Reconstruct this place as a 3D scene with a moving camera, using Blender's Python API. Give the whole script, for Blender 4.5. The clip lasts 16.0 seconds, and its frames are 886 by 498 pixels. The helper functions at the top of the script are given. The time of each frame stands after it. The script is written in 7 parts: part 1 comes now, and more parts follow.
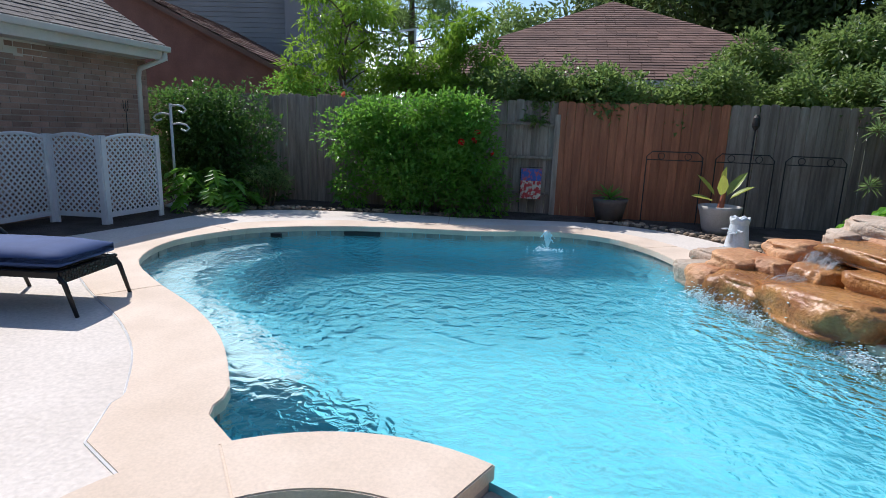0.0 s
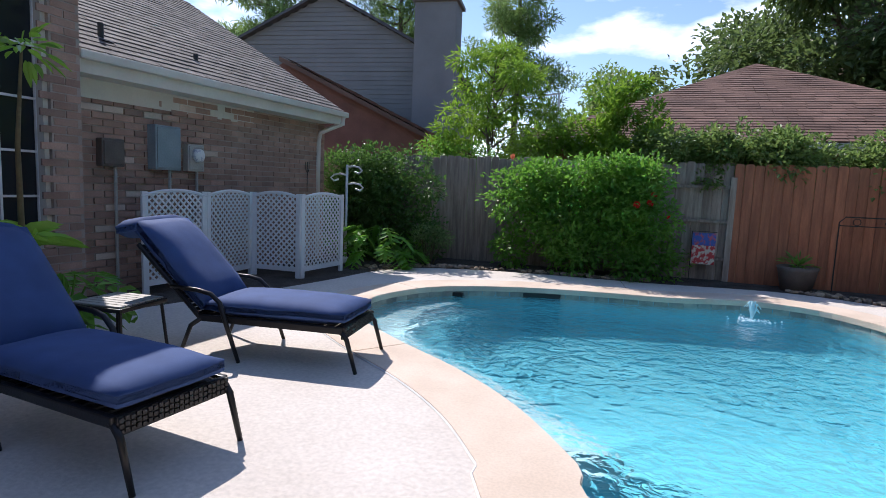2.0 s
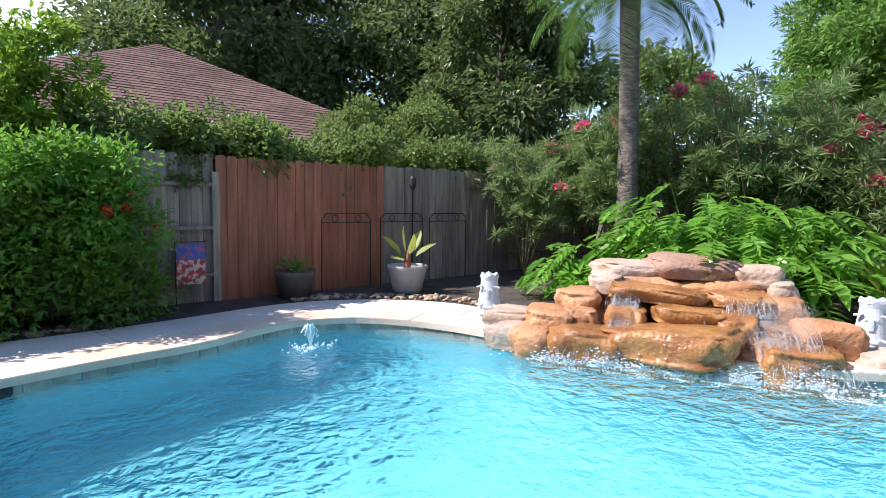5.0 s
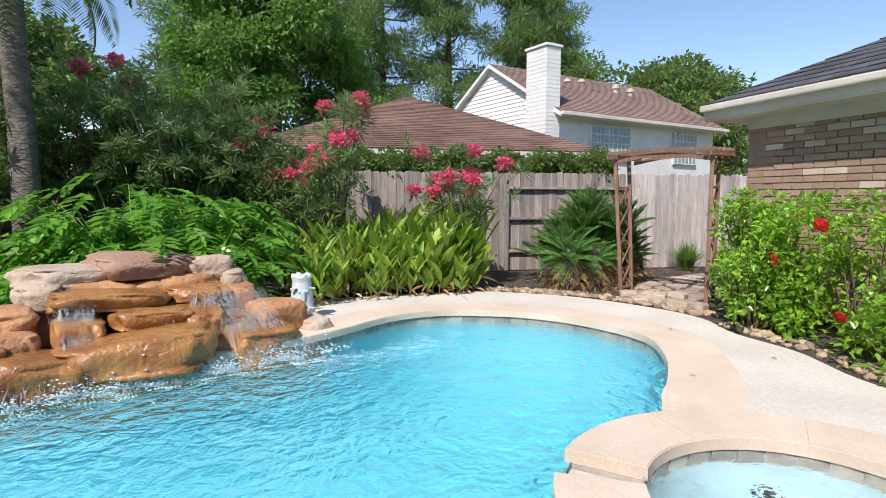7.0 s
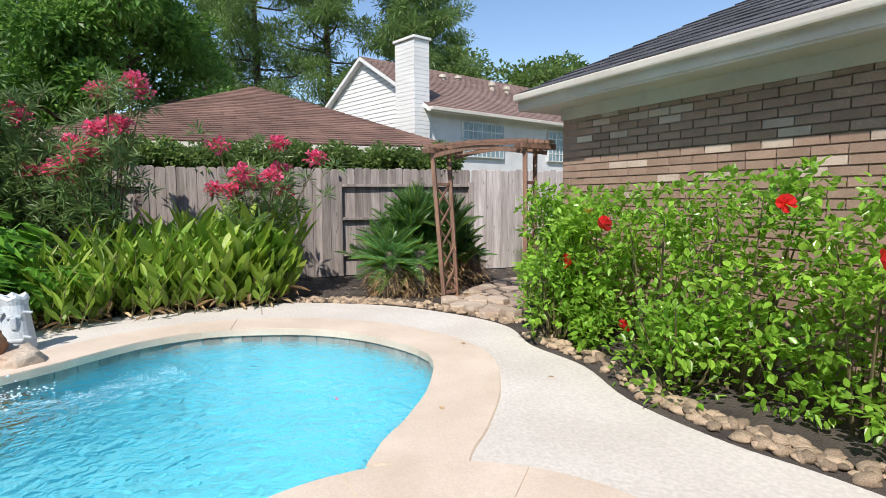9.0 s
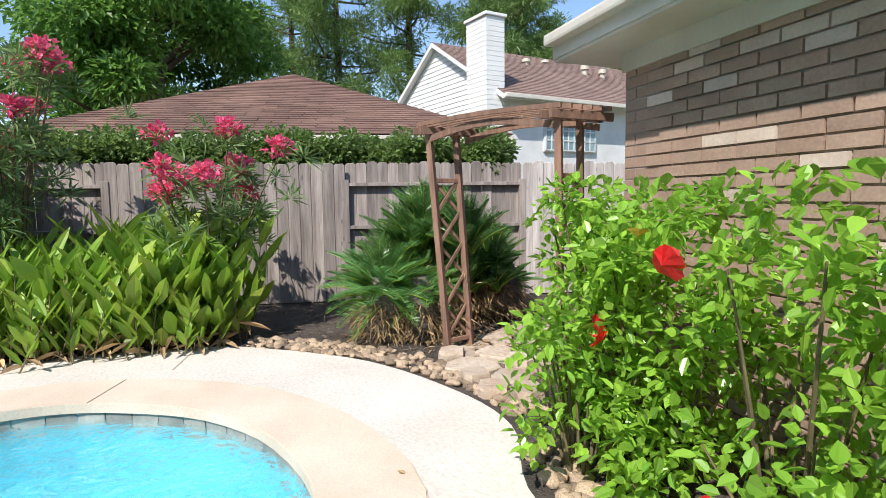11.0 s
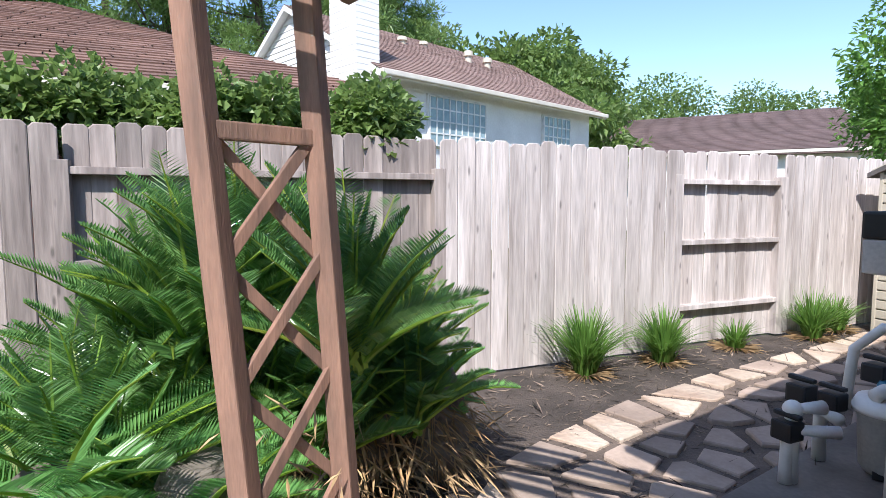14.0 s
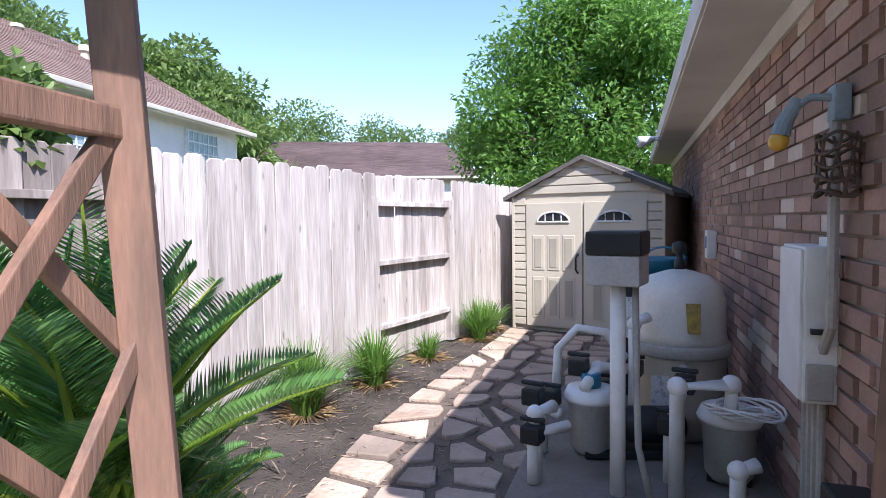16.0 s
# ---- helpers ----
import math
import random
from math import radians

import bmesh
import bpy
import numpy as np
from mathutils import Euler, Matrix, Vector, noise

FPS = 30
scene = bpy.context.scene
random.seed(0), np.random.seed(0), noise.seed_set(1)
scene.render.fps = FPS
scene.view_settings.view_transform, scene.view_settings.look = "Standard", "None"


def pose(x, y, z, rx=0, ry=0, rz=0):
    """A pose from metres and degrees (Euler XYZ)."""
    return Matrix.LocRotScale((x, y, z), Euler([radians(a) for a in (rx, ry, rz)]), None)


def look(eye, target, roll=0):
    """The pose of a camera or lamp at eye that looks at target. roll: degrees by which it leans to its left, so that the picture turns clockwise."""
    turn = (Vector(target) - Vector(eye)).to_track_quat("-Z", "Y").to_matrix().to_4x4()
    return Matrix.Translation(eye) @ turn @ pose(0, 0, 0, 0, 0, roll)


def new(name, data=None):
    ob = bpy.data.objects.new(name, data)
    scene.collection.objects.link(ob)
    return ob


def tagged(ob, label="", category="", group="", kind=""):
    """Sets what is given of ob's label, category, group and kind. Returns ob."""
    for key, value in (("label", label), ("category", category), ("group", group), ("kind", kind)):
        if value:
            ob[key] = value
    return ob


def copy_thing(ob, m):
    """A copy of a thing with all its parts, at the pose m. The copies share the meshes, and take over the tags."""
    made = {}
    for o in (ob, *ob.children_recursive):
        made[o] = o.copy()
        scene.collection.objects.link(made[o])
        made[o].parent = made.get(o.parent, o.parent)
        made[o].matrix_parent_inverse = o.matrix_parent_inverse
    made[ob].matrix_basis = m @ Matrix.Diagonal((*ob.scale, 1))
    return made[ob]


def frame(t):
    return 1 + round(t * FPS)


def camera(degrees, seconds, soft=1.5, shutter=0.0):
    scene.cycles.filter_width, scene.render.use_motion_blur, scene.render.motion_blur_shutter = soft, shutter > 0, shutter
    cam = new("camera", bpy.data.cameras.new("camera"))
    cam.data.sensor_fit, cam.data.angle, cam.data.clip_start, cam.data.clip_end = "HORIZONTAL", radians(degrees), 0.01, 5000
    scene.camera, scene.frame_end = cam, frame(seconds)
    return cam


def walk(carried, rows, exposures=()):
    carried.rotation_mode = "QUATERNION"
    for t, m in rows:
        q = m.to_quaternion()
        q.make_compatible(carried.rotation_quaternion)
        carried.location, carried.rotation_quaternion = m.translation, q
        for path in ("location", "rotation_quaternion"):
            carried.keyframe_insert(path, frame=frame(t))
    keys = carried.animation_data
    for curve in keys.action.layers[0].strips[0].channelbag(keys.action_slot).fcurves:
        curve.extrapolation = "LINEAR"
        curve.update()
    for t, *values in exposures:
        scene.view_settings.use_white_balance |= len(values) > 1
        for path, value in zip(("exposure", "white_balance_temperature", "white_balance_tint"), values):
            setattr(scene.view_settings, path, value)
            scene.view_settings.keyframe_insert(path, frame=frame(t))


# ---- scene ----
cam = camera(76.4, 16.0, soft=0.6)
PATH = [
    (0, (0.838, -0.173, 1.378), (0.477, 1.749, 0.959), 1.9),
    (0.5, (0.68, -0.265, 1.381), (0.029, 1.603, 1.088), 2.0),
    (1, (0.393, -0.487, 1.376), (-0.339, 1.359, 1.145), 2.2),
    (1.5, (-0.033, -0.561, 1.344), (-0.757, 1.29, 1.119), 2.3),
    (2, (-0.565, -0.418, 1.345), (-1.201, 1.465, 1.121), 2.4),
    (2.5, (-1.107, -0.166, 1.333), (-1.512, 1.781, 1.118), 2.5),
    (3, (-1.472, 0.275, 1.343), (-1.639, 2.257, 1.139), 2.3),
    (3.5, (-1.72, 0.803, 1.334), (-1.595, 2.79, 1.14), 2.2),
    (3.7, (-1.757, 1.016, 1.334), (-1.473, 2.986, 1.145), 2.1),
    (5.8, (-1.774, 2.662, 1.254), (-0.003, 3.577, 1.106), -0.2),
    (6, (-1.752, 2.735, 1.242), (0.099, 3.479, 1.096), -0.4),
    (6.5, (-1.796, 2.882, 1.317), (0.194, 2.973, 1.145), 0.3),
    (7, (-1.777, 2.936, 1.332), (0.182, 2.578, 1.152), 0.2),
    (7.5, (-1.761, 2.769, 1.323), (0.136, 2.162, 1.142), -0.2),
    (8, (-1.67, 2.357, 1.348), (0.196, 1.662, 1.16), -0.5),
    (8.5, (-1.518, 1.948, 1.316), (0.341, 1.235, 1.131), -0.3),
    (9.7, (-0.72, 0.76, 1.33), (1.2, 0.24, 1.145), -0.4),
    (10.8, (0.472, -0.082, 1.344), (2.436, -0.412, 1.156), -0.7),
    (11, (0.71, -0.15, 1.335), (2.679, -0.454, 1.154), -0.7),
    (11.5, (1.359, -0.204, 1.313), (3.33, -0.495, 1.137), -0.3),
    (12, (2.042, -0.259, 1.278), (4.013, -0.55, 1.109), -0.1),
    (12.5, (2.669, -0.369, 1.286), (4.637, -0.684, 1.119), 0.1),
    (13, (3.239, -0.492, 1.291), (5.198, -0.86, 1.126), 0.4),
    (13.5, (3.748, -0.629, 1.307), (5.668, -1.164, 1.139), 0.3),
    (14, (4.219, -0.807, 1.336), (6.06, -1.573, 1.17), 0.0),
    (14.5, (4.602, -0.961, 1.325), (6.311, -1.989, 1.171), 0.1),
    (15, (4.807, -1.03, 1.37), (6.29, -2.367, 1.244), -0.3),
    (15.5, (4.841, -0.904, 1.376), (6.096, -2.458, 1.273), -0.5),
    (16, (4.842, -0.662, 1.362), (5.895, -2.36, 1.259), -0.8),
]
walk(cam, [(t, look(eye, target, roll)) for t, eye, target, roll in PATH],
     [(0.0, 0.17, 6250, 14), (1.0, 0.2, 6250, 16), (2.5, 0.42, 6280, 18), (3.5, 0.78, 6300, 21), (6.0, 0.74, 6600, 19), (6.6, 0.36, 6600, 17), (7.0, 0.24, 6550, 13), (8.5, 0.18, 6500, 11),
      (11.0, 0.42, 6450, 10), (13.0, 0.74, 6200, 12), (14.5, 0.8, 6050, 15), (15.0, 0.8, 6000, 17), (16.0, 0.98, 5950, 18)])

# ---- light ----
SUN = Vector((-0.74, 0.53, 1.0)).normalized()
world = bpy.data.worlds.new("sky")
scene.world = world
world.use_nodes = True
wn = world.node_tree.nodes
sky = wn.new("ShaderNodeTexSky")
sky.sky_type, sky.sun_disc = "NISHITA", False
sky.sun_elevation = math.asin(SUN.z)
sky.sun_rotation = math.atan2(SUN.x, SUN.y)
sky.air_density, sky.dust_density, sky.ozone_density = 1.0, 0.15, 2.6
# a few fair-weather clouds
co = wn.new("ShaderNodeTexCoord")
cmap = wn.new("ShaderNodeMapping")
cmap.inputs["Scale"].default_value = (1.0, 1.0, 2.6)
cn = wn.new("ShaderNodeTexNoise")
cn.inputs["Scale"].default_value, cn.inputs["Detail"].default_value, cn.inputs["Roughness"].default_value = 2.6, 8, 0.55
cr = wn.new("ShaderNodeValToRGB")
cr.color_ramp.elements[0].position, cr.color_ramp.elements[1].position = 0.53, 0.68
cmix = wn.new("ShaderNodeMixRGB")
cmix.inputs[2].default_value = (11.0, 11.3, 11.8, 1)
wl = world.node_tree.links
wl.new(co.outputs["Generated"], cmap.inputs[0])
wl.new(cmap.outputs[0], cn.inputs["Vector"])
wl.new(cn.outputs["Fac"], cr.inputs[0])
sx = wn.new("ShaderNodeSeparateXYZ")
cm = wn.new("ShaderNodeMapRange")
cm.inputs["From Min"].default_value, cm.inputs["From Max"].default_value = 0.35, 0.75
cp = wn.new("ShaderNodeMath")
cp.operation = "MULTIPLY"
wl.new(co.outputs["Generated"], sx.inputs[0])
wl.new(sx.outputs[1], cm.inputs["Value"])
wl.new(cm.outputs[0], cp.inputs[0])
wl.new(cr.outputs[0], cp.inputs[1])
wl.new(cp.outputs[0], cmix.inputs[0])
wl.new(sky.outputs[0], cmix.inputs[1])
wl.new(cmix.outputs[0], wn["Background"].inputs[0])
wn["Background"].inputs[1].default_value = 0.15
lamp = bpy.data.lights.new("sun", "SUN")
lamp.energy, lamp.angle, lamp.color = 4.6, radians(0.53), (1.0, 0.955, 0.88)
new("sun", lamp).matrix_world = look((0, 0, 30), Vector((0, 0, 30)) - SUN)


# ---- materials ----
def mat(name, col, col2=None, rough=0.8, scale=6.0, fine=60.0, bump=0.3, depth=0.01, metal=0.0, spread=0.5, island=0.0,
        trans=0.0, stretch=(1, 1, 1), spec=0.5, ob_random=0.0, ramp=(0.35, 0.65), grain=0.25, transl=None, knots=0.0):
    """A surface with stains at one scale and grain at another. island / ob_random: how far pieces differ in brightness."""
    m = bpy.data.materials.new(name)
    m.use_nodes = True
    n, l = m.node_tree.nodes, m.node_tree.links
    b = n["Principled BSDF"]
    b.inputs["Roughness"].default_value, b.inputs["Metallic"].default_value = rough, metal
    b.inputs["Specular IOR Level"].default_value = spec
    tc = n.new("ShaderNodeTexCoord")
    mp = n.new("ShaderNodeMapping")
    mp.inputs["Scale"].default_value = stretch
    l.new(tc.outputs["Object"], mp.inputs[0])
    n1, n2 = n.new("ShaderNodeTexNoise"), n.new("ShaderNodeTexNoise")
    n1.inputs["Scale"].default_value, n1.inputs["Detail"].default_value = scale, 5
    n2.inputs["Scale"].default_value, n2.inputs["Detail"].default_value = fine, 4
    for k in (n1, n2):
        l.new(mp.outputs[0], k.inputs["Vector"])
    if ob_random:
        oi = n.new("ShaderNodeObjectInfo")
        off = n.new("ShaderNodeVectorMath")
        off.operation = "MULTIPLY_ADD"
        off.inputs[1].default_value = (37, 53, 71)
        l.new(oi.outputs["Random"], off.inputs[0])
        l.new(mp.outputs[0], off.inputs[2])
        for k in (n1, n2):
            l.new(off.outputs[0], k.inputs["Vector"])
    rp = n.new("ShaderNodeValToRGB")
    rp.color_ramp.elements[0].position, rp.color_ramp.elements[1].position = ramp
    l.new(n1.outputs["Fac"], rp.inputs[0])
    mx = n.new("ShaderNodeMixRGB")
    mx.inputs[1].default_value = (*col, 1)
    mx.inputs[2].default_value = (*(col2 or [c * (1 - spread * 0.5) for c in col]), 1)
    l.new(rp.outputs[0], mx.inputs[0])
    last = mx.outputs[0]

    def vary(source, amount):
        nonlocal last
        mr = n.new("ShaderNodeMapRange")
        mr.inputs["To Min"].default_value, mr.inputs["To Max"].default_value = 1 - amount, 1 + amount
        l.new(source, mr.inputs["Value"])
        mu = n.new("ShaderNodeMixRGB")
        mu.blend_type = "MULTIPLY"
        mu.inputs[0].default_value = 1
        l.new(last, mu.inputs[1])
        l.new(mr.outputs[0], mu.inputs[2])
        last = mu.outputs[0]
    vary(n2.outputs["Fac"], grain)
    if island:
        g = n.new("ShaderNodeNewGeometry")
        vary(g.outputs["Random Per Island"], island)
    if ob_random:
        vary(oi.outputs["Random"], ob_random)
    if knots:
        km = n.new("ShaderNodeVectorMath")
        km.operation = "MULTIPLY_ADD"
        km.inputs[1].default_value = (5.0, 5.0, 2.4)
        l.new(tc.outputs["Object"], km.inputs[0])
        if ob_random:
            l.new(off.outputs[0], km.inputs[2])
        kv = n.new("ShaderNodeTexVoronoi")
        kv.inputs["Scale"].default_value = 1.0
        kr = n.new("ShaderNodeValToRGB")
        kr.color_ramp.elements[0].position, kr.color_ramp.elements[1].position = 0.05, 0.13
        kr.color_ramp.elements[0].color = (1 - knots, 1 - knots, 1 - knots, 1)
        l.new(km.outputs[0], kv.inputs["Vector"])
        l.new(kv.outputs["Distance"], kr.inputs[0])
        km2 = n.new("ShaderNodeMixRGB")
        km2.blend_type = "MULTIPLY"
        km2.inputs[0].default_value = 1
        l.new(last, km2.inputs[1])
        l.new(kr.outputs[0], km2.inputs[2])
        last = km2.outputs[0]
    l.new(last, b.inputs["Base Color"])
    if bump:
        bp = n.new("ShaderNodeBump")
        bp.inputs["Strength"].default_value, bp.inputs["Distance"].default_value = bump, depth
        l.new(n2.outputs["Fac"], bp.inputs["Height"])
        l.new(bp.outputs[0], b.inputs["Normal"])
    if transl:
        t = n.new("ShaderNodeBsdfTranslucent")
        t.inputs[0].default_value = (*transl, 1)
        ms = n.new("ShaderNodeMixShader")
        ms.inputs[0].default_value = 0.34
        l.new(b.outputs[0], ms.inputs[1])
        l.new(t.outputs[0], ms.inputs[2])
        l.new(ms.outputs[0], n["Material Output"].inputs[0])
    return m


def leafmat(name, col, col2, rough=0.45, island=0.4, transl=None, spec=0.4):
    return mat(name, col, col2, rough, 1.6, 30, 0.0, island=island, spec=spec, grain=0.15, transl=transl or [min(1, c * 1.9) for c in col])


M = {
    "concrete": mat("concrete", (0.66, 0.60, 0.54), (0.56, 0.49, 0.43), 0.85, 0.9, 45, 0.35, 0.006, grain=0.12),
    "texture_deck": mat("texture_deck", (0.67, 0.61, 0.55), (0.59, 0.53, 0.47), 0.9, 1.1, 38, 0.6, 0.008, grain=0.24),
    "coping": mat("coping", (0.70, 0.575, 0.465), (0.60, 0.48, 0.375), 0.8, 1.8, 70, 0.4, 0.005, grain=0.16),
    "mulch": mat("mulch", (0.115, 0.09, 0.075), (0.06, 0.048, 0.04), 0.95, 3.0, 70, 1.0, 0.03, grain=0.6),
    "grass_ground": mat("grass_ground", (0.10, 0.13, 0.045), (0.16, 0.13, 0.07), 0.95, 0.3, 20, 0.6, 0.03),
    # blue carries the water's depth tint; the mottling stands in for caustic light
    "plaster": mat("caustic_mottled_plaster", (0.15, 0.515, 0.63), (0.06, 0.37, 0.485), 0.7, 3.4, 11, 0.0, grain=0.5),
    "spa_plaster": mat("spa_plaster", (0.42, 0.58, 0.64), (0.34, 0.50, 0.56), 0.7, 2, 20, 0.0, grain=0.1),
    "tile": mat("waterline_tile", (0.36, 0.33, 0.29), (0.24, 0.22, 0.20), 0.45, 8, 60, 0.3, 0.003, ob_random=0.25),
    "fence": mat("weathered_cedar", (0.34, 0.29, 0.26), (0.20, 0.165, 0.148), 0.85, 2, 9, 0.8, 0.006, stretch=(5, 5, 0.45), ob_random=0.25, grain=0.45, knots=0.55),
    "fence_pale": mat("bleached_cedar", (0.56, 0.505, 0.475), (0.33, 0.285, 0.26), 0.85, 1.3, 9, 0.9, 0.006, stretch=(5, 5, 0.45), ob_random=0.16, grain=0.42, knots=0.5),
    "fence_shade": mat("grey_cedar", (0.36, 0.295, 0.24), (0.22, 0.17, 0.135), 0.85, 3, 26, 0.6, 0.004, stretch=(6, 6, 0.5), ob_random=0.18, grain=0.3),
    "fence_red": mat("redwood_stain", (0.43, 0.155, 0.075), (0.28, 0.10, 0.05), 0.75, 3, 26, 0.5, 0.004, stretch=(6, 6, 0.5), ob_random=0.2, grain=0.3),
    "arbor": mat("arbor_wood", (0.28, 0.155, 0.105), (0.16, 0.095, 0.068), 0.8, 4, 40, 0.5, 0.003, stretch=(5, 5, 0.6), ob_random=0.15, grain=0.3),
    "brick": mat("brown_brick", (0.40, 0.25, 0.19), (0.29, 0.175, 0.135), 0.9, 3, 60, 0.5, 0.004, ob_random=0.25, grain=0.25),
    "brick_joined": mat("brown_brick_courses", (0.40, 0.25, 0.19), (0.29, 0.175, 0.135), 0.9, 3, 60, 0.5, 0.004, island=0.25, grain=0.25),
    "tan_brick": mat("tan_brick", (0.41, 0.28, 0.21), (0.32, 0.21, 0.155), 0.9, 3, 60, 0.5, 0.004, ob_random=0.11, grain=0.3),
    "tan_brick_joined": mat("tan_brick_courses", (0.41, 0.28, 0.21), (0.32, 0.21, 0.155), 0.9, 3, 60, 0.5, 0.004, island=0.11, grain=0.3),
    "pale_brick": mat("pale_brick", (0.62, 0.50, 0.41), (0.52, 0.40, 0.32), 0.9, 3, 60, 0.5, 0.004, ob_random=0.12, grain=0.2),
    "mortar": mat("mortar", (0.42, 0.34, 0.285), None, 0.95, 5, 90, 0.4, 0.004),
    "far_brick": mat("red_brick_far", (0.26, 0.12, 0.09), (0.2, 0.09, 0.07), 0.9, 2, 30, 0.2),
    "trim": mat("cream_trim", (0.66, 0.61, 0.53), (0.58, 0.53, 0.46), 0.6, 2, 40, 0.1, 0.002, grain=0.08),
    "shingle": mat("grey_shingle", (0.15, 0.135, 0.125), (0.09, 0.08, 0.075), 0.9, 5, 90, 0.6, 0.006, island=0.3, grain=0.4),
    "shingle_brown": mat("brown_shingle", (0.215, 0.125, 0.095), (0.15, 0.085, 0.065), 0.9, 1.0, 40, 0.5, 0.01, island=0.22, grain=0.3),
    "shingle_umber": mat("umber_shingle", (0.125, 0.085, 0.08), (0.095, 0.065, 0.06), 0.9, 1.0, 40, 0.5, 0.01, island=0.15, grain=0.25),
    "shingle_tan": mat("faded_brown_shingle", (0.27, 0.18, 0.15), (0.21, 0.135, 0.11), 0.9, 1.2, 40, 0.4, 0.008, island=0.1, grain=0.25),
    "shingle_dark": mat("dark_shingle", (0.09, 0.09, 0.1), (0.06, 0.06, 0.068), 0.9, 4, 60, 0.5, 0.008, island=0.3, grain=0.3),
    "grey_siding": mat("grey_siding", (0.23, 0.225, 0.23), (0.2, 0.195, 0.2), 0.8, 1, 25, 0.1, grain=0.06),
    "white_siding": mat("white_siding", (0.80, 0.79, 0.77), (0.73, 0.72, 0.70), 0.7, 1, 25, 0.1, grain=0.04),
    "white_brick": mat("white_painted_brick", (0.78, 0.77, 0.76), (0.68, 0.67, 0.66), 0.75, 1.5, 18, 0.5, 0.01, grain=0.12),
    "white_metal": mat("white_metal", (0.75, 0.75, 0.74), None, 0.45, 4, 60, 0.05, grain=0.05),
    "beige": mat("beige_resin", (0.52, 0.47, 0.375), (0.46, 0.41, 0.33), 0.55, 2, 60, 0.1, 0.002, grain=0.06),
    # the same beige darkened, to paint the shade of the door grooves
    "beige_dark": mat("beige_resin_groove_shade", (0.40, 0.36, 0.285), None, 0.6, 2, 60, 0.1, 0.002, grain=0.06),
    "black": mat("black_plastic", (0.018, 0.018, 0.02), None, 0.5, 6, 50, 0.1, grain=0.15),
    "rock": mat("orange_sandstone", (0.50, 0.27, 0.13), (0.36, 0.15, 0.065), 0.6, 2.6, 24, 0.9, 0.02, grain=0.3, ob_random=0.12),
    "rock_wet": mat("wet_sandstone", (0.44, 0.22, 0.075), (0.28, 0.115, 0.04), 0.22, 3.2, 26, 0.9, 0.02, grain=0.35, ob_random=0.12),
    "rock_pale": mat("pale_sandstone", (0.52, 0.43, 0.34), (0.40, 0.29, 0.215), 0.85, 2.6, 22, 0.9, 0.02, grain=0.25, ob_random=0.15),
    "rock_rose": mat("rose_sandstone", (0.40, 0.245, 0.18), (0.29, 0.16, 0.11), 0.8, 2.6, 22, 0.9, 0.02, grain=0.25),
    "spill_tile": mat("spillway_stone", (0.52, 0.46, 0.40), (0.40, 0.35, 0.30), 0.6, 8, 60, 0.3, 0.003, ob_random=0.2),
    "flag": mat("flagstone", (0.42, 0.325, 0.26), (0.29, 0.22, 0.175), 0.85, 3.0, 40, 0.5, 0.006, grain=0.2, ob_random=0.2),
    "pebble": mat("river_pebble", (0.44, 0.32, 0.21), (0.25, 0.185, 0.135), 0.8, 6, 60, 0.4, 0.006, ob_random=0.5),
    "glass_dark": mat("dark_window_glass", (0.02, 0.025, 0.028), None, 0.06, 1, 5, 0.0, grain=0.02),
    "curtain": mat("pale_window", (0.30, 0.40, 0.43), (0.2, 0.28, 0.31), 0.2, 3, 20, 0.0),
}


def water_material(name, tint, strength):
    m = bpy.data.materials.new(name)
    m.use_nodes = True
    n, l = m.node_tree.nodes, m.node_tree.links
    b = n["Principled BSDF"]
    b.inputs["Base Color"].default_value = (*tint, 1)
    b.inputs["Transmission Weight"].default_value, b.inputs["IOR"].default_value, b.inputs["Roughness"].default_value = 1, 1.333, 0.03
    tc = n.new("ShaderNodeTexCoord")
    hs = []
    for sc, de, di in ((4.6, 2, 0.6), (13.0, 3, 0.6)):
        k = n.new("ShaderNodeTexNoise")
        k.inputs["Scale"].default_value, k.inputs["Detail"].default_value, k.inputs["Distortion"].default_value = sc, de, di
        l.new(tc.outputs["Object"], k.inputs["Vector"])
        hs.append(k)
    ad = n.new("ShaderNodeMath")
    ad.operation = "MULTIPLY_ADD"
    ad.inputs[1].default_value = 0.62
    l.new(hs[1].outputs["Fac"], ad.inputs[0])
    l.new(hs[0].outputs["Fac"], ad.inputs[2])
    bp = n.new("ShaderNodeBump")
    bp.inputs["Strength"].default_value, bp.inputs["Distance"].default_value = strength, 0.22
    l.new(ad.outputs[0], bp.inputs["Height"])
    l.new(bp.outputs[0], b.inputs["Normal"])
    return m


M["water"] = water_material("pool_water", (0.74, 0.95, 0.98), 1.7)
M["spa_water"] = water_material("spa_water", (0.85, 0.96, 0.98), 0.22)


# ---- building helpers ----
def to_mesh(name, bm, material, smooth=False):
    me = bpy.data.meshes.new(name)
    bm.to_mesh(me)
    bm.free()
    for k in (material if isinstance(material, (list, tuple)) else [material]):
        me.materials.append(M[k] if isinstance(k, str) else k)
    if smooth:
        me.polygons.foreach_set("use_smooth", [True] * len(me.polygons))
    return me


def part(name, bm, material, parent=None, label="", smooth=False):
    ob = new(name, to_mesh(name, bm, material, smooth) if isinstance(bm, bmesh.types.BMesh) else bm)
    ob.parent = parent
    return tagged(ob, label)


def thing(name, m, label, category, group="", kind=""):
    ob = new(name)
    ob.matrix_basis = m
    return tagged(ob, label, category, group, kind)


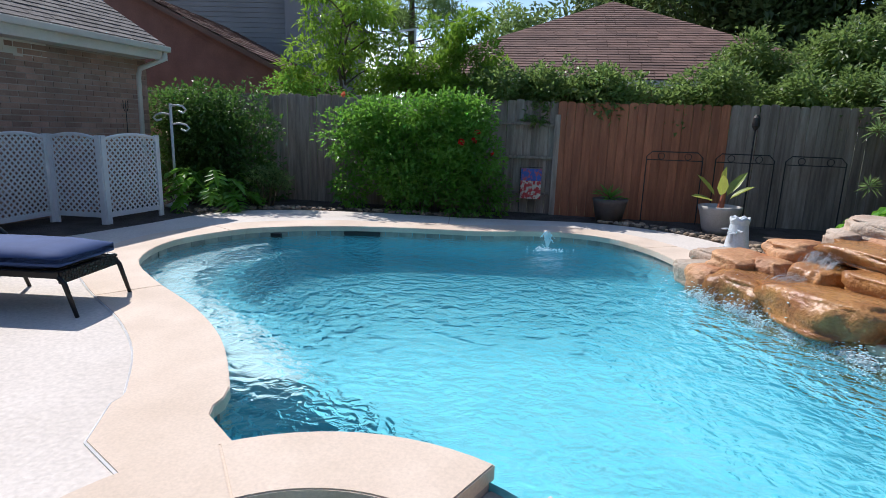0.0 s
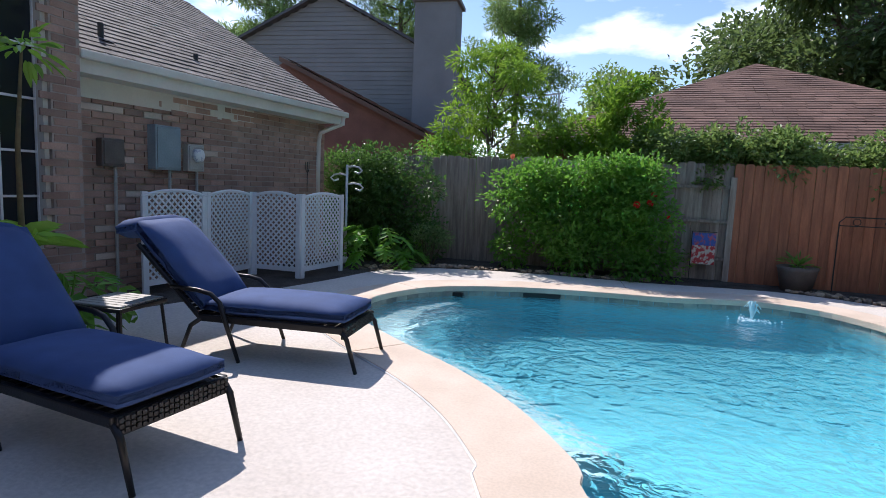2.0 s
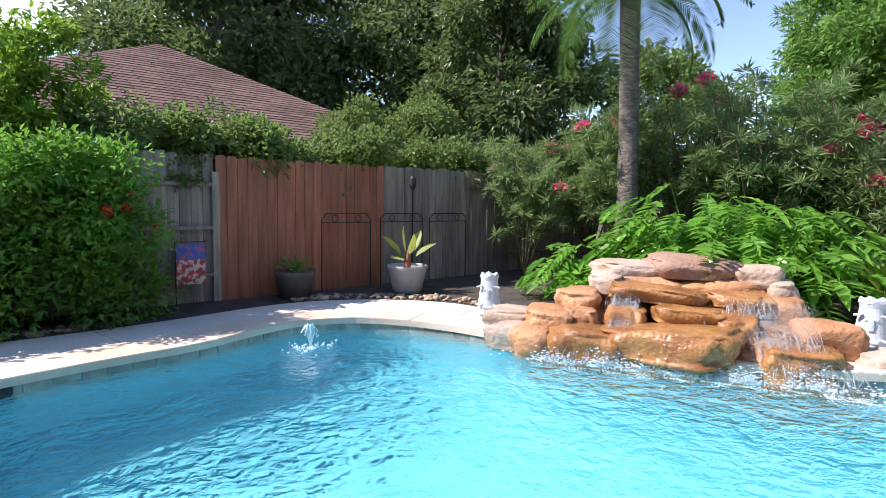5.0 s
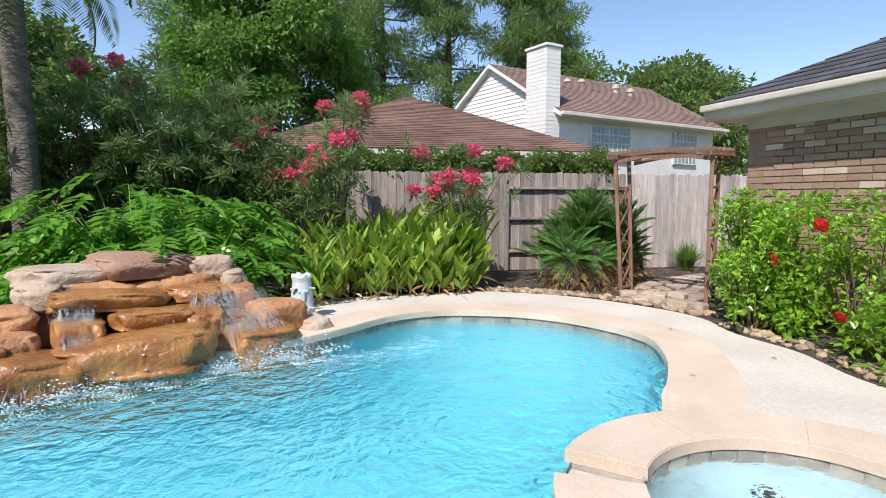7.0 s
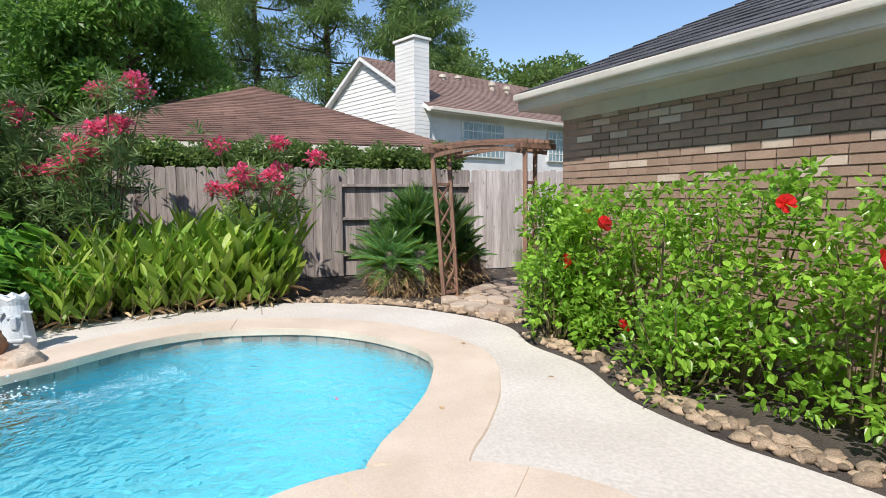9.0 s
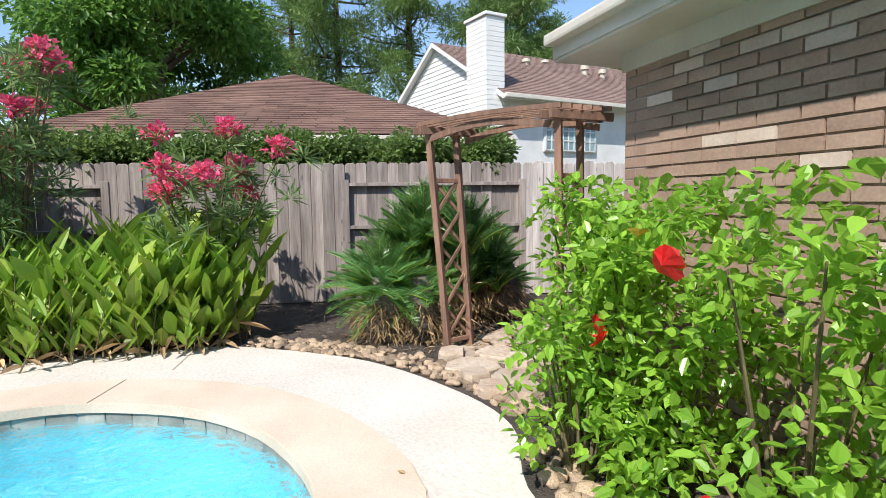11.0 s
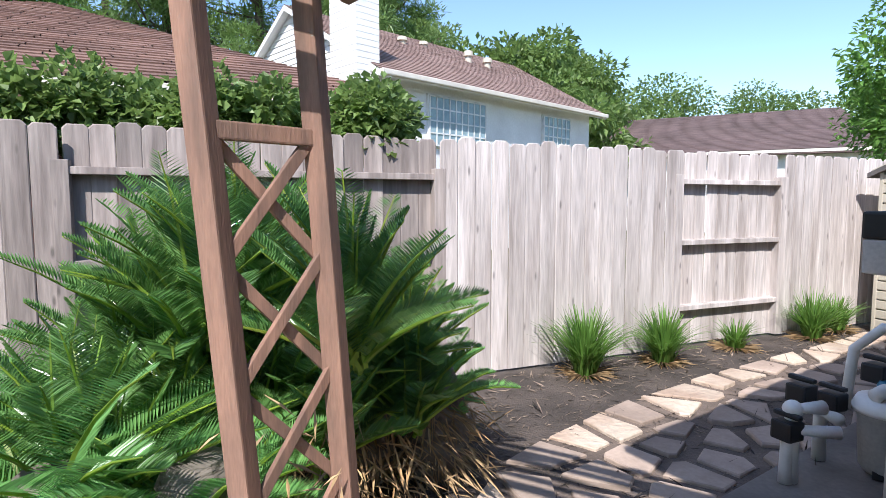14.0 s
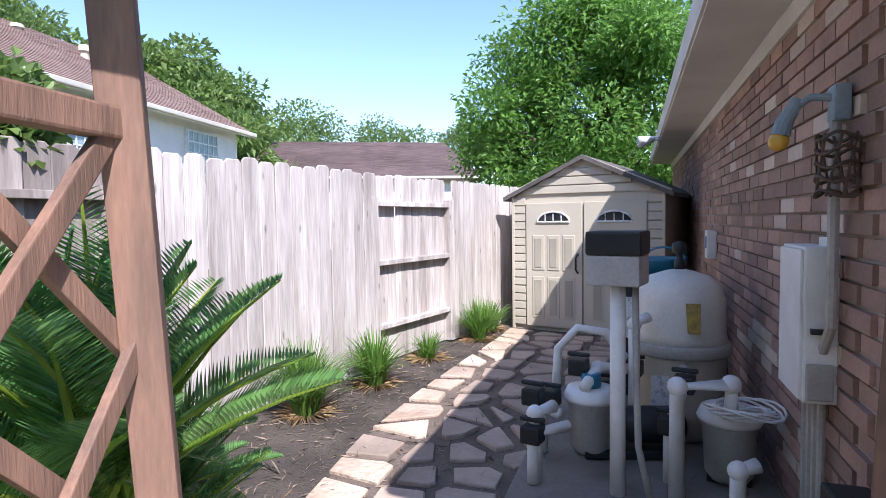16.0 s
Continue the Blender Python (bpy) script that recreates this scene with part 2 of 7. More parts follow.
def arrays(name, verts, faces, material, smooth=False):
    me = bpy.data.meshes.new(name)
    me.from_pydata([tuple(v) for v in verts], [], faces)
    me.materials.append(M[material] if isinstance(material, str) else material)
    if smooth:
        me.polygons.foreach_set("use_smooth", [True] * len(me.polygons))
    return me


def box(bm, c, s, m=None, bevel=0.0):
    """A box of size s round c."""
    r = bmesh.ops.create_cube(bm, size=1, matrix=(m or Matrix()) @ Matrix.Translation(c) @ Matrix.Diagonal((*s, 1)))
    if bevel:
        es = list({e for v in r["verts"] for e in v.link_edges})
        bmesh.ops.bevel(bm, geom=es, offset=bevel, segments=2, affect="EDGES", profile=0.6)
    return bm


def boxes(*items, bevel=0.0):
    bm = bmesh.new()
    for c, s, *m in items:
        box(bm, c, s, m[0] if m else None, bevel)
    return bm


def bar(bm, a, b, w, h, up=(0, 0, 1), bevel=0.0):
    """A square bar from a to b."""
    a, b = Vector(a), Vector(b)
    d = b - a
    y = d.normalized()
    x = y.cross(Vector(up))
    x = x.normalized() if x.length > 1e-4 else Vector((1, 0, 0))
    z = x.cross(y)
    m = Matrix((x, y, z)).transposed().to_4x4()
    m.translation = (a + b) / 2
    return box(bm, (0, 0, 0), (w, d.length, h), m, bevel)


def tube(bm, pts, radii, sides=10, cap=True):
    """A round tube along points."""
    pts = [Vector(p) for p in pts]
    rr = radii if isinstance(radii, (list, tuple)) else [radii] * len(pts)
    rings, ref = [], None
    for i, p in enumerate(pts):
        d = (pts[min(i + 1, len(pts) - 1)] - pts[max(i - 1, 0)]).normalized()
        if ref is None:
            ref = d.orthogonal().normalized()
        ref = (ref - d * ref.dot(d)).normalized()
        o = d.cross(ref)
        rings.append([bm.verts.new(p + (ref * math.cos(t) + o * math.sin(t)) * rr[i]) for t in (2 * math.pi * k / sides for k in range(sides))])
    for a, b in zip(rings, rings[1:]):
        for k in range(sides):
            bm.faces.new((a[k], a[(k + 1) % sides], b[(k + 1) % sides], b[k]))
    if cap:
        bm.faces.new(rings[0][::-1])
        bm.faces.new(rings[-1])
    return bm


def lathe(bm, profile, c=(0, 0, 0), sides=24):
    """Turned body: (radius, z) pairs round c."""
    rings = [[bm.verts.new((c[0] + r * math.cos(2 * math.pi * k / sides), c[1] + r * math.sin(2 * math.pi * k / sides), c[2] + z)) for k in range(sides)] for r, z in profile]
    for a, b in zip(rings, rings[1:]):
        for k in range(sides):
            bm.faces.new((a[k], a[(k + 1) % sides], b[(k + 1) % sides], b[k]))
    bm.faces.new(rings[0][::-1])
    bm.faces.new(rings[-1])
    return bm


def smooth_loop(pts, n=6):
    """A closed Catmull-Rom curve through points of the plan."""
    out, k = [], len(pts)
    for i in range(k):
        p0, p1, p2, p3 = (np.array(pts[(i + j - 1) % k], float) for j in range(4))
        for s in range(n):
            t = s / n
            out.append(tuple(0.5 * (2 * p1 + (p2 - p0) * t + (2 * p0 - 5 * p1 + 4 * p2 - p3) * t * t + (3 * p1 - p0 - 3 * p2 + p3) * t ** 3)))
    return out


def sheet(outer, holes, z, bm=None):
    """A flat sheet with holes."""
    bm = bm or bmesh.new()
    edges = []
    for loop in [outer, *holes]:
        vs = [bm.verts.new((p[0], p[1], z)) for p in loop]
        edges += [bm.edges.new((a, b)) for a, b in zip(vs, vs[1:] + vs[:1])]
    made = bmesh.ops.triangle_fill(bm, use_beauty=True, use_dissolve=False, edges=edges)
    for f in made["geom"]:
        if isinstance(f, bmesh.types.BMFace) and f.normal.z < 0:
            f.normal_flip()
    return bm


def skirt(bm, loop, z0, z1, inward=False):
    """An upright band along a closed line."""
    a = [bm.verts.new((p[0], p[1], z0)) for p in loop]
    b = [bm.verts.new((p[0], p[1], z1)) for p in loop]
    k = len(loop)
    for i in range(k):
        j = (i + 1) % k
        bm.faces.new((a[i], b[i], b[j], a[j]) if inward else (a[i], a[j], b[j], b[i]))
    return bm


def offset(loop, d):
    out, k = [], len(loop)
    for i in range(k):
        a, b = np.array(loop[i - 1]), np.array(loop[(i + 1) % k])
        t = (b - a) / (np.linalg.norm(b - a) + 1e-9)
        out.append((loop[i][0] + t[1] * d, loop[i][1] - t[0] * d))
    return out


# ---- pool, spa, deck, ground ----
SPA, SPA_R, SPA_IN = (0.2, 0.93), 1.08, 0.72
spa_arc = [(SPA[0] + SPA_R * math.cos(radians(a)), SPA[1] + SPA_R * math.sin(radians(a))) for a in range(0, 130, 4)]
shore = [(-0.52, 1.86), (-0.77, 2.3), (-1.2, 2.9), (-1.75, 3.42), (-2.5, 3.97), (-3.12, 4.55), (-3.4, 5.3), (-3.3, 5.95), (-2.9, 6.6), (-1.95, 7.1),
         (-0.85, 7.32), (-0.1, 7.4), (0.6, 7.64), (1.1, 7.72), (1.67, 7.5), (2.05, 7.0), (2.25, 6.5), (2.4, 5.9), (2.75, 4.9), (3.2, 3.9), (3.8, 3.07), (4.42, 2.45),
         (4.66, 1.9), (4.6, 1.35), (4.36, 0.79), (3.86, 0.31), (3.12, 0.03), (2.4, 0.25), (1.85, 0.58), (1.36, 0.92)]
sm = smooth_loop(shore, 4)
cut = sm.index(min(sm, key=lambda p: (p[0] - 1.36) ** 2 + (p[1] - 0.92) ** 2))
POOL = sm[:cut + 1] + spa_arc[1:-1]
SPA_RING = [(SPA[0] + SPA_IN * math.cos(radians(a)), SPA[1] + SPA_IN * math.sin(radians(a))) for a in range(0, 360, 6)]
PATIO = smooth_loop([(0.2, -1.15), (-2.5, -1.7), (-5.3, -1.8), (-5.5, 1.0), (-5.2, 3.6), (-4.75, 5.0), (-4.45, 6.2), (-4.25, 7.3), (-3.82, 7.95), (-3.06, 8.3), (-1.87, 8.49), (-0.29, 8.57), (1.44, 8.8),
                     (2.5, 8.4), (3.15, 7.6), (3.25, 6.8), (3.2, 6.1), (3.5, 5.2), (4.0, 4.3), (4.8, 3.7), (5.5, 3.3), (5.85, 2.6), (6.03, 1.3), (5.82, 0.6), (5.28, -0.22), (4.46, -0.8), (3.8, -1.02),
                     (3.1, -0.9), (2.4, -0.98), (1.68, -0.84), (0.95, -0.92)], 5)
COPING = [p for p in offset(sm[:cut + 1], -0.47)]
TAN_SPLIT = 40
big = [(-900, -900), (900, -900), (900, 900), (-900, 900)]

ground = part("ground", sheet(big, [PATIO], -0.03), "grass_ground", label="lawn and bare soil beyond the fences")
tagged(ground, category="ground", kind="structure")
bed_loop = [(-8.2, -3.4), (8.15, -12.5), (8.15, 9.7), (-8.2, 9.7)]
beds = part("mulch_bed", sheet(bed_loop, [PATIO], 0.0), "mulch", label="dark shredded bark mulch beds along the fences")
tagged(beds, category="mulch bed", kind="structure")
far_arc = [(SPA[0] + SPA_R * math.cos(radians(a)), SPA[1] + SPA_R * math.sin(radians(a))) for a in range(-4, -230, -6)]
bm = sheet(PATIO, [sm[:cut + 1] + far_arc], 0.006)
skirt(bm, PATIO, -0.15, 0.006)
deck = part("pool_deck", bm, "texture_deck", label="cream textured concrete pool deck with sunlit patches")
tagged(deck, category="pool deck", kind="structure")

# coping stones round the pool, each its own piece with a fine joint
pool = thing("swimming_pool", pose(0, 0, 0), "kidney-shaped swimming pool with clear turquoise water and tan coping", "swimming pool", kind="structure")
inner, outer = offset(sm[:cut + 1], 0.03), COPING


def slab(loop, z0, z1, bevel=0.006):
    bm = bmesh.new()
    lo, hi = [bm.verts.new((*p, z0)) for p in loop], [bm.verts.new((*p, z1)) for p in loop]
    bm.faces.new(hi)
    bm.faces.new(lo[::-1])
    for i in range(len(loop)):
        j = (i + 1) % len(loop)
        bm.faces.new((lo[i], lo[j], hi[j], hi[i]))
    bmesh.ops.recalc_face_normals(bm, faces=bm.faces)
    if bevel:
        top = [e for e in bm.edges if all(v.co.z > z1 - 1e-5 for v in e.verts)]
        bmesh.ops.bevel(bm, geom=top, offset=bevel, segments=2, affect="EDGES")
    return bm


step = 15
inner[0], outer[0] = (-0.44, 1.84), (-0.74, 1.52)
for i in range(0, len(inner) - 1, step):
    j = min(i + step, len(inner) - 1)
    part("coping_stone", slab(inner[i:j + 1] + outer[i:j + 1][::-1], -0.05, 0.018), "coping", pool)


def arc(r, a0, a1, n=12):
    return [(SPA[0] + r * math.cos(radians(a0 + (a1 - a0) * k / n)), SPA[1] + r * math.sin(radians(a0 + (a1 - a0) * k / n))) for k in range(n + 1)]


for a0, a1 in ((64, 128), (128, 176), (176, 224), (224, 272), (272, 320), (320, 368), (8, 50)):
    part("spa_coping_stone", slab(arc(SPA_IN - 0.02, a0, a1) + arc(SPA_R + 0.04, a0, a1)[::-1], -0.05, 0.022), "coping", pool)
# stone-faced wall of the spa under its coping, open at the spillway
for a0, a1 in ((8, 50), (64, 128)):
    part("spa_wall", slab(arc(SPA_IN, a0, a1) + arc(SPA_R, a0, a1)[::-1], -0.6, -0.052, 0), "spill_tile", pool)
# spillway between spa and pool
part("spillway", slab(arc(SPA_IN - 0.01, 50, 64) + arc(SPA_R + 0.02, 50, 64)[::-1], -0.3, -0.085, 0), "spill_tile", pool, "stone-tiled spillway from the spa into the pool")
for k in range(3):
    part("spillway_tile", slab(arc(SPA_IN + 0.01, 50.4 + k * 4.5, 54.4 + k * 4.5, 2) + arc(SPA_R, 50.4 + k * 4.5, 54.4 + k * 4.5, 2)[::-1], -0.09, -0.077, 0), "spill_tile", pool)

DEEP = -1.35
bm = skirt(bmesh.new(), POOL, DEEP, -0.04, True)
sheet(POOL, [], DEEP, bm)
part("basin", bm, "plaster", pool, "plaster basin with the water's blue and caustic mottling in its colour")
sp = bmesh.new()
skirt(sp, SPA_RING, -0.85, -0.04, True)
sheet(SPA_RING, [], -0.85, sp)
part("spa_basin", sp, "spa_plaster", pool, "white plaster round spa basin")
sw = bmesh.new()
skirt(sw, arc(SPA_R, 0, 129, 30) + arc(SPA_IN + 0.005, 0, 129, 30)[::-1], DEEP, -0.06)
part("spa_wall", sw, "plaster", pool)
# step bench at the shallow entry
bench = [p for p in sm if p[0] < -1.0 and 2.6 < p[1] < 6.4]
# paler plaster paints the lighter look of shallow water on the top step
part("entry_step", slab(bench + [(p[0] + 0.55, p[1] + 0.1) for p in bench][::-1], DEEP + 0.01, -0.30), "spa_plaster", pool, "entry step just under the water, coloured paler for its shallow depth")
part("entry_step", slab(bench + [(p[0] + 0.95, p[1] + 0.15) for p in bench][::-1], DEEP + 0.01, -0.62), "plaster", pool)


def waterline(loop, count, z0, z1, proud):
    """Tiles along a closed line, each a piece of its own."""
    pts = [np.array(p) for p in loop]
    seg = [np.linalg.norm(b - a) for a, b in zip(pts, pts[1:] + pts[:1])]
    total = sum(seg)
    me = to_mesh("waterline_tile", box(bmesh.new(), (0, 0, (z0 + z1) / 2), (total / count * 0.96, 0.012, z1 - z0)), "tile")
    for k in range(count):
        d, i = total * (k + 0.5) / count, 0
        while d > seg[i]:
            d -= seg[i]
            i += 1
        a, b = pts[i], pts[(i + 1) % len(pts)]
        q = a + (b - a) * d / seg[i]
        t = (b - a) / seg[i]
        o = part("waterline_tile", me, None, pool)
        o.matrix_basis = pose(q[0] + t[1] * proud, q[1] - t[0] * proud, 0, 0, 0, math.degrees(math.atan2(t[1], t[0])))


waterline(POOL, 130, -0.2, -0.052, 0.006)
waterline(SPA_RING, 30, -0.2, -0.03, -0.006)


def surface(name, loop, z, material, amp, cell, label):
    """Water as a fine grid with low waves, cut to the outline."""
    xs, ys = [p[0] for p in loop], [p[1] for p in loop]
    bm = sheet(loop, [], z)
    bmesh.ops.subdivide_edges(bm, edges=[e for e in bm.edges if e.calc_length() > 0.6], cuts=2, use_grid_fill=True)
    bm.normal_update()
    ob = part(name, bm, material, pool, label, True)
    ob.visible_shadow = False
    return ob


surface("water_surface", POOL, -0.10, "water", 0, 0, "clear rippled turquoise water")
surface("spa_water_surface", SPA_RING, -0.07, "spa_water", 0, 0, "pale clear bubbling spa water")
# skimmer mouth, return fitting and fountain nozzle
bm = boxes(((-1.68, 7.145, -0.115), (0.5, 0.03, 0.12), pose(0, 0, 0)))
o = part("skimmer_mouth", bm, "black", pool, "black skimmer opening at the waterline")
o.matrix_basis = Matrix.Translation((-1.68, 7.145, 0)) @ pose(0, 0, 0, 0, 0, 11) @ Matrix.Translation((1.68, -7.145, 0))
bm = boxes(((-2.72, 6.67, -0.115), (0.14, 0.05, 0.1)))
part("return_fitting", bm, "black", pool)


# ---- fences ----
def board_mesh(w, h, d, name, material, rng):
    """A dog-eared fence board standing on z = 0."""
    e = 0.025
    bm = bmesh.new()
    rings = []
    # worn edges: the faces are narrower than the middle
    for y, c in ((-d / 2, 0.006), (-d / 5, 0), (d / 5, 0), (d / 2, 0.006)):
        x = w / 2 - c
        rings.append([bm.verts.new((px, y, pz)) for px, pz in ((-x, 0), (x, 0), (x, h - e - c), (x - e, h - c), (-x + e, h - c), (-x, h - e - c))])
    bm.faces.new(rings[0]), bm.faces.new(rings[-1][::-1])
    for f, b in zip(rings, rings[1:]):
        for i in range(6):
            j = (i + 1) % 6
            bm.faces.new((f[j], f[i], b[i], b[j]))
    return to_mesh(name, bm, material)


def fence_run(fence, a, b, front, height, z0, kinds, board=0.14, rails=(0.35, 0.95, 1.5)):
    """Boards from a to b; kinds: (from, to, material, framed) along the run in metres. A framed bay shows posts and rails before its boards."""
    rng = random.Random(int(a[0] * 7 + a[1]))
    a, b = Vector((*a, 0)), Vector((*b, 0))
    d = (b - a).normalized()
    nrm = Vector((*front, 0))
    ang = math.degrees(math.atan2(d.y, d.x))
    meshes = {}
    for s0, s1, m, framed in kinds:
        n = max(1, round((s1 - s0) / board))
        w = (s1 - s0) / n
        for k in range(n):
            key = (m, k % 5, n)
            if key not in meshes:
                meshes[key] = board_mesh(w - 0.002, height + rng.uniform(-0.025, 0.02), 0.016, "fence_board", m, rng)
            p = a + d * (s0 + w * (k + 0.5)) - nrm * (0.075 if framed else rng.uniform(-0.004, 0.004))
            o = part("fence_board", meshes[key], None, fence)
            o.matrix_basis = pose(p.x, p.y, z0, rng.uniform(-0.4, 0.4), rng.uniform(-0.1, 0.1), ang)
        mid = a + d * (s0 + s1) / 2
        for zr in (rails if framed else ()):
            p = mid - nrm * 0.035
            part("fence_rail", boxes(((0, 0, 0), (s1 - s0 + 0.04, 0.075, 0.045)), bevel=0.004), m, fence).matrix_basis = pose(p.x, p.y, z0 + zr, 0, 0, ang)
        if framed:
            for s in (s0, s1):
                p = a + d * s - nrm * 0.03
                part("fence_post", boxes(((0, 0, (height - 0.22) / 2), (0.09, 0.09, height - 0.22)), bevel=0.005), m, fence).matrix_basis = pose(p.x, p.y, z0, 0, 0, ang)


# ---- brick walls ----
def brick_face(parent, a, b, z0, z1, mats, joined, length=0.25, course=0.076, pieces=(0, 0), holes=(), odd=0.08):
    """Bricks laid in running bond on the wall from a to b (its front to the right of a to b). Inside the stretch pieces they are separate objects."""
    rng = random.Random(len(parent.children) + 5)
    a, b = Vector((*a, 0)), Vector((*b, 0))
    d = (b - a).normalized()
    nrm = Vector((d.y, -d.x, 0))
    run = (b - a).length
    ang = math.degrees(math.atan2(d.y, d.x))
    whole = {m: to_mesh("brick", boxes(((0, -0.012, 0), (length - 0.014, 0.024, course - 0.013))), m) for m in mats}
    verts, faces = [], []
    rows = int((z1 - z0) / course)
    for r in range(rows):
        s = -length / 2 if r % 2 else 0.0
        z = z0 + (r + 0.5) * course
        while s < run - 0.02:
            s0, s1 = max(s, 0), min(s + length, run)
            s += length
            if s1 - s0 < 0.05 or any(h[0] < (s0 + s1) / 2 < h[1] and h[2] < z < h[3] for h in holes):
                continue
            p = a + d * (s0 + s1) / 2
            out = rng.uniform(0.004, 0.009)
            m = mats[1] if rng.random() < odd and len(mats) > 1 else mats[0]
            if pieces[0] < s0 and s1 < pieces[1] and s1 - s0 > length - 0.01:
                o = part("brick", whole[m], None, parent)
                o.matrix_basis = pose(p.x + nrm.x * out, p.y + nrm.y * out, z, 0, 0, ang + 180)
                o.matrix_basis = o.matrix_basis @ pose(0, 0.012, 0)
            else:
                h, c = (s1 - s0) / 2 - 0.007, course / 2 - 0.0065
                q = [p + d * x + nrm * (out + 0.0) + Vector((0, 0, z + y)) for x, y in ((-h, -c), (h, -c), (h, c), (-h, c))]
                i = len(verts)
                verts += q + [v - nrm * 0.02 for v in q]
                faces += [(i, i + 1, i + 2, i + 3), (i, i + 4, i + 5, i + 1), (i + 1, i + 5, i + 6, i + 2), (i + 2, i + 6, i + 7, i + 3), (i + 3, i + 7, i + 4, i)]
    if verts:
        tagged(part("brick_courses", arrays("brick_courses", verts, faces, joined), None, parent), kind="stuff")


def wall(name, a, b, z0, z1, thick, material, label):
    """A plain wall whose front runs from a to b; its body lies behind."""
    a, b = Vector((*a, 0)), Vector((*b, 0))
    d = (b - a).normalized()
    ang = math.degrees(math.atan2(d.y, d.x))
    bm = boxes((((b - a).length / 2, thick / 2, (z0 + z1) / 2), ((b - a).length, thick, z1 - z0)))
    ob = part(name, bm, material, label=label)
    ob.matrix_basis = pose(a.x, a.y, 0, 0, 0, ang)
    return tagged(ob, category="wall", kind="structure")


def roof_plane(parent, quad, material, rows, overlap=0.012, name="shingle_courses", label="", width=0.33):
    """A roof slope: quad (eave a, eave b, ridge b, ridge a), built of overlapping courses cut into tabs."""
    p = [Vector(q) for q in quad]
    nrm = (p[1] - p[0]).cross(p[3] - p[0]).normalized()
    if nrm.z < 0:
        nrm = -nrm
    rng = random.Random(rows)
    verts, faces = [], []
    for r in range(rows):
        t0, t1 = r / rows, min(1, (r + 1.06) / rows)
        l0, r0, l1, r1 = p[0].lerp(p[3], t0), p[1].lerp(p[2], t0), p[0].lerp(p[3], t1), p[1].lerp(p[2], t1)
        n = max(1, min(40, int((r0 - l0).length / width)))
        sh = 0.5 / n if r % 2 else 0
        for k in range(n + (1 if sh else 0)):
            a, b = max(0, k / n - sh), min(1, (k + 1) / n - sh)
            if b - a < 1e-3:
                continue
            lift = nrm * (overlap * rng.uniform(0.8, 1.3))
            g = 0.006 / max((r0 - l0).length, 0.1)
            q = [l0.lerp(r0, a + g) + lift, l0.lerp(r0, b - g) + lift, l1.lerp(r1, b - g) + nrm * 0.002, l1.lerp(r1, a + g) + nrm * 0.002]
            i = len(verts)
            verts += q + [q[0] - lift, q[1] - lift]
            faces += [(i, i + 1, i + 2, i + 3), (i + 4, i + 5, i + 1, i)]
    tagged(part(name, arrays(name, verts, faces, material), None, parent, label), kind="stuff")


def deck_sheet(parent, quad, material, name="roof_deck", thick=0.08):
    bm = bmesh.new()
    p = [Vector(q) for q in quad]
    hi, lo = [bm.verts.new(v) for v in p], [bm.verts.new(v - Vector((0, 0, thick))) for v in p]
    bm.faces.new(hi)
    bm.faces.new(lo[::-1])
    for i in range(len(p)):
        j = (i + 1) % len(p)
        bm.faces.new((lo[i], lo[j], hi[j], hi[i]))
    bmesh.ops.recalc_face_normals(bm, faces=bm.faces)
    return part(name, bm, material, parent)


# ---- the house: left wing ----
LW0, LW1 = (-6.1, 3.72), (-5.75, 8.27)
left_wing = thing("house_wing", pose(0, 0, 0), "single-storey brown brick wing with grey shingle roof and cream eave", "house", kind="structure")


def house_wall(name, a, b, z0, z1, parent, thick=0.25, material="mortar"):
    a, b = Vector((*a, 0)), Vector((*b, 0))
    d = b - a
    bm = boxes(((d.length / 2, thick / 2, (z0 + z1) / 2), (d.length, thick, z1 - z0)))
    o = part(name, bm, material, parent)
    o.matrix_basis = pose(a.x, a.y, 0, 0, 0, math.degrees(math.atan2(d.y, d.x)))
    return o


house_wall("wall", LW1, LW0, 0, 2.3, left_wing).matrix_basis = pose(LW0[0], LW0[1], 0, 0, 0, math.degrees(math.atan2(LW1[1] - LW0[1], LW1[0] - LW0[0])))
brick_face(left_wing, LW0, LW1, 0.0, 2.3, ("brick", "pale_brick"), "brick_joined", pieces=(0.2, 2.2))
house_wall("wall", LW1, (-12.0, 8.75), 0, 2.3, left_wing, material="brick_joined")
LE0, LE1 = (-5.80, 3.72), (-5.42, 8.36)
roof_q = [(LE0[0], LE0[1], 2.52), (LE1[0], LE1[1], 2.52), (-9.3, 8.9, 4.75), (-9.8, 3.72, 4.75)]
deck_sheet(left_wing, roof_q, "trim")
roof_plane(left_wing, [(x, y, z + 0.012) for x, y, z in roof_q], "shingle", 30, label="weathered grey asphalt shingles")
deck_sheet(left_wing, [(LE1[0], LE1[1], 2.52), (-9.3, 8.9, 4.75), (-12.5, 9.1, 2.52)], "shingle", "roof_hip")
deck_sheet(left_wing, [(-13.8, 3.72, 2.52), (-12.5, 9.1, 2.52), (-9.3, 8.9, 4.75), (-9.8, 3.72, 4.75)], "shingle", "roof_back")
bm = bar(bmesh.new(), (LE0[0], LE0[1], 2.41), (LE1[0], LE1[1], 2.41), 0.025, 0.22)
part("fascia", bm, "trim", left_wing, "cream painted fascia board")
bm = bar(bmesh.new(), (LE0[0] + 0.05, LE0[1], 2.47), (LE1[0] + 0.05, LE1[1], 2.47), 0.09, 0.09, bevel=0.02)
part("gutter", bm, "trim", left_wing, "cream metal gutter")
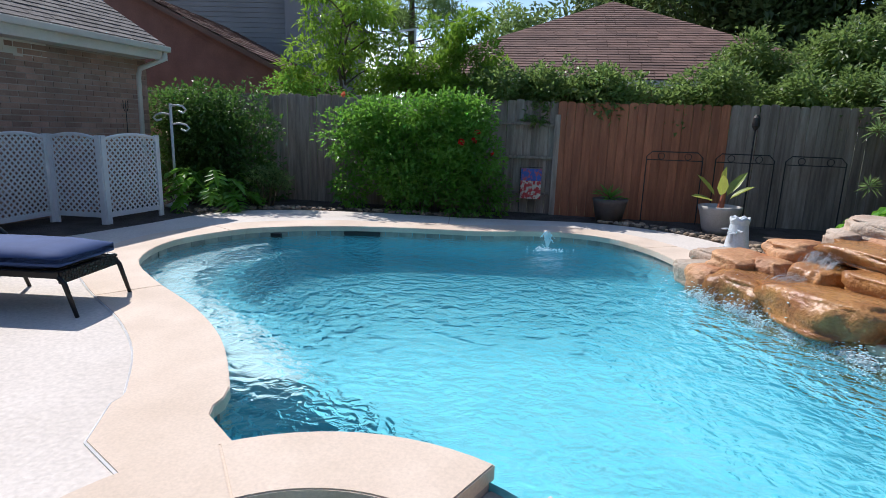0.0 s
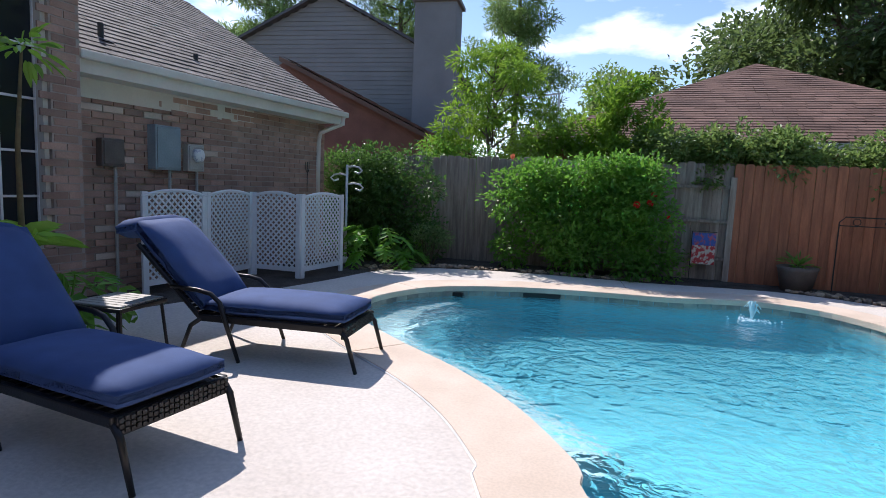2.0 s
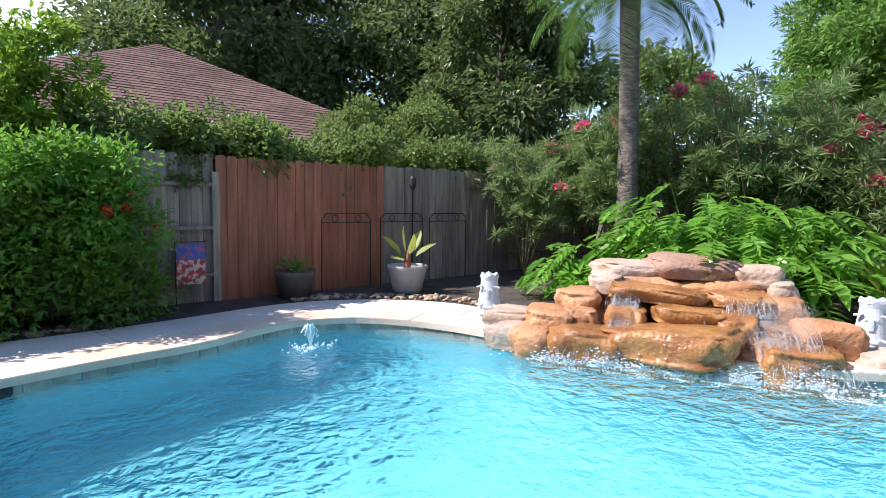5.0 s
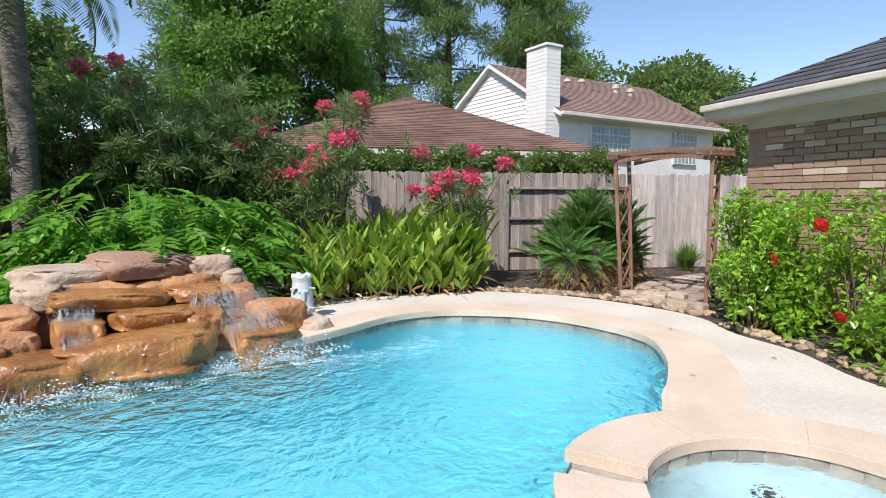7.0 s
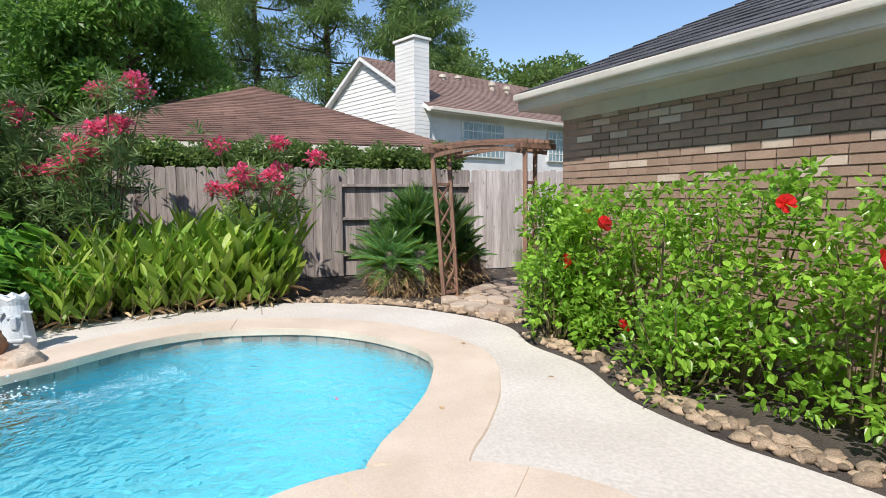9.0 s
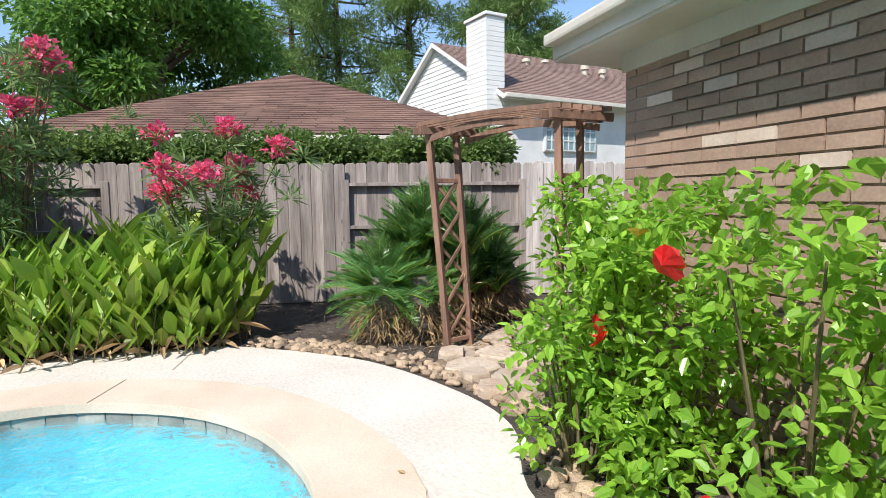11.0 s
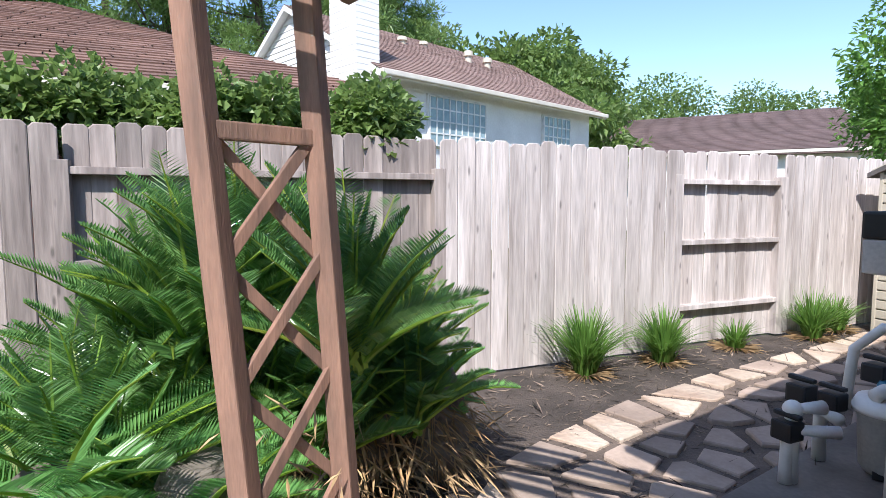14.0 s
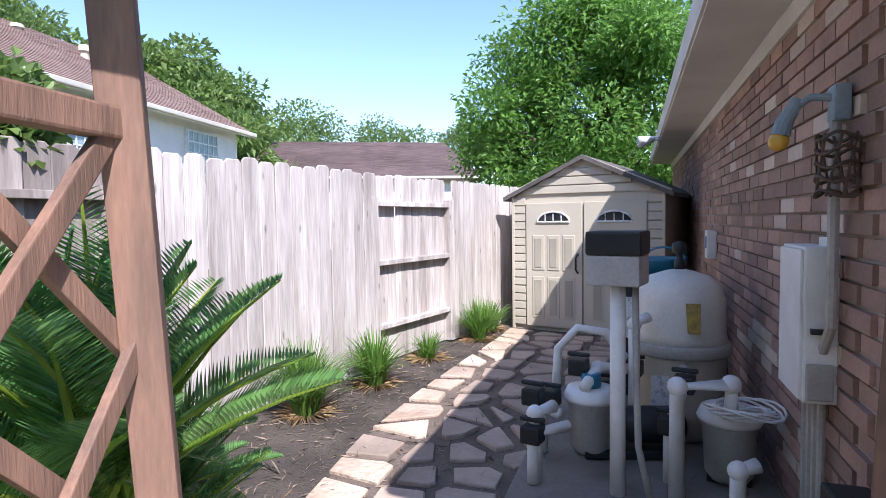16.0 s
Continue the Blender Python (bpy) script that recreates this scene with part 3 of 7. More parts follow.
bm = bar(bmesh.new(), (LE0[0] - 0.16, LE0[1], 2.31), (LE1[0] - 0.2, LE1[1] - 0.25, 2.31), 0.34, 0.02)
part("soffit", bm, "trim", left_wing)
bm = bar(bmesh.new(), (LE0[0] - 0.28, LE0[1], 2.2), (LE1[0] - 0.38, LE1[1] - 0.3, 2.2), 0.03, 0.2)
part("frieze_board", bm, "trim", left_wing)
bm = tube(bmesh.new(), [(LE1[0] + 0.03, LE1[1] - 0.08, 2.45), (LE1[0] + 0.02, LE1[1] - 0.1, 2.32), (LE1[0] - 0.3, LE1[1] - 0.27, 2.15), (LE1[0] - 0.33, LE1[1] - 0.28, 2.0), (LE1[0] - 0.34, LE1[1] - 0.28, 0.05)], 0.042, 8)
part("downspout", bm, "trim", left_wing, "cream metal downspout at the corner", True)
for y, h in ((4.35, 0.2), (5.75, 0.19)):
    x = LE0[0] - 0.40
    bm = lathe(bmesh.new(), [(0.13, 0), (0.11, 0.02), (0.03, 0.04), (0.03, h), (0.025, h + 0.005)], (x, y, 2.74), 12)
    part("vent_pipe", bm, "black", left_wing, "short black roof vent pipe")
# the taller brick bay with the gridded window
tall = thing("house_bay", pose(0, 0, 0), "tall brown brick bay with a dark gridded window", "house bay", kind="structure")
TX = -5.72
bm = boxes(((TX - 0.15, 3.56, 1.85), (0.3, 0.3, 3.7)), ((TX - 0.15, 0.98, 0.3), (0.3, 4.86, 0.6)), ((TX - 0.15, 0.98, 3.48), (0.3, 4.86, 0.44)), ((TX - 0.15, -2.6, 1.85), (0.3, 2.3, 3.7)))
part("wall", bm, "mortar", tall)
brick_face(tall, (TX, -3.7), (TX, 3.71), 0, 3.7, ("brick", "pale_brick"), "brick_joined", holes=((2.3, 7.1, 0.6, 3.26),))
win = part("window_glass", boxes(((TX - 0.17, 0.98, 1.93), (0.02, 4.86, 2.7))), "glass_dark", tall, "dark glass panes")
for k in range(13):
    y = 3.37 - 0.34 * k
    part("muntin", boxes(((TX - 0.14, y, 1.93), (0.03, 0.022, 2.66)), bevel=0.004), "white_metal", tall)
for z in (0.62, 1.09, 1.5, 1.98, 2.45, 2.92, 3.24):
    part("muntin", boxes(((TX - 0.145, 0.98, z), (0.025, 4.8, 0.022)), bevel=0.004), "white_metal", tall)
part("window_frame", boxes(((TX - 0.1, 3.39, 1.93), (0.12, 0.05, 2.7)), ((TX - 0.1, 0.98, 0.6), (0.14, 4.86, 0.05))), "trim", tall)

# unseen eave and roof, added so that their shadow covers the near lounger
part("soffit", boxes(((TX + 0.06, 0.0, 3.71), (0.7, 7.42, 0.02))), "trim", tall)
part("fascia", boxes(((TX + 0.42, 0.0, 3.78), (0.03, 7.44, 0.17))), "trim", tall, "cream painted fascia board")
bay_q = [(TX + 0.44, -3.72, 3.87), (TX + 0.44, 3.72, 3.87), (TX - 2.6, 3.72, 5.3), (TX - 2.6, -3.72, 5.3)]
deck_sheet(tall, bay_q, "trim")
roof_plane(tall, [(x, y, z + 0.012) for x, y, z in bay_q], "shingle", 22, label="weathered grey asphalt shingles")

# ---- the house: wing beside the side yard ----
C0, D0, B0 = (4.44, -2.02), (6.66, -11.4), (-6.0, -3.53)
side_wing = thing("house_wing", pose(0, 0, 0), "brown and tan brick wing with cream eave beside the side yard", "house", kind="structure")
house_wall("wall", B0, C0, 0, 2.3, side_wing).matrix_basis = pose(C0[0], C0[1], 0, 0, 0, math.degrees(math.atan2(B0[1] - C0[1], B0[0] - C0[0])))
house_wall("wall", C0, D0, 0, 2.3, side_wing).matrix_basis = pose(D0[0], D0[1], 0, 0, 0, math.degrees(math.atan2(C0[1] - D0[1], C0[0] - D0[0])))
brick_face(side_wing, C0, B0, 0.0, 1.596, ("tan_brick", "pale_brick"), "tan_brick_joined", pieces=(0.2, 3.6), odd=0.08)
brick_face(side_wing, C0, B0, 1.596, 2.3, ("tan_brick", "pale_brick"), "tan_brick_joined", pieces=(0.2, 4.2), odd=0.12)
brick_face(side_wing, D0, C0, 0.0, 2.3, ("brick", "pale_brick"), "brick_joined", pieces=(5.6, 9.0), odd=0.1)
fd, sd = (Vector(B0) - Vector(C0)).normalized(), (Vector(D0) - Vector(C0)).normalized()
fn, sn = Vector((-fd.y, fd.x)) * -1, Vector((-sd.y, sd.x))
if fn.y < 0:
    fn = -fn
if sn.x < 0:
    sn = -sn
OH = 0.36
EC = Vector(C0) + fn * OH - fd * OH
EB, ED = Vector(B0) + fn * OH, Vector(D0) + sn * OH
RC = Vector(C0) - fn * 4.2 + fd * 4.2
RB, RD = Vector(B0) - fn * 4.2, Vector(D0) - sn * 4.2
q1 = [(*EC, 2.5), (*EB, 2.5), (*RB, 4.7), (*RC, 4.7)]
q2 = [(*ED, 2.5), (*EC, 2.5), (*RC, 4.7), (*RD, 4.7)]
for q in (q1, q2):
    deck_sheet(side_wing, q, "trim")
    roof_plane(side_wing, [(x, y, z + 0.012) for x, y, z in q], "shingle_dark", 26, label="dark grey asphalt shingles", width=0.3)
for a, b in ((EC, EB), (ED, EC)):
    part("fascia", bar(bmesh.new(), (*a, 2.41), (*b, 2.41), 0.03, 0.17), "trim", side_wing, "cream painted fascia board")
part("soffit", bar(bmesh.new(), (*(EC - fn * OH / 2), 2.315), (*(EB - fn * OH / 2), 2.315), OH, 0.02), "trim", side_wing)
part("soffit", bar(bmesh.new(), (*(ED - sn * OH / 2), 2.318), (*(EC - sn * OH / 2), 2.318), OH, 0.02), "trim", side_wing)
part("gutter", bar(bmesh.new(), (*(EC + fn * 0.05), 2.45), (*(EB + fn * 0.05), 2.45), 0.09, 0.08, bevel=0.02), "trim", side_wing)
part("frieze_board", bar(bmesh.new(), (*(Vector(C0) + fn * 0.02), 2.24), (*(Vector(B0) + fn * 0.02), 2.24), 0.03, 0.13), "trim", side_wing)
part("frieze_board", bar(bmesh.new(), (*(Vector(D0) + sn * 0.02), 2.25), (*(Vector(C0) + sn * 0.02), 2.25), 0.03, 0.1), "trim", side_wing)
# plain wall that closes the yard behind
tagged(wall("wall_closing", (-6.0, -3.5), (-6.0, -3.9), 0, 4.6, 0.2, "mortar", "plain brick return wall"), category="wall")
# ---- neighbouring houses ----
def hip_house(name, c, w, d, eave, ridge, wall_m, roof_m, label, rot=0, ridge_len=0.0, rows=26):
    h = thing(name, pose(c[0], c[1], 0, 0, 0, rot), label, "house", "houses beyond the fence")
    part("wall", boxes(((0, 0, eave / 2), (w - 1.0, d - 1.0, eave))), wall_m, h)
    x, y, r = w / 2, d / 2, ridge_len / 2
    A, B, Cc, D = (-x, -y, eave), (x, -y, eave), (x, y, eave), (-x, y, eave)
    R0, R1 = (-r, 0, ridge), (r, 0, ridge)
    for q in ([A, B, R1, R0], [B, Cc, R1, R1], [Cc, D, R0, R1], [D, A, R0, R0]):
        roof_plane(h, q, roof_m, rows + 8, 0.014, "roof", width=0.45)
    part("roof_core", hull([(p[0], p[1], p[2] - 0.02) for p in (A, B, Cc, D, R0, R1)] + [(p[0], p[1], p[2] - 0.2) for p in (A, B, Cc, D)]), roof_m, h)
    for a, b in ((A, B), (B, Cc), (Cc, D), (D, A)):
        part("fascia", bar(bmesh.new(), (a[0], a[1], eave - 0.08), (b[0], b[1], eave - 0.08), 0.04, 0.12), "trim", h)
    return h


def hull(pts):
    bm = bmesh.new()
    for p in pts:
        bm.verts.new(p)
    bmesh.ops.remove_doubles(bm, verts=bm.verts, dist=1e-4)
    bmesh.ops.convex_hull(bm, input=bm.verts)
    return bm


hip_house("house", (2.1, 16.3), 10.5, 7.6, 2.5, 4.8, "far_brick", "shingle_brown", "neighbour's low house with a brown shingle hip roof")
hip_house("house", (13.6, 1.1), 8.6, 7.4, 2.3, 4.05, "far_brick", "shingle_brown", "neighbour's house with a wide brown shingle hip roof", ridge_len=0.0)
hip_house("house", (-4.2, 31.0), 6, 6, 3.4, 5.3, "trim", "shingle", "distant house with a pale grey hip roof")
hip_house("house", (25.0, -24.0), 12.5, 8, 3.5, 5.6, "white_brick", "shingle_umber", "distant house with a long dark brown roof", rot=40, ridge_len=10)

# grey two-storey house with a chimney
grey = thing("house", pose(-11.5, 23.5, 0, 0, 0, 8), "tall grey-sided two-storey house with a square chimney", "house", "houses beyond the fence")
bm = bmesh.new()
prof = [(-6.5, 0), (3.2, 0), (3.2, 6.0), (-1.4, 8.4), (-6.5, 6.0)]
f, b = [bm.verts.new((x, -4, z)) for x, z in prof], [bm.verts.new((x, 5, z)) for x, z in prof]
bm.faces.new(f), bm.faces.new(b[::-1])
for i in range(5):
    bm.faces.new((f[(i + 1) % 5], f[i], b[i], b[(i + 1) % 5]))
part("wall", bm, "grey_siding", grey)
for k in range(47):
    z = 0.2 + k * 0.17
    x1 = 3.2 if z < 6 else 3.2 - (z - 6) / 2.4 * 4.6
    x0 = -6.5 if z < 6 else -6.5 + (z - 6) / 2.4 * 5.1
    if x1 - x0 > 0.2:
        part("siding_board", bar(bmesh.new(), (x0, -4.01, z), (x1, -4.01, z), 0.022, 0.155, up=(0, 0.06, 1)), "grey_siding", grey)
for x0, z0, x1, z1 in ((3.5, 5.9, -1.4, 8.5), (-6.8, 5.9, -1.4, 8.5)):
    part("roof", bar(bmesh.new(), (x0, 0.5, z0), (x1, 0.5, z1), 9.6, 0.1), "shingle_dark", grey)
part("chimney", boxes(((3.1, -4.5, 3.9), (1.5, 1.2, 7.8)), bevel=0.02), "grey_siding", grey, "square grey-sided chimney")
part("chimney_cap", boxes(((3.1, -4.5, 7.82), (1.7, 1.4, 0.14)), bevel=0.02), "grey_siding", grey)
# brick house with a low gable before it
brickh = thing("house", pose(-9.2, 14.5, 0, 0, 0, 8), "red brick house with a brown shingle gable roof", "house", "houses beyond the fence")
bm = bmesh.new()
prof = [(-4.0, 0), (4.2, 0), (4.2, 2.1), (-0.8, 4.45), (-4.0, 3.0)]
f, b = [bm.verts.new((x, -1.5, z)) for x, z in prof], [bm.verts.new((x, 3.5, z)) for x, z in prof]
bm.faces.new(f), bm.faces.new(b[::-1])
for i in range(5):
    bm.faces.new((f[(i + 1) % 5], f[i], b[i], b[(i + 1) % 5]))
part("wall", bm, "far_brick", brickh)
roof_plane(brickh, [(4.7, -1.8, 1.96), (4.7, 3.9, 1.96), (-0.8, 3.9, 4.57), (-0.8, -1.8, 4.57)], "shingle_brown", 18, 0.03, "roof")
deck_sheet(brickh, [(4.7, -1.8, 1.94), (4.7, 3.9, 1.94), (-0.8, 3.9, 4.55), (-0.8, -1.8, 4.55)], "shingle_brown", thick=0.12)

# white two-storey house
WX, WY = 16.82, -4.38
white = thing("house", pose(WX, WY, 0, 0, 0, 21.5), "white painted two-storey house with brown roof and tall white chimney", "house", "houses beyond the fence")
EAV, RDG, DEP, LEN = 4.35, 6.45, 7.2, 9.0
part("wall", boxes(((DEP / 2, -LEN / 2, EAV / 2), (DEP, LEN, EAV))), "white_brick", white)
part("gable", hull([(0, 0, EAV - 0.02), (DEP, 0, EAV - 0.02), (DEP / 2, 0, RDG), (0, -0.2, EAV - 0.02), (DEP, -0.2, EAV - 0.02), (DEP / 2, -0.2, RDG)]), "white_siding", white)
for k in range(42):
    z = 0.3 + k * 0.155
    cut_x = 0 if z < EAV else (z - EAV) / (RDG - EAV) * DEP / 2
    if DEP - 2 * cut_x > 0.2:
        part("siding_board", bar(bmesh.new(), (cut_x, 0.02, z), (DEP - cut_x, 0.02, z), 0.03, 0.14, up=(0, -0.1, 1)), "white_siding", white)
for xe, xr in ((-0.45, DEP / 2), (DEP + 0.45, DEP / 2)):
    ze = EAV - 0.12
    q = [(xe, 0.25, ze), (xe, -LEN - 0.3, ze), (xr, -LEN - 0.3, RDG + 0.1), (xr, 0.25, RDG + 0.1)]
    deck_sheet(white, q, "white_siding", thick=0.14)
    roof_plane(white, [(x, y, z + 0.02) for x, y, z in q], "shingle_tan", 30, 0.014, "roof", width=0.4)
part("gutter", bar(bmesh.new(), (-0.5, 0.2, EAV - 0.16), (-0.5, -LEN - 0.3, EAV - 0.16), 0.12, 0.12, bevel=0.02), "trim", white)
part("chimney", boxes(((0.35, 0.3, 3.2), (1.0, 0.6, 6.4)), bevel=0.01), "white_siding", white, "tall white lap-sided chimney")
for k in range(24):
    part("siding_board", boxes(((0.35, 0.3, 3.2 + k * 0.135), (1.025, 0.625, 0.12))), "white_siding", white)
part("chimney_cap", boxes(((0.35, 0.3, 6.43), (1.14, 0.74, 0.09)), bevel=0.02), "white_siding", white)


def grid_window(parent, y, z, w, h, nx, nz):
    win = part("window", boxes(((-0.03, y, z), (0.08, w, h)), bevel=0.01), "white_metal", parent, "white gridded window with pale curtains")
    part("pane", boxes(((-0.055, y, z), (0.05, w - 0.1, h - 0.1))), "curtain", win)
    for k in range(nx + 1):
        part("muntin", boxes(((-0.085, y - w / 2 + 0.05 + (w - 0.1) * k / nx, z), (0.025, 0.035, h - 0.08))), "white_metal", win)
    for k in range(nz + 1):
        part("muntin", boxes(((-0.085, y, z - h / 2 + 0.05 + (h - 0.1) * k / nz), (0.025, w - 0.08, 0.035))), "white_metal", win)


grid_window(white, -2.65, 3.35, 2.15, 1.3, 9, 4)
grid_window(white, -7.05, 3.35, 1.5, 1.3, 6, 4)
for y, x, h in ((-3.0, 2.6, 0.3), (-4.2, 3.0, 0.25), (-5.5, 2.3, 0.45), (-6.3, 2.2, 0.4)):
    z = EAV + (x + 0.45) / (DEP / 2 + 0.45) * (RDG - EAV + 0.1) - 0.1
    part("roof_vent", lathe(bmesh.new(), [(0.12, 0), (0.1, h * 0.6), (0.16, h * 0.65), (0.14, h), (0.02, h + 0.04)], (x, y, z - 0.05), 12), "beige", white)

# ---- fences: last of the large structure ----
back = thing("fence", pose(0, 0, 0), "shaded grey wooden fence with one red-stained stretch behind the pool", "fence", kind="structure")
BY, SX = 9.52, 8.06
fence_run(back, (-8.0, BY), (SX, BY), (0, -1), 1.88, 0.0, [(0, 6.2, "fence_shade", False), (6.2, 8.87, "fence_shade", True), (8.87, 11.5, "fence_red", False), (11.5, 14.0, "fence_shade", False), (14.0, 16.0, "fence_shade", True)])
side = thing("fence", pose(0, 0, 0), "sunlit weathered grey wooden fence with framed bays along the side yard", "fence", kind="structure")
# distances run from the back corner towards the side yard
fence_run(side, (SX, BY), (SX, -9.5), (-1, 0), 1.78, 0.02, [(0, 2.4, "fence", False), (2.4, 4.8, "fence", True), (4.8, 6.7, "fence", True), (6.7, 9.55, "fence", False), (9.55, 11.9, "fence", True),
                                                        (11.9, 14.2, "fence_pale", False), (14.2, 15.55, "fence_pale", True), (15.55, 19.0, "fence_pale", False)])

# ---- plants ----
M["leaf_bright"] = leafmat("bright_hibiscus_leaf", (0.19, 0.31, 0.035), (0.085, 0.19, 0.02))
M["leaf_hib"] = leafmat("sunny_hibiscus_leaf", (0.26, 0.43, 0.05), (0.115, 0.265, 0.03), 0.28)
M["leaf_tree"] = leafmat("tree_leaf", (0.14, 0.26, 0.05), (0.07, 0.16, 0.03))
M["leaf_mid"] = leafmat("green_leaf", (0.143, 0.304, 0.041), (0.072, 0.182, 0.028))
M["leaf_dark"] = leafmat("dark_leaf", (0.075, 0.154, 0.032), (0.042, 0.100, 0.022))
M["leaf_oak"] = leafmat("oak_leaf", (0.16, 0.235, 0.065), (0.09, 0.14, 0.038))
# darker copy of the oak leaf, with the backlit trees' shade in its colour
M["leaf_oak_backlit"] = leafmat("backlit_oak_leaf", (0.10, 0.15, 0.048), (0.055, 0.092, 0.028))
M["leaf_ole"] = leafmat("oleander_leaf", (0.19, 0.275, 0.10), (0.10, 0.175, 0.06))
M["leaf_sago"] = leafmat("sago_leaflet", (0.115, 0.225, 0.06), (0.055, 0.13, 0.035), 0.25)
M["leaf_sago_young"] = leafmat("young_sago_leaflet", (0.15, 0.31, 0.09), (0.08, 0.2, 0.055), 0.25)
M["leaf_phil"] = leafmat("philodendron_leaf", (0.15, 0.33, 0.04), (0.075, 0.2, 0.026), 0.3)
M["leaf_ginger"] = leafmat("ginger_leaf", (0.18, 0.31, 0.035), (0.32, 0.36, 0.05))
M["leaf_grass"] = leafmat("liriope_blade", (0.13, 0.24, 0.045), (0.07, 0.15, 0.028))
M["leaf_pine"] = leafmat("pine_needle", (0.165, 0.25, 0.075), (0.095, 0.155, 0.05))
M["leaf_dry"] = mat("dry_frond", (0.44, 0.31, 0.165), (0.30, 0.18, 0.08), 0.8, 4, 30, 0, island=0.4)
M["bark"] = mat("bark", (0.15, 0.115, 0.085), (0.09, 0.07, 0.05), 0.95, 5, 40, 0.9, 0.02, stretch=(3, 3, 0.6))
M["palm_bark"] = mat("palm_bark", (0.20, 0.17, 0.14), (0.12, 0.1, 0.08), 0.95, 6, 14, 0.9, 0.03, stretch=(1, 1, 2.5))
M["stem"] = mat("green_brown_stem", (0.16, 0.13, 0.06), (0.10, 0.08, 0.04), 0.8, 8, 60, 0.3)
M["red_petal"] = mat("red_petal", (0.72, 0.018, 0.012), (0.55, 0.01, 0.01), 0.5, 8, 60, 0.1, island=0.15, transl=(0.9, 0.05, 0.03))
M["pink_petal"] = mat("pink_petal", (0.86, 0.14, 0.27), (0.72, 0.06, 0.17), 0.5, 8, 60, 0.1, island=0.3, transl=(0.95, 0.25, 0.38))
M["yellow_petal"] = mat("yellow_petal", (0.75, 0.5, 0.05), None, 0.5, 8, 60, 0.1, transl=(0.8, 0.6, 0.1))
M["orange_petal"] = mat("orange_petal", (0.80, 0.16, 0.08), None, 0.5, 8, 60, 0.1, island=0.2, transl=(0.9, 0.3, 0.15))


def unit(v):
    return v / (np.linalg.norm(v, axis=-1, keepdims=True) + 1e-9)


class Leaves:
    """Collects leaves as flat arrays and makes one mesh of them."""

    def __init__(self, seed=1):
        self.r, self.v, self.f, self.k = np.random.default_rng(seed), [], [], 0

    def add(self, p, d, length, width, oval=False, droop=0.15, fold=0.25, up=None, blunt=False):
        """Leaves at p pointing along d. oval: six corners, rounder."""
        n = len(p)
        d = unit(np.asarray(d, float))
        ref = np.tile((0.0, 0.0, 1.0), (n, 1)) if up is None else np.asarray(up, float)
        s = unit(np.cross(d, ref + self.r.normal(0, 0.35, (n, 3))))
        nn = np.cross(s, d)
        L, W = (np.broadcast_to(np.asarray(a, float), (n,))[:, None] for a in (length, width))
        tip = p + d * L - np.array((0, 0, 1.0)) * L * droop
        lift = nn * W * fold
        if oval:
            lift, sag = lift * 0.55, np.array((0, 0, 1.0)) * L * droop
            side = [(0.25, 0.24), (0.65, 0.5), (0.95, 0.36)] if blunt else [(0.14, 0.30), (0.40, 0.5), (0.72, 0.34)]
            q = [p] + [p + d * L * t - sag * t * t + s * W * w + lift for t, w in side] + [tip] + [p + d * L * t - sag * t * t - s * W * w + lift for t, w in side[::-1]]
            base = self.k + np.arange(n)[:, None] * 8
            self.f += [base + np.array((0, 1, 2, 3, 4)), base + np.array((0, 4, 5, 6, 7))]
        else:
            m = p + d * L * 0.42 - np.array((0, 0, 1.0)) * L * droop * 0.2
            q = [p, m + s * W * 0.5 + lift, tip, m - s * W * 0.5 + lift]
            base = self.k + np.arange(n)[:, None] * 4
            self.f += [base + np.array((0, 1, 2)), base + np.array((0, 2, 3))]
        self.v.append(np.stack(q, 1).reshape(-1, 3))
        self.k += n * len(q)

    def mesh(self, name, material):
        return arrays(name, np.concatenate(self.v).tolist(), [tuple(r) for f in self.f for r in f.tolist()], material)


def ball(r, n, c, s, shell=0.55):
    """Points in the outer part of an uneven ellipsoid and their outward way."""
    d = unit(r.normal(size=(n, 3)))
    wob = 1 + 0.16 * np.sin(d[:, 0] * 5 + c[0]) * np.cos(d[:, 1] * 4.3 + c[1]) + 0.12 * np.sin(d[:, 2] * 7 + c[2] * 3)
    rad = (shell + (1 - shell) * r.random(n) ** 0.6) * wob
    return np.asarray(c) + d * rad[:, None] * np.asarray(s), d


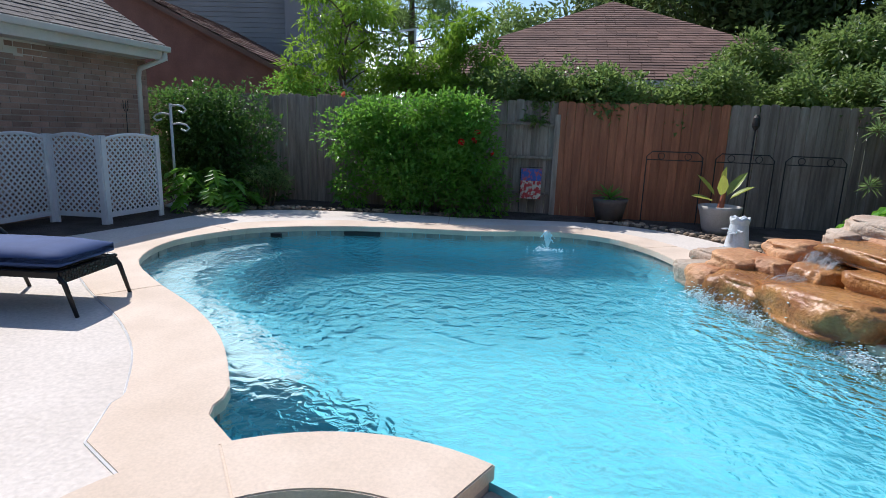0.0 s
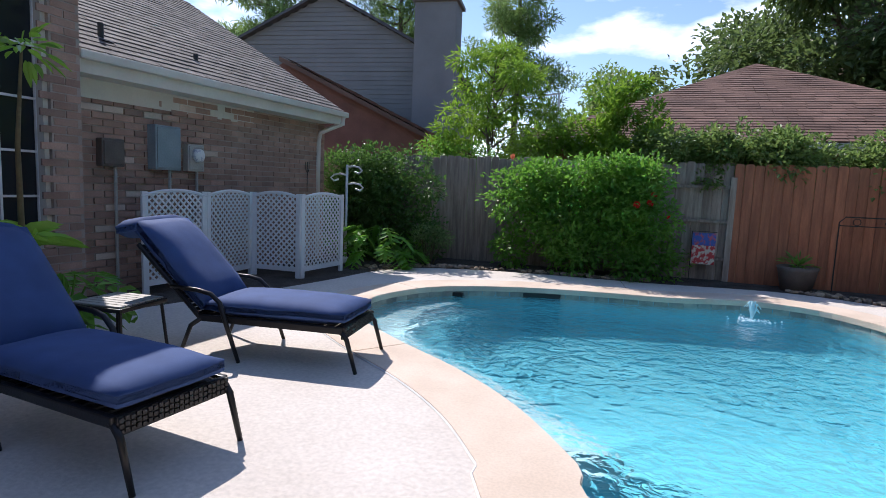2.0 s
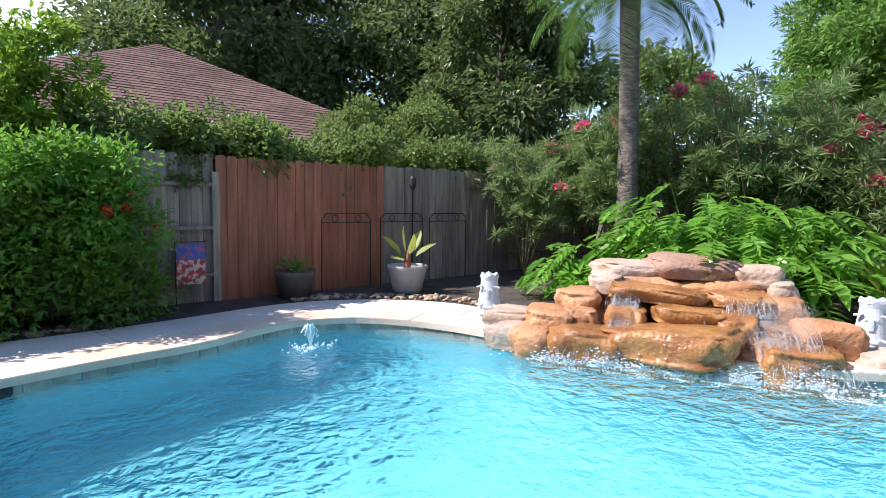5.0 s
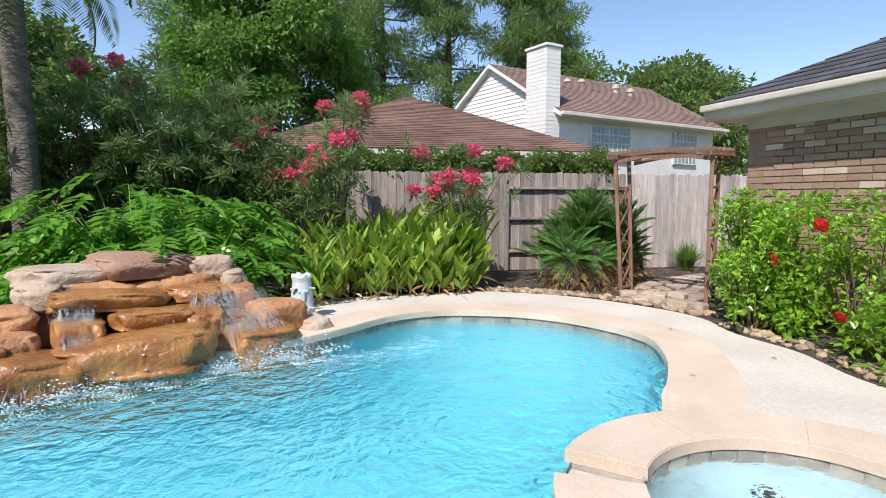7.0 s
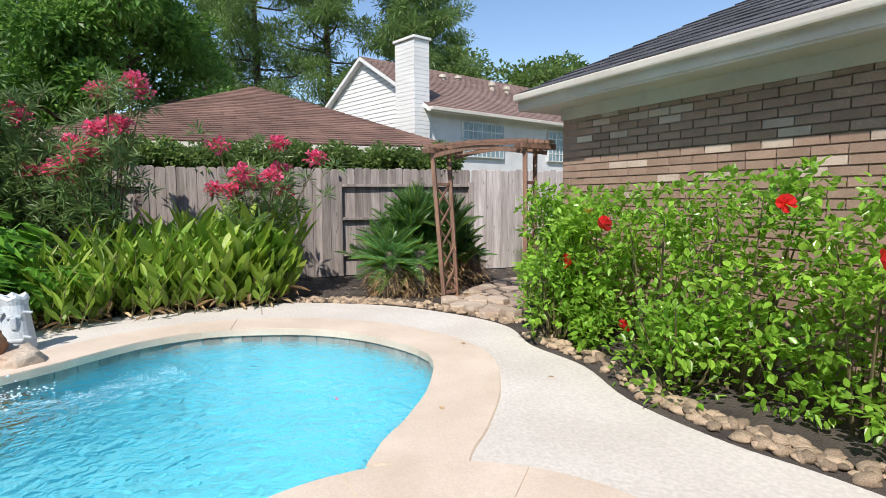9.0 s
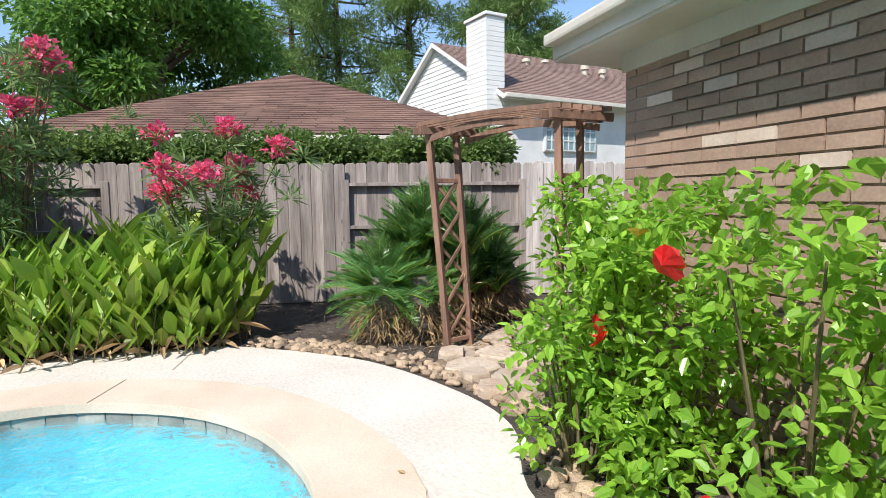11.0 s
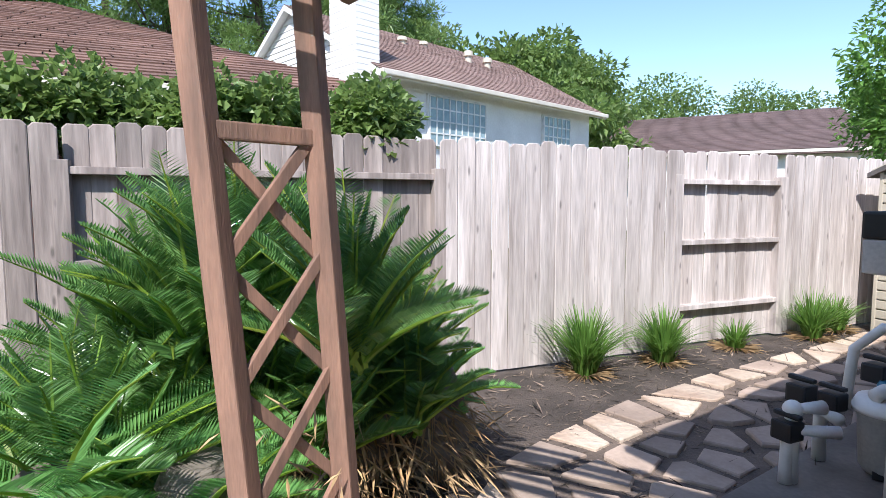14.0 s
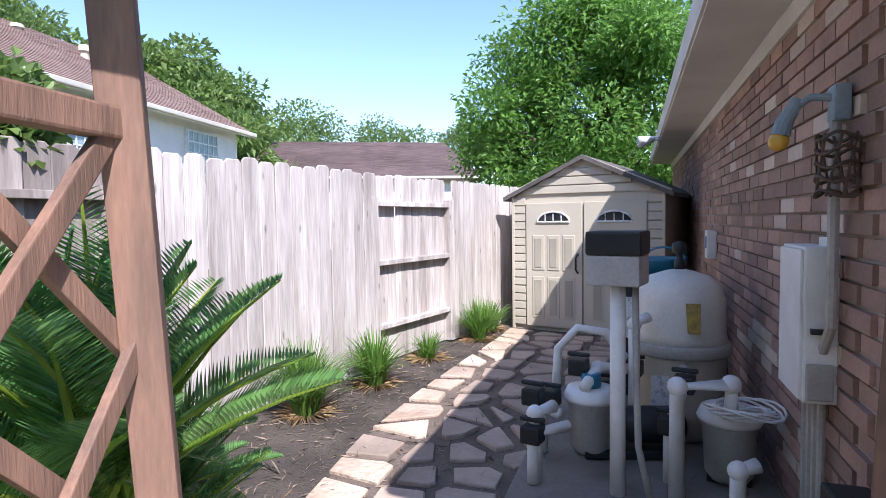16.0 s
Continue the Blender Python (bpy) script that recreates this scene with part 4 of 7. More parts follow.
def shrub(name, c, size, label, category, leaf="leaf_mid", n=6000, length=0.09, width=0.045, seed=1, clumps=26, oval=False, flowers=(), stems=9, group="", puff=0, low=0.12):
    """A bush of many leaf clumps on stems; c: its foot; size: width, depth, height."""
    th = thing(name, pose(*c), label, category, group)
    lv = Leaves(seed)
    r = lv.r
    w, d, h = size
    bm = bmesh.new()
    for k in range(clumps):
        p = np.array((r.uniform(-0.5, 0.5) * w, r.uniform(-0.5, 0.5) * d, h * (low + (0.9 - low) * r.random())))
        p[:2] *= 0.88
        s = np.array((0.22, 0.22, 0.2)) * (puff or min(w, h)) * r.uniform(0.7, 1.15)
        s[1] = min(s[1], max(d * 0.4, puff * 0.15))
        p[2] = min(p[2], h - s[2] * 0.9)
        pts, out = ball(r, n // clumps, p, s, 0.35)
        pts[:, 2] = np.maximum(pts[:, 2], 0.03)
        lv.add(pts, out + r.normal(0, 0.55, pts.shape) + (0, 0, 0.25), r.uniform(0.7, 1.25, len(pts)) * length, r.uniform(0.8, 1.2, len(pts)) * width, oval)
        if k < stems:
            tube(bm, [(p[0] * 0.3, p[1] * 0.3, 0), (p[0] * 0.6, p[1] * 0.6, p[2] * 0.5), tuple(p)], [0.011, 0.008, 0.004], 5)
    part("foliage", lv.mesh("foliage", leaf), None, th)
    if stems:
        tagged(part("stem", bm, "stem", th), kind="stuff")
    for x, y, z, s, m in flowers:
        hibiscus_flower(th, (x, y, z), s, m, seed + int(abs(x) * 50))
    return th


def hibiscus_flower(parent, p, s, material, seed):
    lv = Leaves(seed)
    face = unit(np.array((lv.r.uniform(-0.6, 0.4), lv.r.uniform(-1, 0.6), 0.25)))
    a = np.cross(face, (0, 0, 1.0))
    a = a / np.linalg.norm(a)
    b = np.cross(a, face)
    dirs = np.array([a * math.cos(t) + b * math.sin(t) + face * 0.5 for t in (2 * math.pi * k / 5 for k in range(5))])
    lv.add(np.tile(p, (5, 1)), dirs, s, s * 1.15, True, 0.05, 0.25, up=np.tile(face, (5, 1)), blunt=True)
    lv.add(np.tile(p, (3, 1)), np.tile(face, (3, 1)) + lv.r.normal(0, 0.1, (3, 3)), s * 1.1, s * 0.12, False, 0.1)
    part("flower", lv.mesh("flower", material), None, parent, "fading yellow hibiscus flower" if material == "yellow_petal" else "open red hibiscus flower")


def tree(name, c, height, crown, label, leaf="leaf_mid", n=9000, size=0.16, seed=1, clumps=40, base=0.35, bark="bark", radius=0.16, width=0.55, flat=0.75):
    """Tapered trunk, forking limbs and a crown of leaf clumps with gaps."""
    th = thing(name, pose(*c), label, "tree", "trees beyond the fence")
    lv = Leaves(seed)
    r = lv.r
    bm = bmesh.new()
    tube(bm, [(0, 0, 0), (r.uniform(-.1, .1), r.uniform(-.1, .1), height * 0.3), (r.uniform(-.2, .2), 0, height * 0.6), (0, 0, height * 0.92)], [radius, radius * 0.8, radius * 0.5, radius * 0.12], 8)
    for k in range(clumps):
        z = height * (base + (0.98 - base) * (k + r.random()) / clumps)
        f = (z / height - base) / (1 - base)
        reach = crown * math.sin(math.pi * min(0.95, 0.18 + 0.8 * f)) ** 0.7
        t = r.uniform(0, 2 * math.pi)
        q = reach * math.sqrt(r.uniform(0.15, 1))
        p = np.array((q * math.cos(t), q * math.sin(t), z))
        if k % 2 == 0:
            z0 = max(height * 0.2, z - q * 0.6)
            tube(bm, [(0, 0, z0), (p[0] * 0.5, p[1] * 0.5, z0 + (z - z0) * 0.6), tuple(p)], [radius * 0.4, radius * 0.22, radius * 0.06], 5)
        s = np.array((1, 1, flat)) * crown * r.uniform(0.2, 0.34)
        pts, out = ball(r, n // clumps, p, s, 0.3)
        lv.add(pts, out + r.normal(0, 0.6, pts.shape), r.uniform(0.7, 1.3, len(pts)) * size, r.uniform(0.8, 1.2, len(pts)) * size * width)
    part("trunk", bm, bark, th)
    part("crown", lv.mesh("crown", leaf), None, th)
    return th


def pine(name, c, height, crown, label, seed, n=9000, first=0.35):
    th = thing(name, pose(*c), label, "pine tree", "pines beyond the fence")
    lv = Leaves(seed)
    r = lv.r
    bm = bmesh.new()
    tube(bm, [(0, 0, 0), (0.1, 0, height * 0.5), (0, 0.1, height)], [0.26, 0.18, 0.04], 8)
    limbs = 34
    for k in range(limbs):
        z = height * (first + (1 - first) * k / limbs)
        z += r.uniform(-0.5, 0.5)
        reach = crown * (1.0 - 0.65 * (k / limbs)) * r.uniform(0.4, 1.15)
        t = k * 2.4 + r.uniform(-0.4, 0.4)
        e = np.array((math.cos(t) * reach, math.sin(t) * reach, z + reach * r.uniform(-0.1, 0.5)))
        tube(bm, [(0, 0, z - 0.15), tuple(e * (0.5, 0.5, 0) + (0, 0, z + 0.03)), tuple(e)], [0.06, 0.04, 0.012], 5)
        for u in (0.45, 0.62, 0.78, 0.92, 1.02):
            p = np.array((e[0] * u, e[1] * u, z + (e[2] - z) * u))
            pts, out = ball(r, n // limbs // 5, p, np.array((0.5, 0.5, 0.36)) * crown * 0.33, 0.1)
            lv.add(pts, out + (0, 0, 0.3) + r.normal(0, 0.6, pts.shape), r.uniform(0.25, 0.45, len(pts)), 0.07)
    part("trunk", bm, "bark", th)
    part("crown", lv.mesh("crown", "leaf_pine"), None, th)
    return th


def frond(lv, base, yaw, pitch, length, pairs, leaf_len, leaf_w, bend=0.9, vee=0.5, start=0.12, taper=True, spine=None):
    """A feather leaf: its spine is given back, the leaflets go into lv."""
    pts, p, a = [], np.array(base, float), pitch
    steps = 10
    for k in range(steps + 1):
        pts.append(p.copy())
        p = p + np.array((math.cos(yaw) * math.cos(a), math.sin(yaw) * math.cos(a), math.sin(a))) * length / steps
        a -= bend / steps
    pts = np.array(pts)
    t = np.linspace(start, 0.99, pairs)
    pos = np.stack([np.interp(t * steps, range(steps + 1), pts[:, i]) for i in range(3)], 1)
    tan = unit(np.gradient(pos, axis=0))
    side = np.array((-math.sin(yaw), math.cos(yaw), 0.0))
    nrm = unit(np.cross(np.tile(side, (pairs, 1)), tan)) * -1
    k = np.sin(np.pi * np.clip(0.12 + 0.86 * (t - start) / (1 - start), 0, 1)) ** 0.6 if taper else np.ones(pairs)
    for sg in (1, -1):
        lv.add(pos, side * sg + tan * 0.55 + nrm * vee * 0.6, leaf_len * np.maximum(k, 0.25), leaf_w, False, 0.06, 0.12)
    return pts


def sago(c, size, count, label, seed, low=0.0, crowns=1, spread=1.0, leaf="leaf_sago"):
    th = thing("sago_palm", pose(*c), label, "sago palm")
    lv, dry = Leaves(seed), Leaves(seed + 1)
    r, bm = lv.r, bmesh.new()
    heads = [(r.uniform(-0.42, 0.42) * spread, r.uniform(-0.42, 0.42) * spread, r.uniform(0.08, 0.68) * spread) for _ in range(crowns)]
    heads[0] = (0, 0, 0.6 * spread)
    for k in range(count):
        yaw, f = k * 2.399 + r.uniform(-0.3, 0.3), (k // crowns) / (count / crowns)
        pitch = 0.42 + 1.12 * f + r.uniform(-0.2, 0.2) - low
        b = np.array(heads[k % crowns]) + r.normal(0, 0.03, 3) + (0, 0, 0.12)
        pts = frond(lv, b, yaw, pitch, size * r.uniform(0.75, 1.1), 50, 0.2 * size, 0.0088, 0.5 if low < 0 else 0.75, 0.9)
        tube(bm, [tuple(q) for q in pts[::2]], [0.010, 0.009, 0.008, 0.006, 0.004, 0.002][:len(pts[::2])], 4)
    n = 1000
    a, q = r.uniform(0, 6.28, n), r.uniform(0.05, 0.62, n) * spread
    dry.add(np.stack([q * np.cos(a), q * np.sin(a), r.uniform(0.02, 0.4, n)], 1), np.stack([np.cos(a), np.sin(a), np.full(n, -0.7)], 1) + r.normal(0, 0.5, (n, 3)), r.uniform(0.06, 0.22, n), r.uniform(0.006, 0.016, n), False, 0.05)
    tagged(part("foliage", lv.mesh("foliage", leaf), None, th), kind="stuff")
    tagged(part("dry_thatch", dry.mesh("dry_thatch", "leaf_dry"), None, th, "dry straw-brown old fronds"), kind="stuff")
    tagged(part("midrib", bm, "leaf_ginger", th), kind="stuff")
    part("trunk", lathe(bmesh.new(), [(0.16, 0), (0.2, 0.15), (0.17, 0.4), (0.08, 0.6)], sides=12), "palm_bark", th)
    return th


def philodendron(c, size, count, label, seed):
    th = thing("philodendron", pose(*c), label, "philodendron", "philodendrons by the waterfall")
    lv = Leaves(seed)
    r, bm = lv.r, bmesh.new()
    for k in range(count):
        yaw = k * 2.399 + r.uniform(-0.3, 0.3)
        pitch = r.uniform(0.45, 1.42)
        L = size * r.uniform(0.55, 1.0)
        e = np.array((math.cos(yaw) * math.cos(pitch), math.sin(yaw) * math.cos(pitch), math.sin(pitch))) * L
        tube(bm, [(0, 0, 0.02), tuple(e * 0.55 + (0, 0, 0.06 * size)), tuple(e)], [0.012, 0.01, 0.007], 4)
        frond(lv, e, yaw, r.uniform(-0.5, 0.25), 0.4, 6, 0.22, 0.075, 0.9, 0.0, 0.02)
        d = np.array([[math.cos(yaw), math.sin(yaw), -0.5]])
        lv.add(e[None], d, 0.34, 0.13, True, 0.3, 0.1)
    tagged(part("foliage", lv.mesh("foliage", "leaf_phil"), None, th), kind="stuff")
    tagged(part("stalk", bm, "leaf_mid", th), kind="stuff")
    return th


def ginger(c, h, count, label, seed, spread=0.4, wide=0.07):
    th = thing("ginger_clump", pose(*c), label, "ginger plant", "broad-bladed clumps along the fence")
    lv, dry = Leaves(seed), Leaves(seed + 9)
    r, bm = lv.r, bmesh.new()
    for k in range(count):
        b = np.array((r.normal(0, spread * 0.5), r.normal(0, spread * 0.5), 0))
        lean = r.normal(0, 0.16, 2)
        hh = h * r.uniform(0.6, 1.05)
        tube(bm, [tuple(b), tuple(b + (lean[0] * hh, lean[1] * hh, hh * 0.85))], [0.008, 0.004], 4)
        n = 8
        t = np.linspace(0.12, 0.92, n)
        pos = b + np.stack([lean[0] * hh * t, lean[1] * hh * t, hh * 0.85 * t], 1)
        ang = r.uniform(0, 6.28) + np.arange(n) * 2.6
        lv.add(pos, np.stack([np.cos(ang) * 0.55, np.sin(ang) * 0.55, np.full(n, 0.85)], 1), hh * r.uniform(0.36, 0.52, n), wide * r.uniform(0.75, 1.2, n), True, 0.12, 0.15)
        if k % 2 == 0:
            dry.add(pos[:2], np.stack([np.cos(ang[:2]), np.sin(ang[:2]), np.full(2, 0.1)], 1), hh * 0.3, 0.05, True, 0.4)
    tagged(part("foliage", lv.mesh("foliage", "leaf_ginger"), None, th), kind="stuff")
    tagged(part("withered_foliage", dry.mesh("withered_foliage", "leaf_dry"), None, th), kind="stuff")
    tagged(part("stalk", bm, "stem", th), kind="stuff")
    return th


def oleander(c, h, stems, label, seed, blooms=8, spread=0.7, lean=(0, 0), dense=1.0, tips=7):
    th = thing("oleander", pose(*c), label, "oleander", "oleanders along the fence")
    lv = Leaves(seed)
    r, bm = lv.r, bmesh.new()
    for k in range(stems):
        a = k * 2.4
        e = np.array((math.cos(a) * spread * r.uniform(0.3, 1) + lean[0], math.sin(a) * spread * r.uniform(0.3, 1) + lean[1], h * r.uniform(0.55, 1.0)))
        mid = e * (0.4, 0.4, 0.55)
        tube(bm, [(0, 0, 0), tuple(mid), tuple(e)], [0.02, 0.014, 0.006], 5)
        for j in range(tips):
            u = 0.35 + 0.65 * (j + 1) / tips
            q = (mid + (e - mid) * ((u - 0.35) / 0.65)) + r.normal(0, 0.12 + 0.08 * spread, 3) * (1 if j < tips - 1 else 0.2)
            m = int(26 * dense)
            d = unit(r.normal(size=(m, 3)) * (1, 1, 0.7) + (0, 0, 0.55))
            lv.add(q + d * r.uniform(0, 0.08, (m, 1)), d, r.uniform(0.11, 0.2, m), 0.026, False, 0.15)
        if k < blooms:
            fl = Leaves(seed * 31 + k)
            m = 110
            d = unit(fl.r.normal(size=(m, 3)) + (0, 0, 0.4))
            fl.add(e + (0, 0, 0.09) + d * fl.r.uniform(0.02, 0.125, (m, 1)) * (1.1, 1.1, 0.75), d + fl.r.normal(0, 0.5, (m, 3)), 0.055, 0.05, True, 0.05, 0.2)
            part("blossom", fl.mesh("blossom", "pink_petal"), None, th, "deep pink oleander blossoms")
    tagged(part("foliage", lv.mesh("foliage", "leaf_ole"), None, th), kind="stuff")
    tagged(part("stem", bm, "stem", th), kind="stuff")
    return th


def tuft(c, h, count, label, seed):
    th = thing("liriope_tuft", pose(*c), label, "ornamental grass", "liriope tufts along the fence")
    r = np.random.default_rng(seed)
    vs, fs = [], []
    for k in range(count):
        yaw, out, L = r.uniform(0, 6.28), r.uniform(0.15, 1.1), h * r.uniform(0.6, 1.15)
        d = np.array((math.cos(yaw), math.sin(yaw), 0))
        s = np.array((-d[1], d[0], 0)) * 0.011
        b = d * r.uniform(0, 0.07)
        i = len(vs)
        for t in (0, 0.35, 0.7, 1):
            p = b + d * out * L * (t ** 1.6) * 0.75 + np.array((0, 0, 1)) * L * (t - 0.45 * out * t * t)
            w = s * (1.15 - t)
            vs += [tuple(p - w), tuple(p + w)]
        fs += [(i + 2 * j, i + 2 * j + 1, i + 2 * j + 3, i + 2 * j + 2) for j in range(3)]
    tagged(part("foliage", arrays("foliage", vs, fs, "leaf_grass"), None, th), kind="stuff")
    dry = Leaves(seed)
    n = 120
    a = dry.r.uniform(0, 6.28, n)
    dry.add(np.stack([np.cos(a) * 0.05, np.sin(a) * 0.05, np.full(n, 0.02)], 1), np.stack([np.cos(a), np.sin(a), dry.r.uniform(0, 0.5, n)], 1), dry.r.uniform(0.1, 0.24, n), 0.008, False, 0.2)
    tagged(part("dead_thatch", dry.mesh("dead_thatch", "leaf_dry"), None, th, "straw-coloured dead blades"), kind="stuff")
    return th


# back bed
shrub("hedge", (-4.95, 9.0, 0), (2.3, 0.95, 2.05), "dense dark green clipped hedge beside the lattice screen", "hedge", "leaf_dark", 15000, 0.085, 0.05, 3, 44)
shrub("hibiscus_bush", (-1.38, 8.98, 0), (2.75, 0.8, 1.95), "large green hibiscus bush with a few red flowers before the fence", "hibiscus", "leaf_mid", 20000, 0.085, 0.05, 5, 60,
      flowers=[(1.0, -0.46, 1.2, 0.06, "red_petal"), (0.82, -0.5, 1.18, 0.06, "red_petal"), (1.05, -0.44, 1.32, 0.055, "red_petal"), (-1.1, -0.4, 1.85, 0.05, "orange_petal"), (1.3, -0.35, 1.0, 0.045, "red_petal"),
               (-1.0, -0.5, 1.45, 0.04, "leaf_ginger")])
philodendron((-4.5, 8.05, 0), 0.75, 26, "bright green split-leaf plant among river stones", 11)
shrub("low_shrub", (-3.85, 8.55, 0), (0.7, 0.5, 0.65), "grey-green wispy low shrub", "shrub", "leaf_ole", 1400, 0.08, 0.02, 8, 10)
# behind the back fence
shrub("vine_hedge", (3.6, 10.0, 0), (9.4, 0.9, 2.55), "tall vine hedge with bright tips growing over the fence", "hedge", "leaf_oak", 26000, 0.09, 0.06, 21, 130, stems=14, puff=1.5, low=0.62)
shrub("vine_tree", (-0.75, 10.3, 0), (1.25, 1.0, 3.75), "bright green vine-covered tree behind the fence", "tree", "leaf_bright", 8000, 0.11, 0.05, 22, 46, puff=1.05, low=0.3)
shrub("vine_tree", (-1.75, 10.3, 0), (1.5, 1.0, 2.75), "low bright vines spilling over the fence", "vine", "leaf_bright", 6000, 0.10, 0.055, 19, 24, puff=1.5, low=0.4)
tree("chinaberry_tree", (-3.6, 11.6, 0), 4.4, 1.3, "slender tree with bright feathery foliage", "leaf_bright", 8000, 0.15, 23, 44, 0.35, radius=0.06, width=0.3, flat=0.55)
shrub("shrub", (-4.0, 11.0, 0), (2.2, 1.2, 2.35), "leafy shrubs behind the fence", "shrub", "leaf_mid", 9000, 0.10, 0.05, 24, 30)
shrub("shrub", (5.2, 11.4, 0), (3.2, 1.4, 3.5), "tall leafy shrubs rising behind the fence", "shrub", "leaf_oak", 14000, 0.11, 0.06, 29, 40, puff=1.9, low=0.45)
tree("oak_tree", (6.2, 23.5, 0), 11.5, 5.2, "broad dark live oak behind the houses", "leaf_oak_backlit", 44000, 0.28, 25, 80, 0.22, radius=0.4)
tree("oak_tree", (13.2, 19.5, 0), 10.5, 4.6, "tall shady tree behind the fence corner", "leaf_oak_backlit", 42000, 0.27, 26, 80, 0.2, radius=0.35)
tree("shade_tree", (10.0, 13.0, 0), 7.2, 2.8, "leafy tree behind the fence corner", "leaf_oak_backlit", 30000, 0.19, 27, 60, 0.18, radius=0.2)
tree("shade_tree", (16.5, 4.8, 0), 8.6, 3.4, "round bright green tree beyond the side fence", "leaf_tree", 52000, 0.19, 28, 70, 0.2, radius=0.25)
tree("shade_tree", (12.5, 9.6, 0), 5.2, 2.4, "dark leafy tree beyond the side fence", "leaf_oak", 14000, 0.18, 39, 50, 0.15, radius=0.2)
# over the side fence
shrub("vine_hedge", (8.6, 1.12, 0), (0.7, 7.7, 2.32), "ivy hedge hanging over the top of the fence", "hedge", "leaf_oak", 24000, 0.085, 0.06, 31, 130, stems=10, puff=1.15, low=0.76)
# waterfall corner
for k, (x, y, h, s) in enumerate(((7.1, 8.1, 2.9, 15), (6.6, 7.2, 3.0, 16), (7.2, 6.2, 3.2, 16), (6.9, 5.2, 3.1, 15), (7.4, 4.5, 2.9, 13), (5.9, 8.6, 2.5, 12))):
    oleander((x, y, 0), h, s + 8, "tall dark oleander with scattered pale pink blossoms", 40 + k, blooms=3, spread=0.95, dense=1.5, tips=9)
for k, (x, y, h, sp, bl) in enumerate(((6.45, 3.0, 2.75, 0.6, 12), (6.5, 1.25, 2.15, 0.8, 13), (7.0, 3.7, 2.3, 0.5, 5))):
    oleander((x, y, 0), h, 13, "open oleander with bright pink flower clusters before the fence", 50 + k, blooms=bl, spread=sp)
for k, (x, y, s, n) in enumerate(((4.75, 6.6, 0.85, 40), (5.0, 5.7, 1.05, 60), (5.2, 4.9, 1.35, 70), (5.5, 4.15, 1.05, 38), (5.6, 5.4, 1.75, 80), (4.6, 5.9, 0.7, 22), (5.8, 4.6, 1.55, 64))):
    philodendron((x, y, 0), s, n, "lush split-leaf philodendron behind the waterfall", 60 + k)
for k, (x, y, h) in enumerate(((5.75, 3.35, 0.75), (6.1, 2.9, 0.95), (6.0, 2.35, 0.85), (6.35, 1.95, 1.05), (6.2, 2.5, 1.0), (6.5, 2.9, 1.05), (5.85, 2.75, 0.7), (6.35, 1.5, 0.75), (6.75, 2.3, 1.1))):
    ginger((x, y, 0), h * 1.05, 26, "clump of broad green blades with yellowing lower leaves", 70 + k, 0.42)
for k, (x, y, h, n) in enumerate(((6.05, 1.32, 1.0, 16), (6.0, 1.75, 0.95, 18), (6.3, 1.15, 1.15, 12), (5.95, 2.15, 0.8, 16), (6.3, 1.6, 1.2, 14))):
    ginger((x, y, 0), h * 1.05, n, "broad-leaved ginger with yellow dying leaves at its foot", 210 + k, 0.34, 0.13)
# tall palm by the fence
palm = thing("palm_tree", pose(6.05, 6.75, 0), "tall palm with grey trunk and hanging fronds", "palm tree")
part("trunk", tube(bmesh.new(), [(0, 0, 0), (0.03, 0.02, 1.5), (0.0, 0.05, 3.2), (-0.02, 0.08, 4.6)], [0.2, 0.155, 0.14, 0.15], 14), "palm_bark", palm, smooth=True)
lv = Leaves(80)
for k in range(26):
    frond(lv, (0, 0.08, 4.6), k * 2.4, 1.0 - 1.5 * (k / 26), 1.9, 44, 0.42, 0.025, 1.6, -0.3)
tagged(part("foliage", lv.mesh("foliage", "leaf_dark"), None, palm), kind="stuff")

# side yard
sago((6.5, -0.85, 0), 0.62, 560, "large sago palm with dense dark fronds beside the arbor", 90, -0.22, 16, 1.2)
sago((6.0, -0.38, 0), 0.66, 44, "younger sago palm with low spreading fronds", 92, 0.45, 1, 0.45, "leaf_sago_young")
sago((5.95, -0.75, 0), 0.5, 26, "small sago palm offset with bright fronds by the arbor post", 96, 0.4, 1, 0.4, "leaf_sago_young")
sago((6.78, -1.8, 0), 0.4, 30, "small sago palm offset with upright young fronds", 97, 0.1, 1, 0.3, "leaf_sago_young")
sago((6.85, -1.45, 0), 0.47, 380, "sago palm leaning over the path", 94, -0.2, 12, 1.05)
for k, (x, y, h, n) in enumerate(((7.72, -3.45, 0.56, 420), (7.74, -4.25, 0.5, 360), (7.85, -5.2, 0.32, 130), (7.82, -6.2, 0.5, 340), (7.95, -6.75, 0.42, 220))):
    tuft((x, y, 0), h, n, "green liriope tuft with straw-coloured base in the mulch", 100 + k)
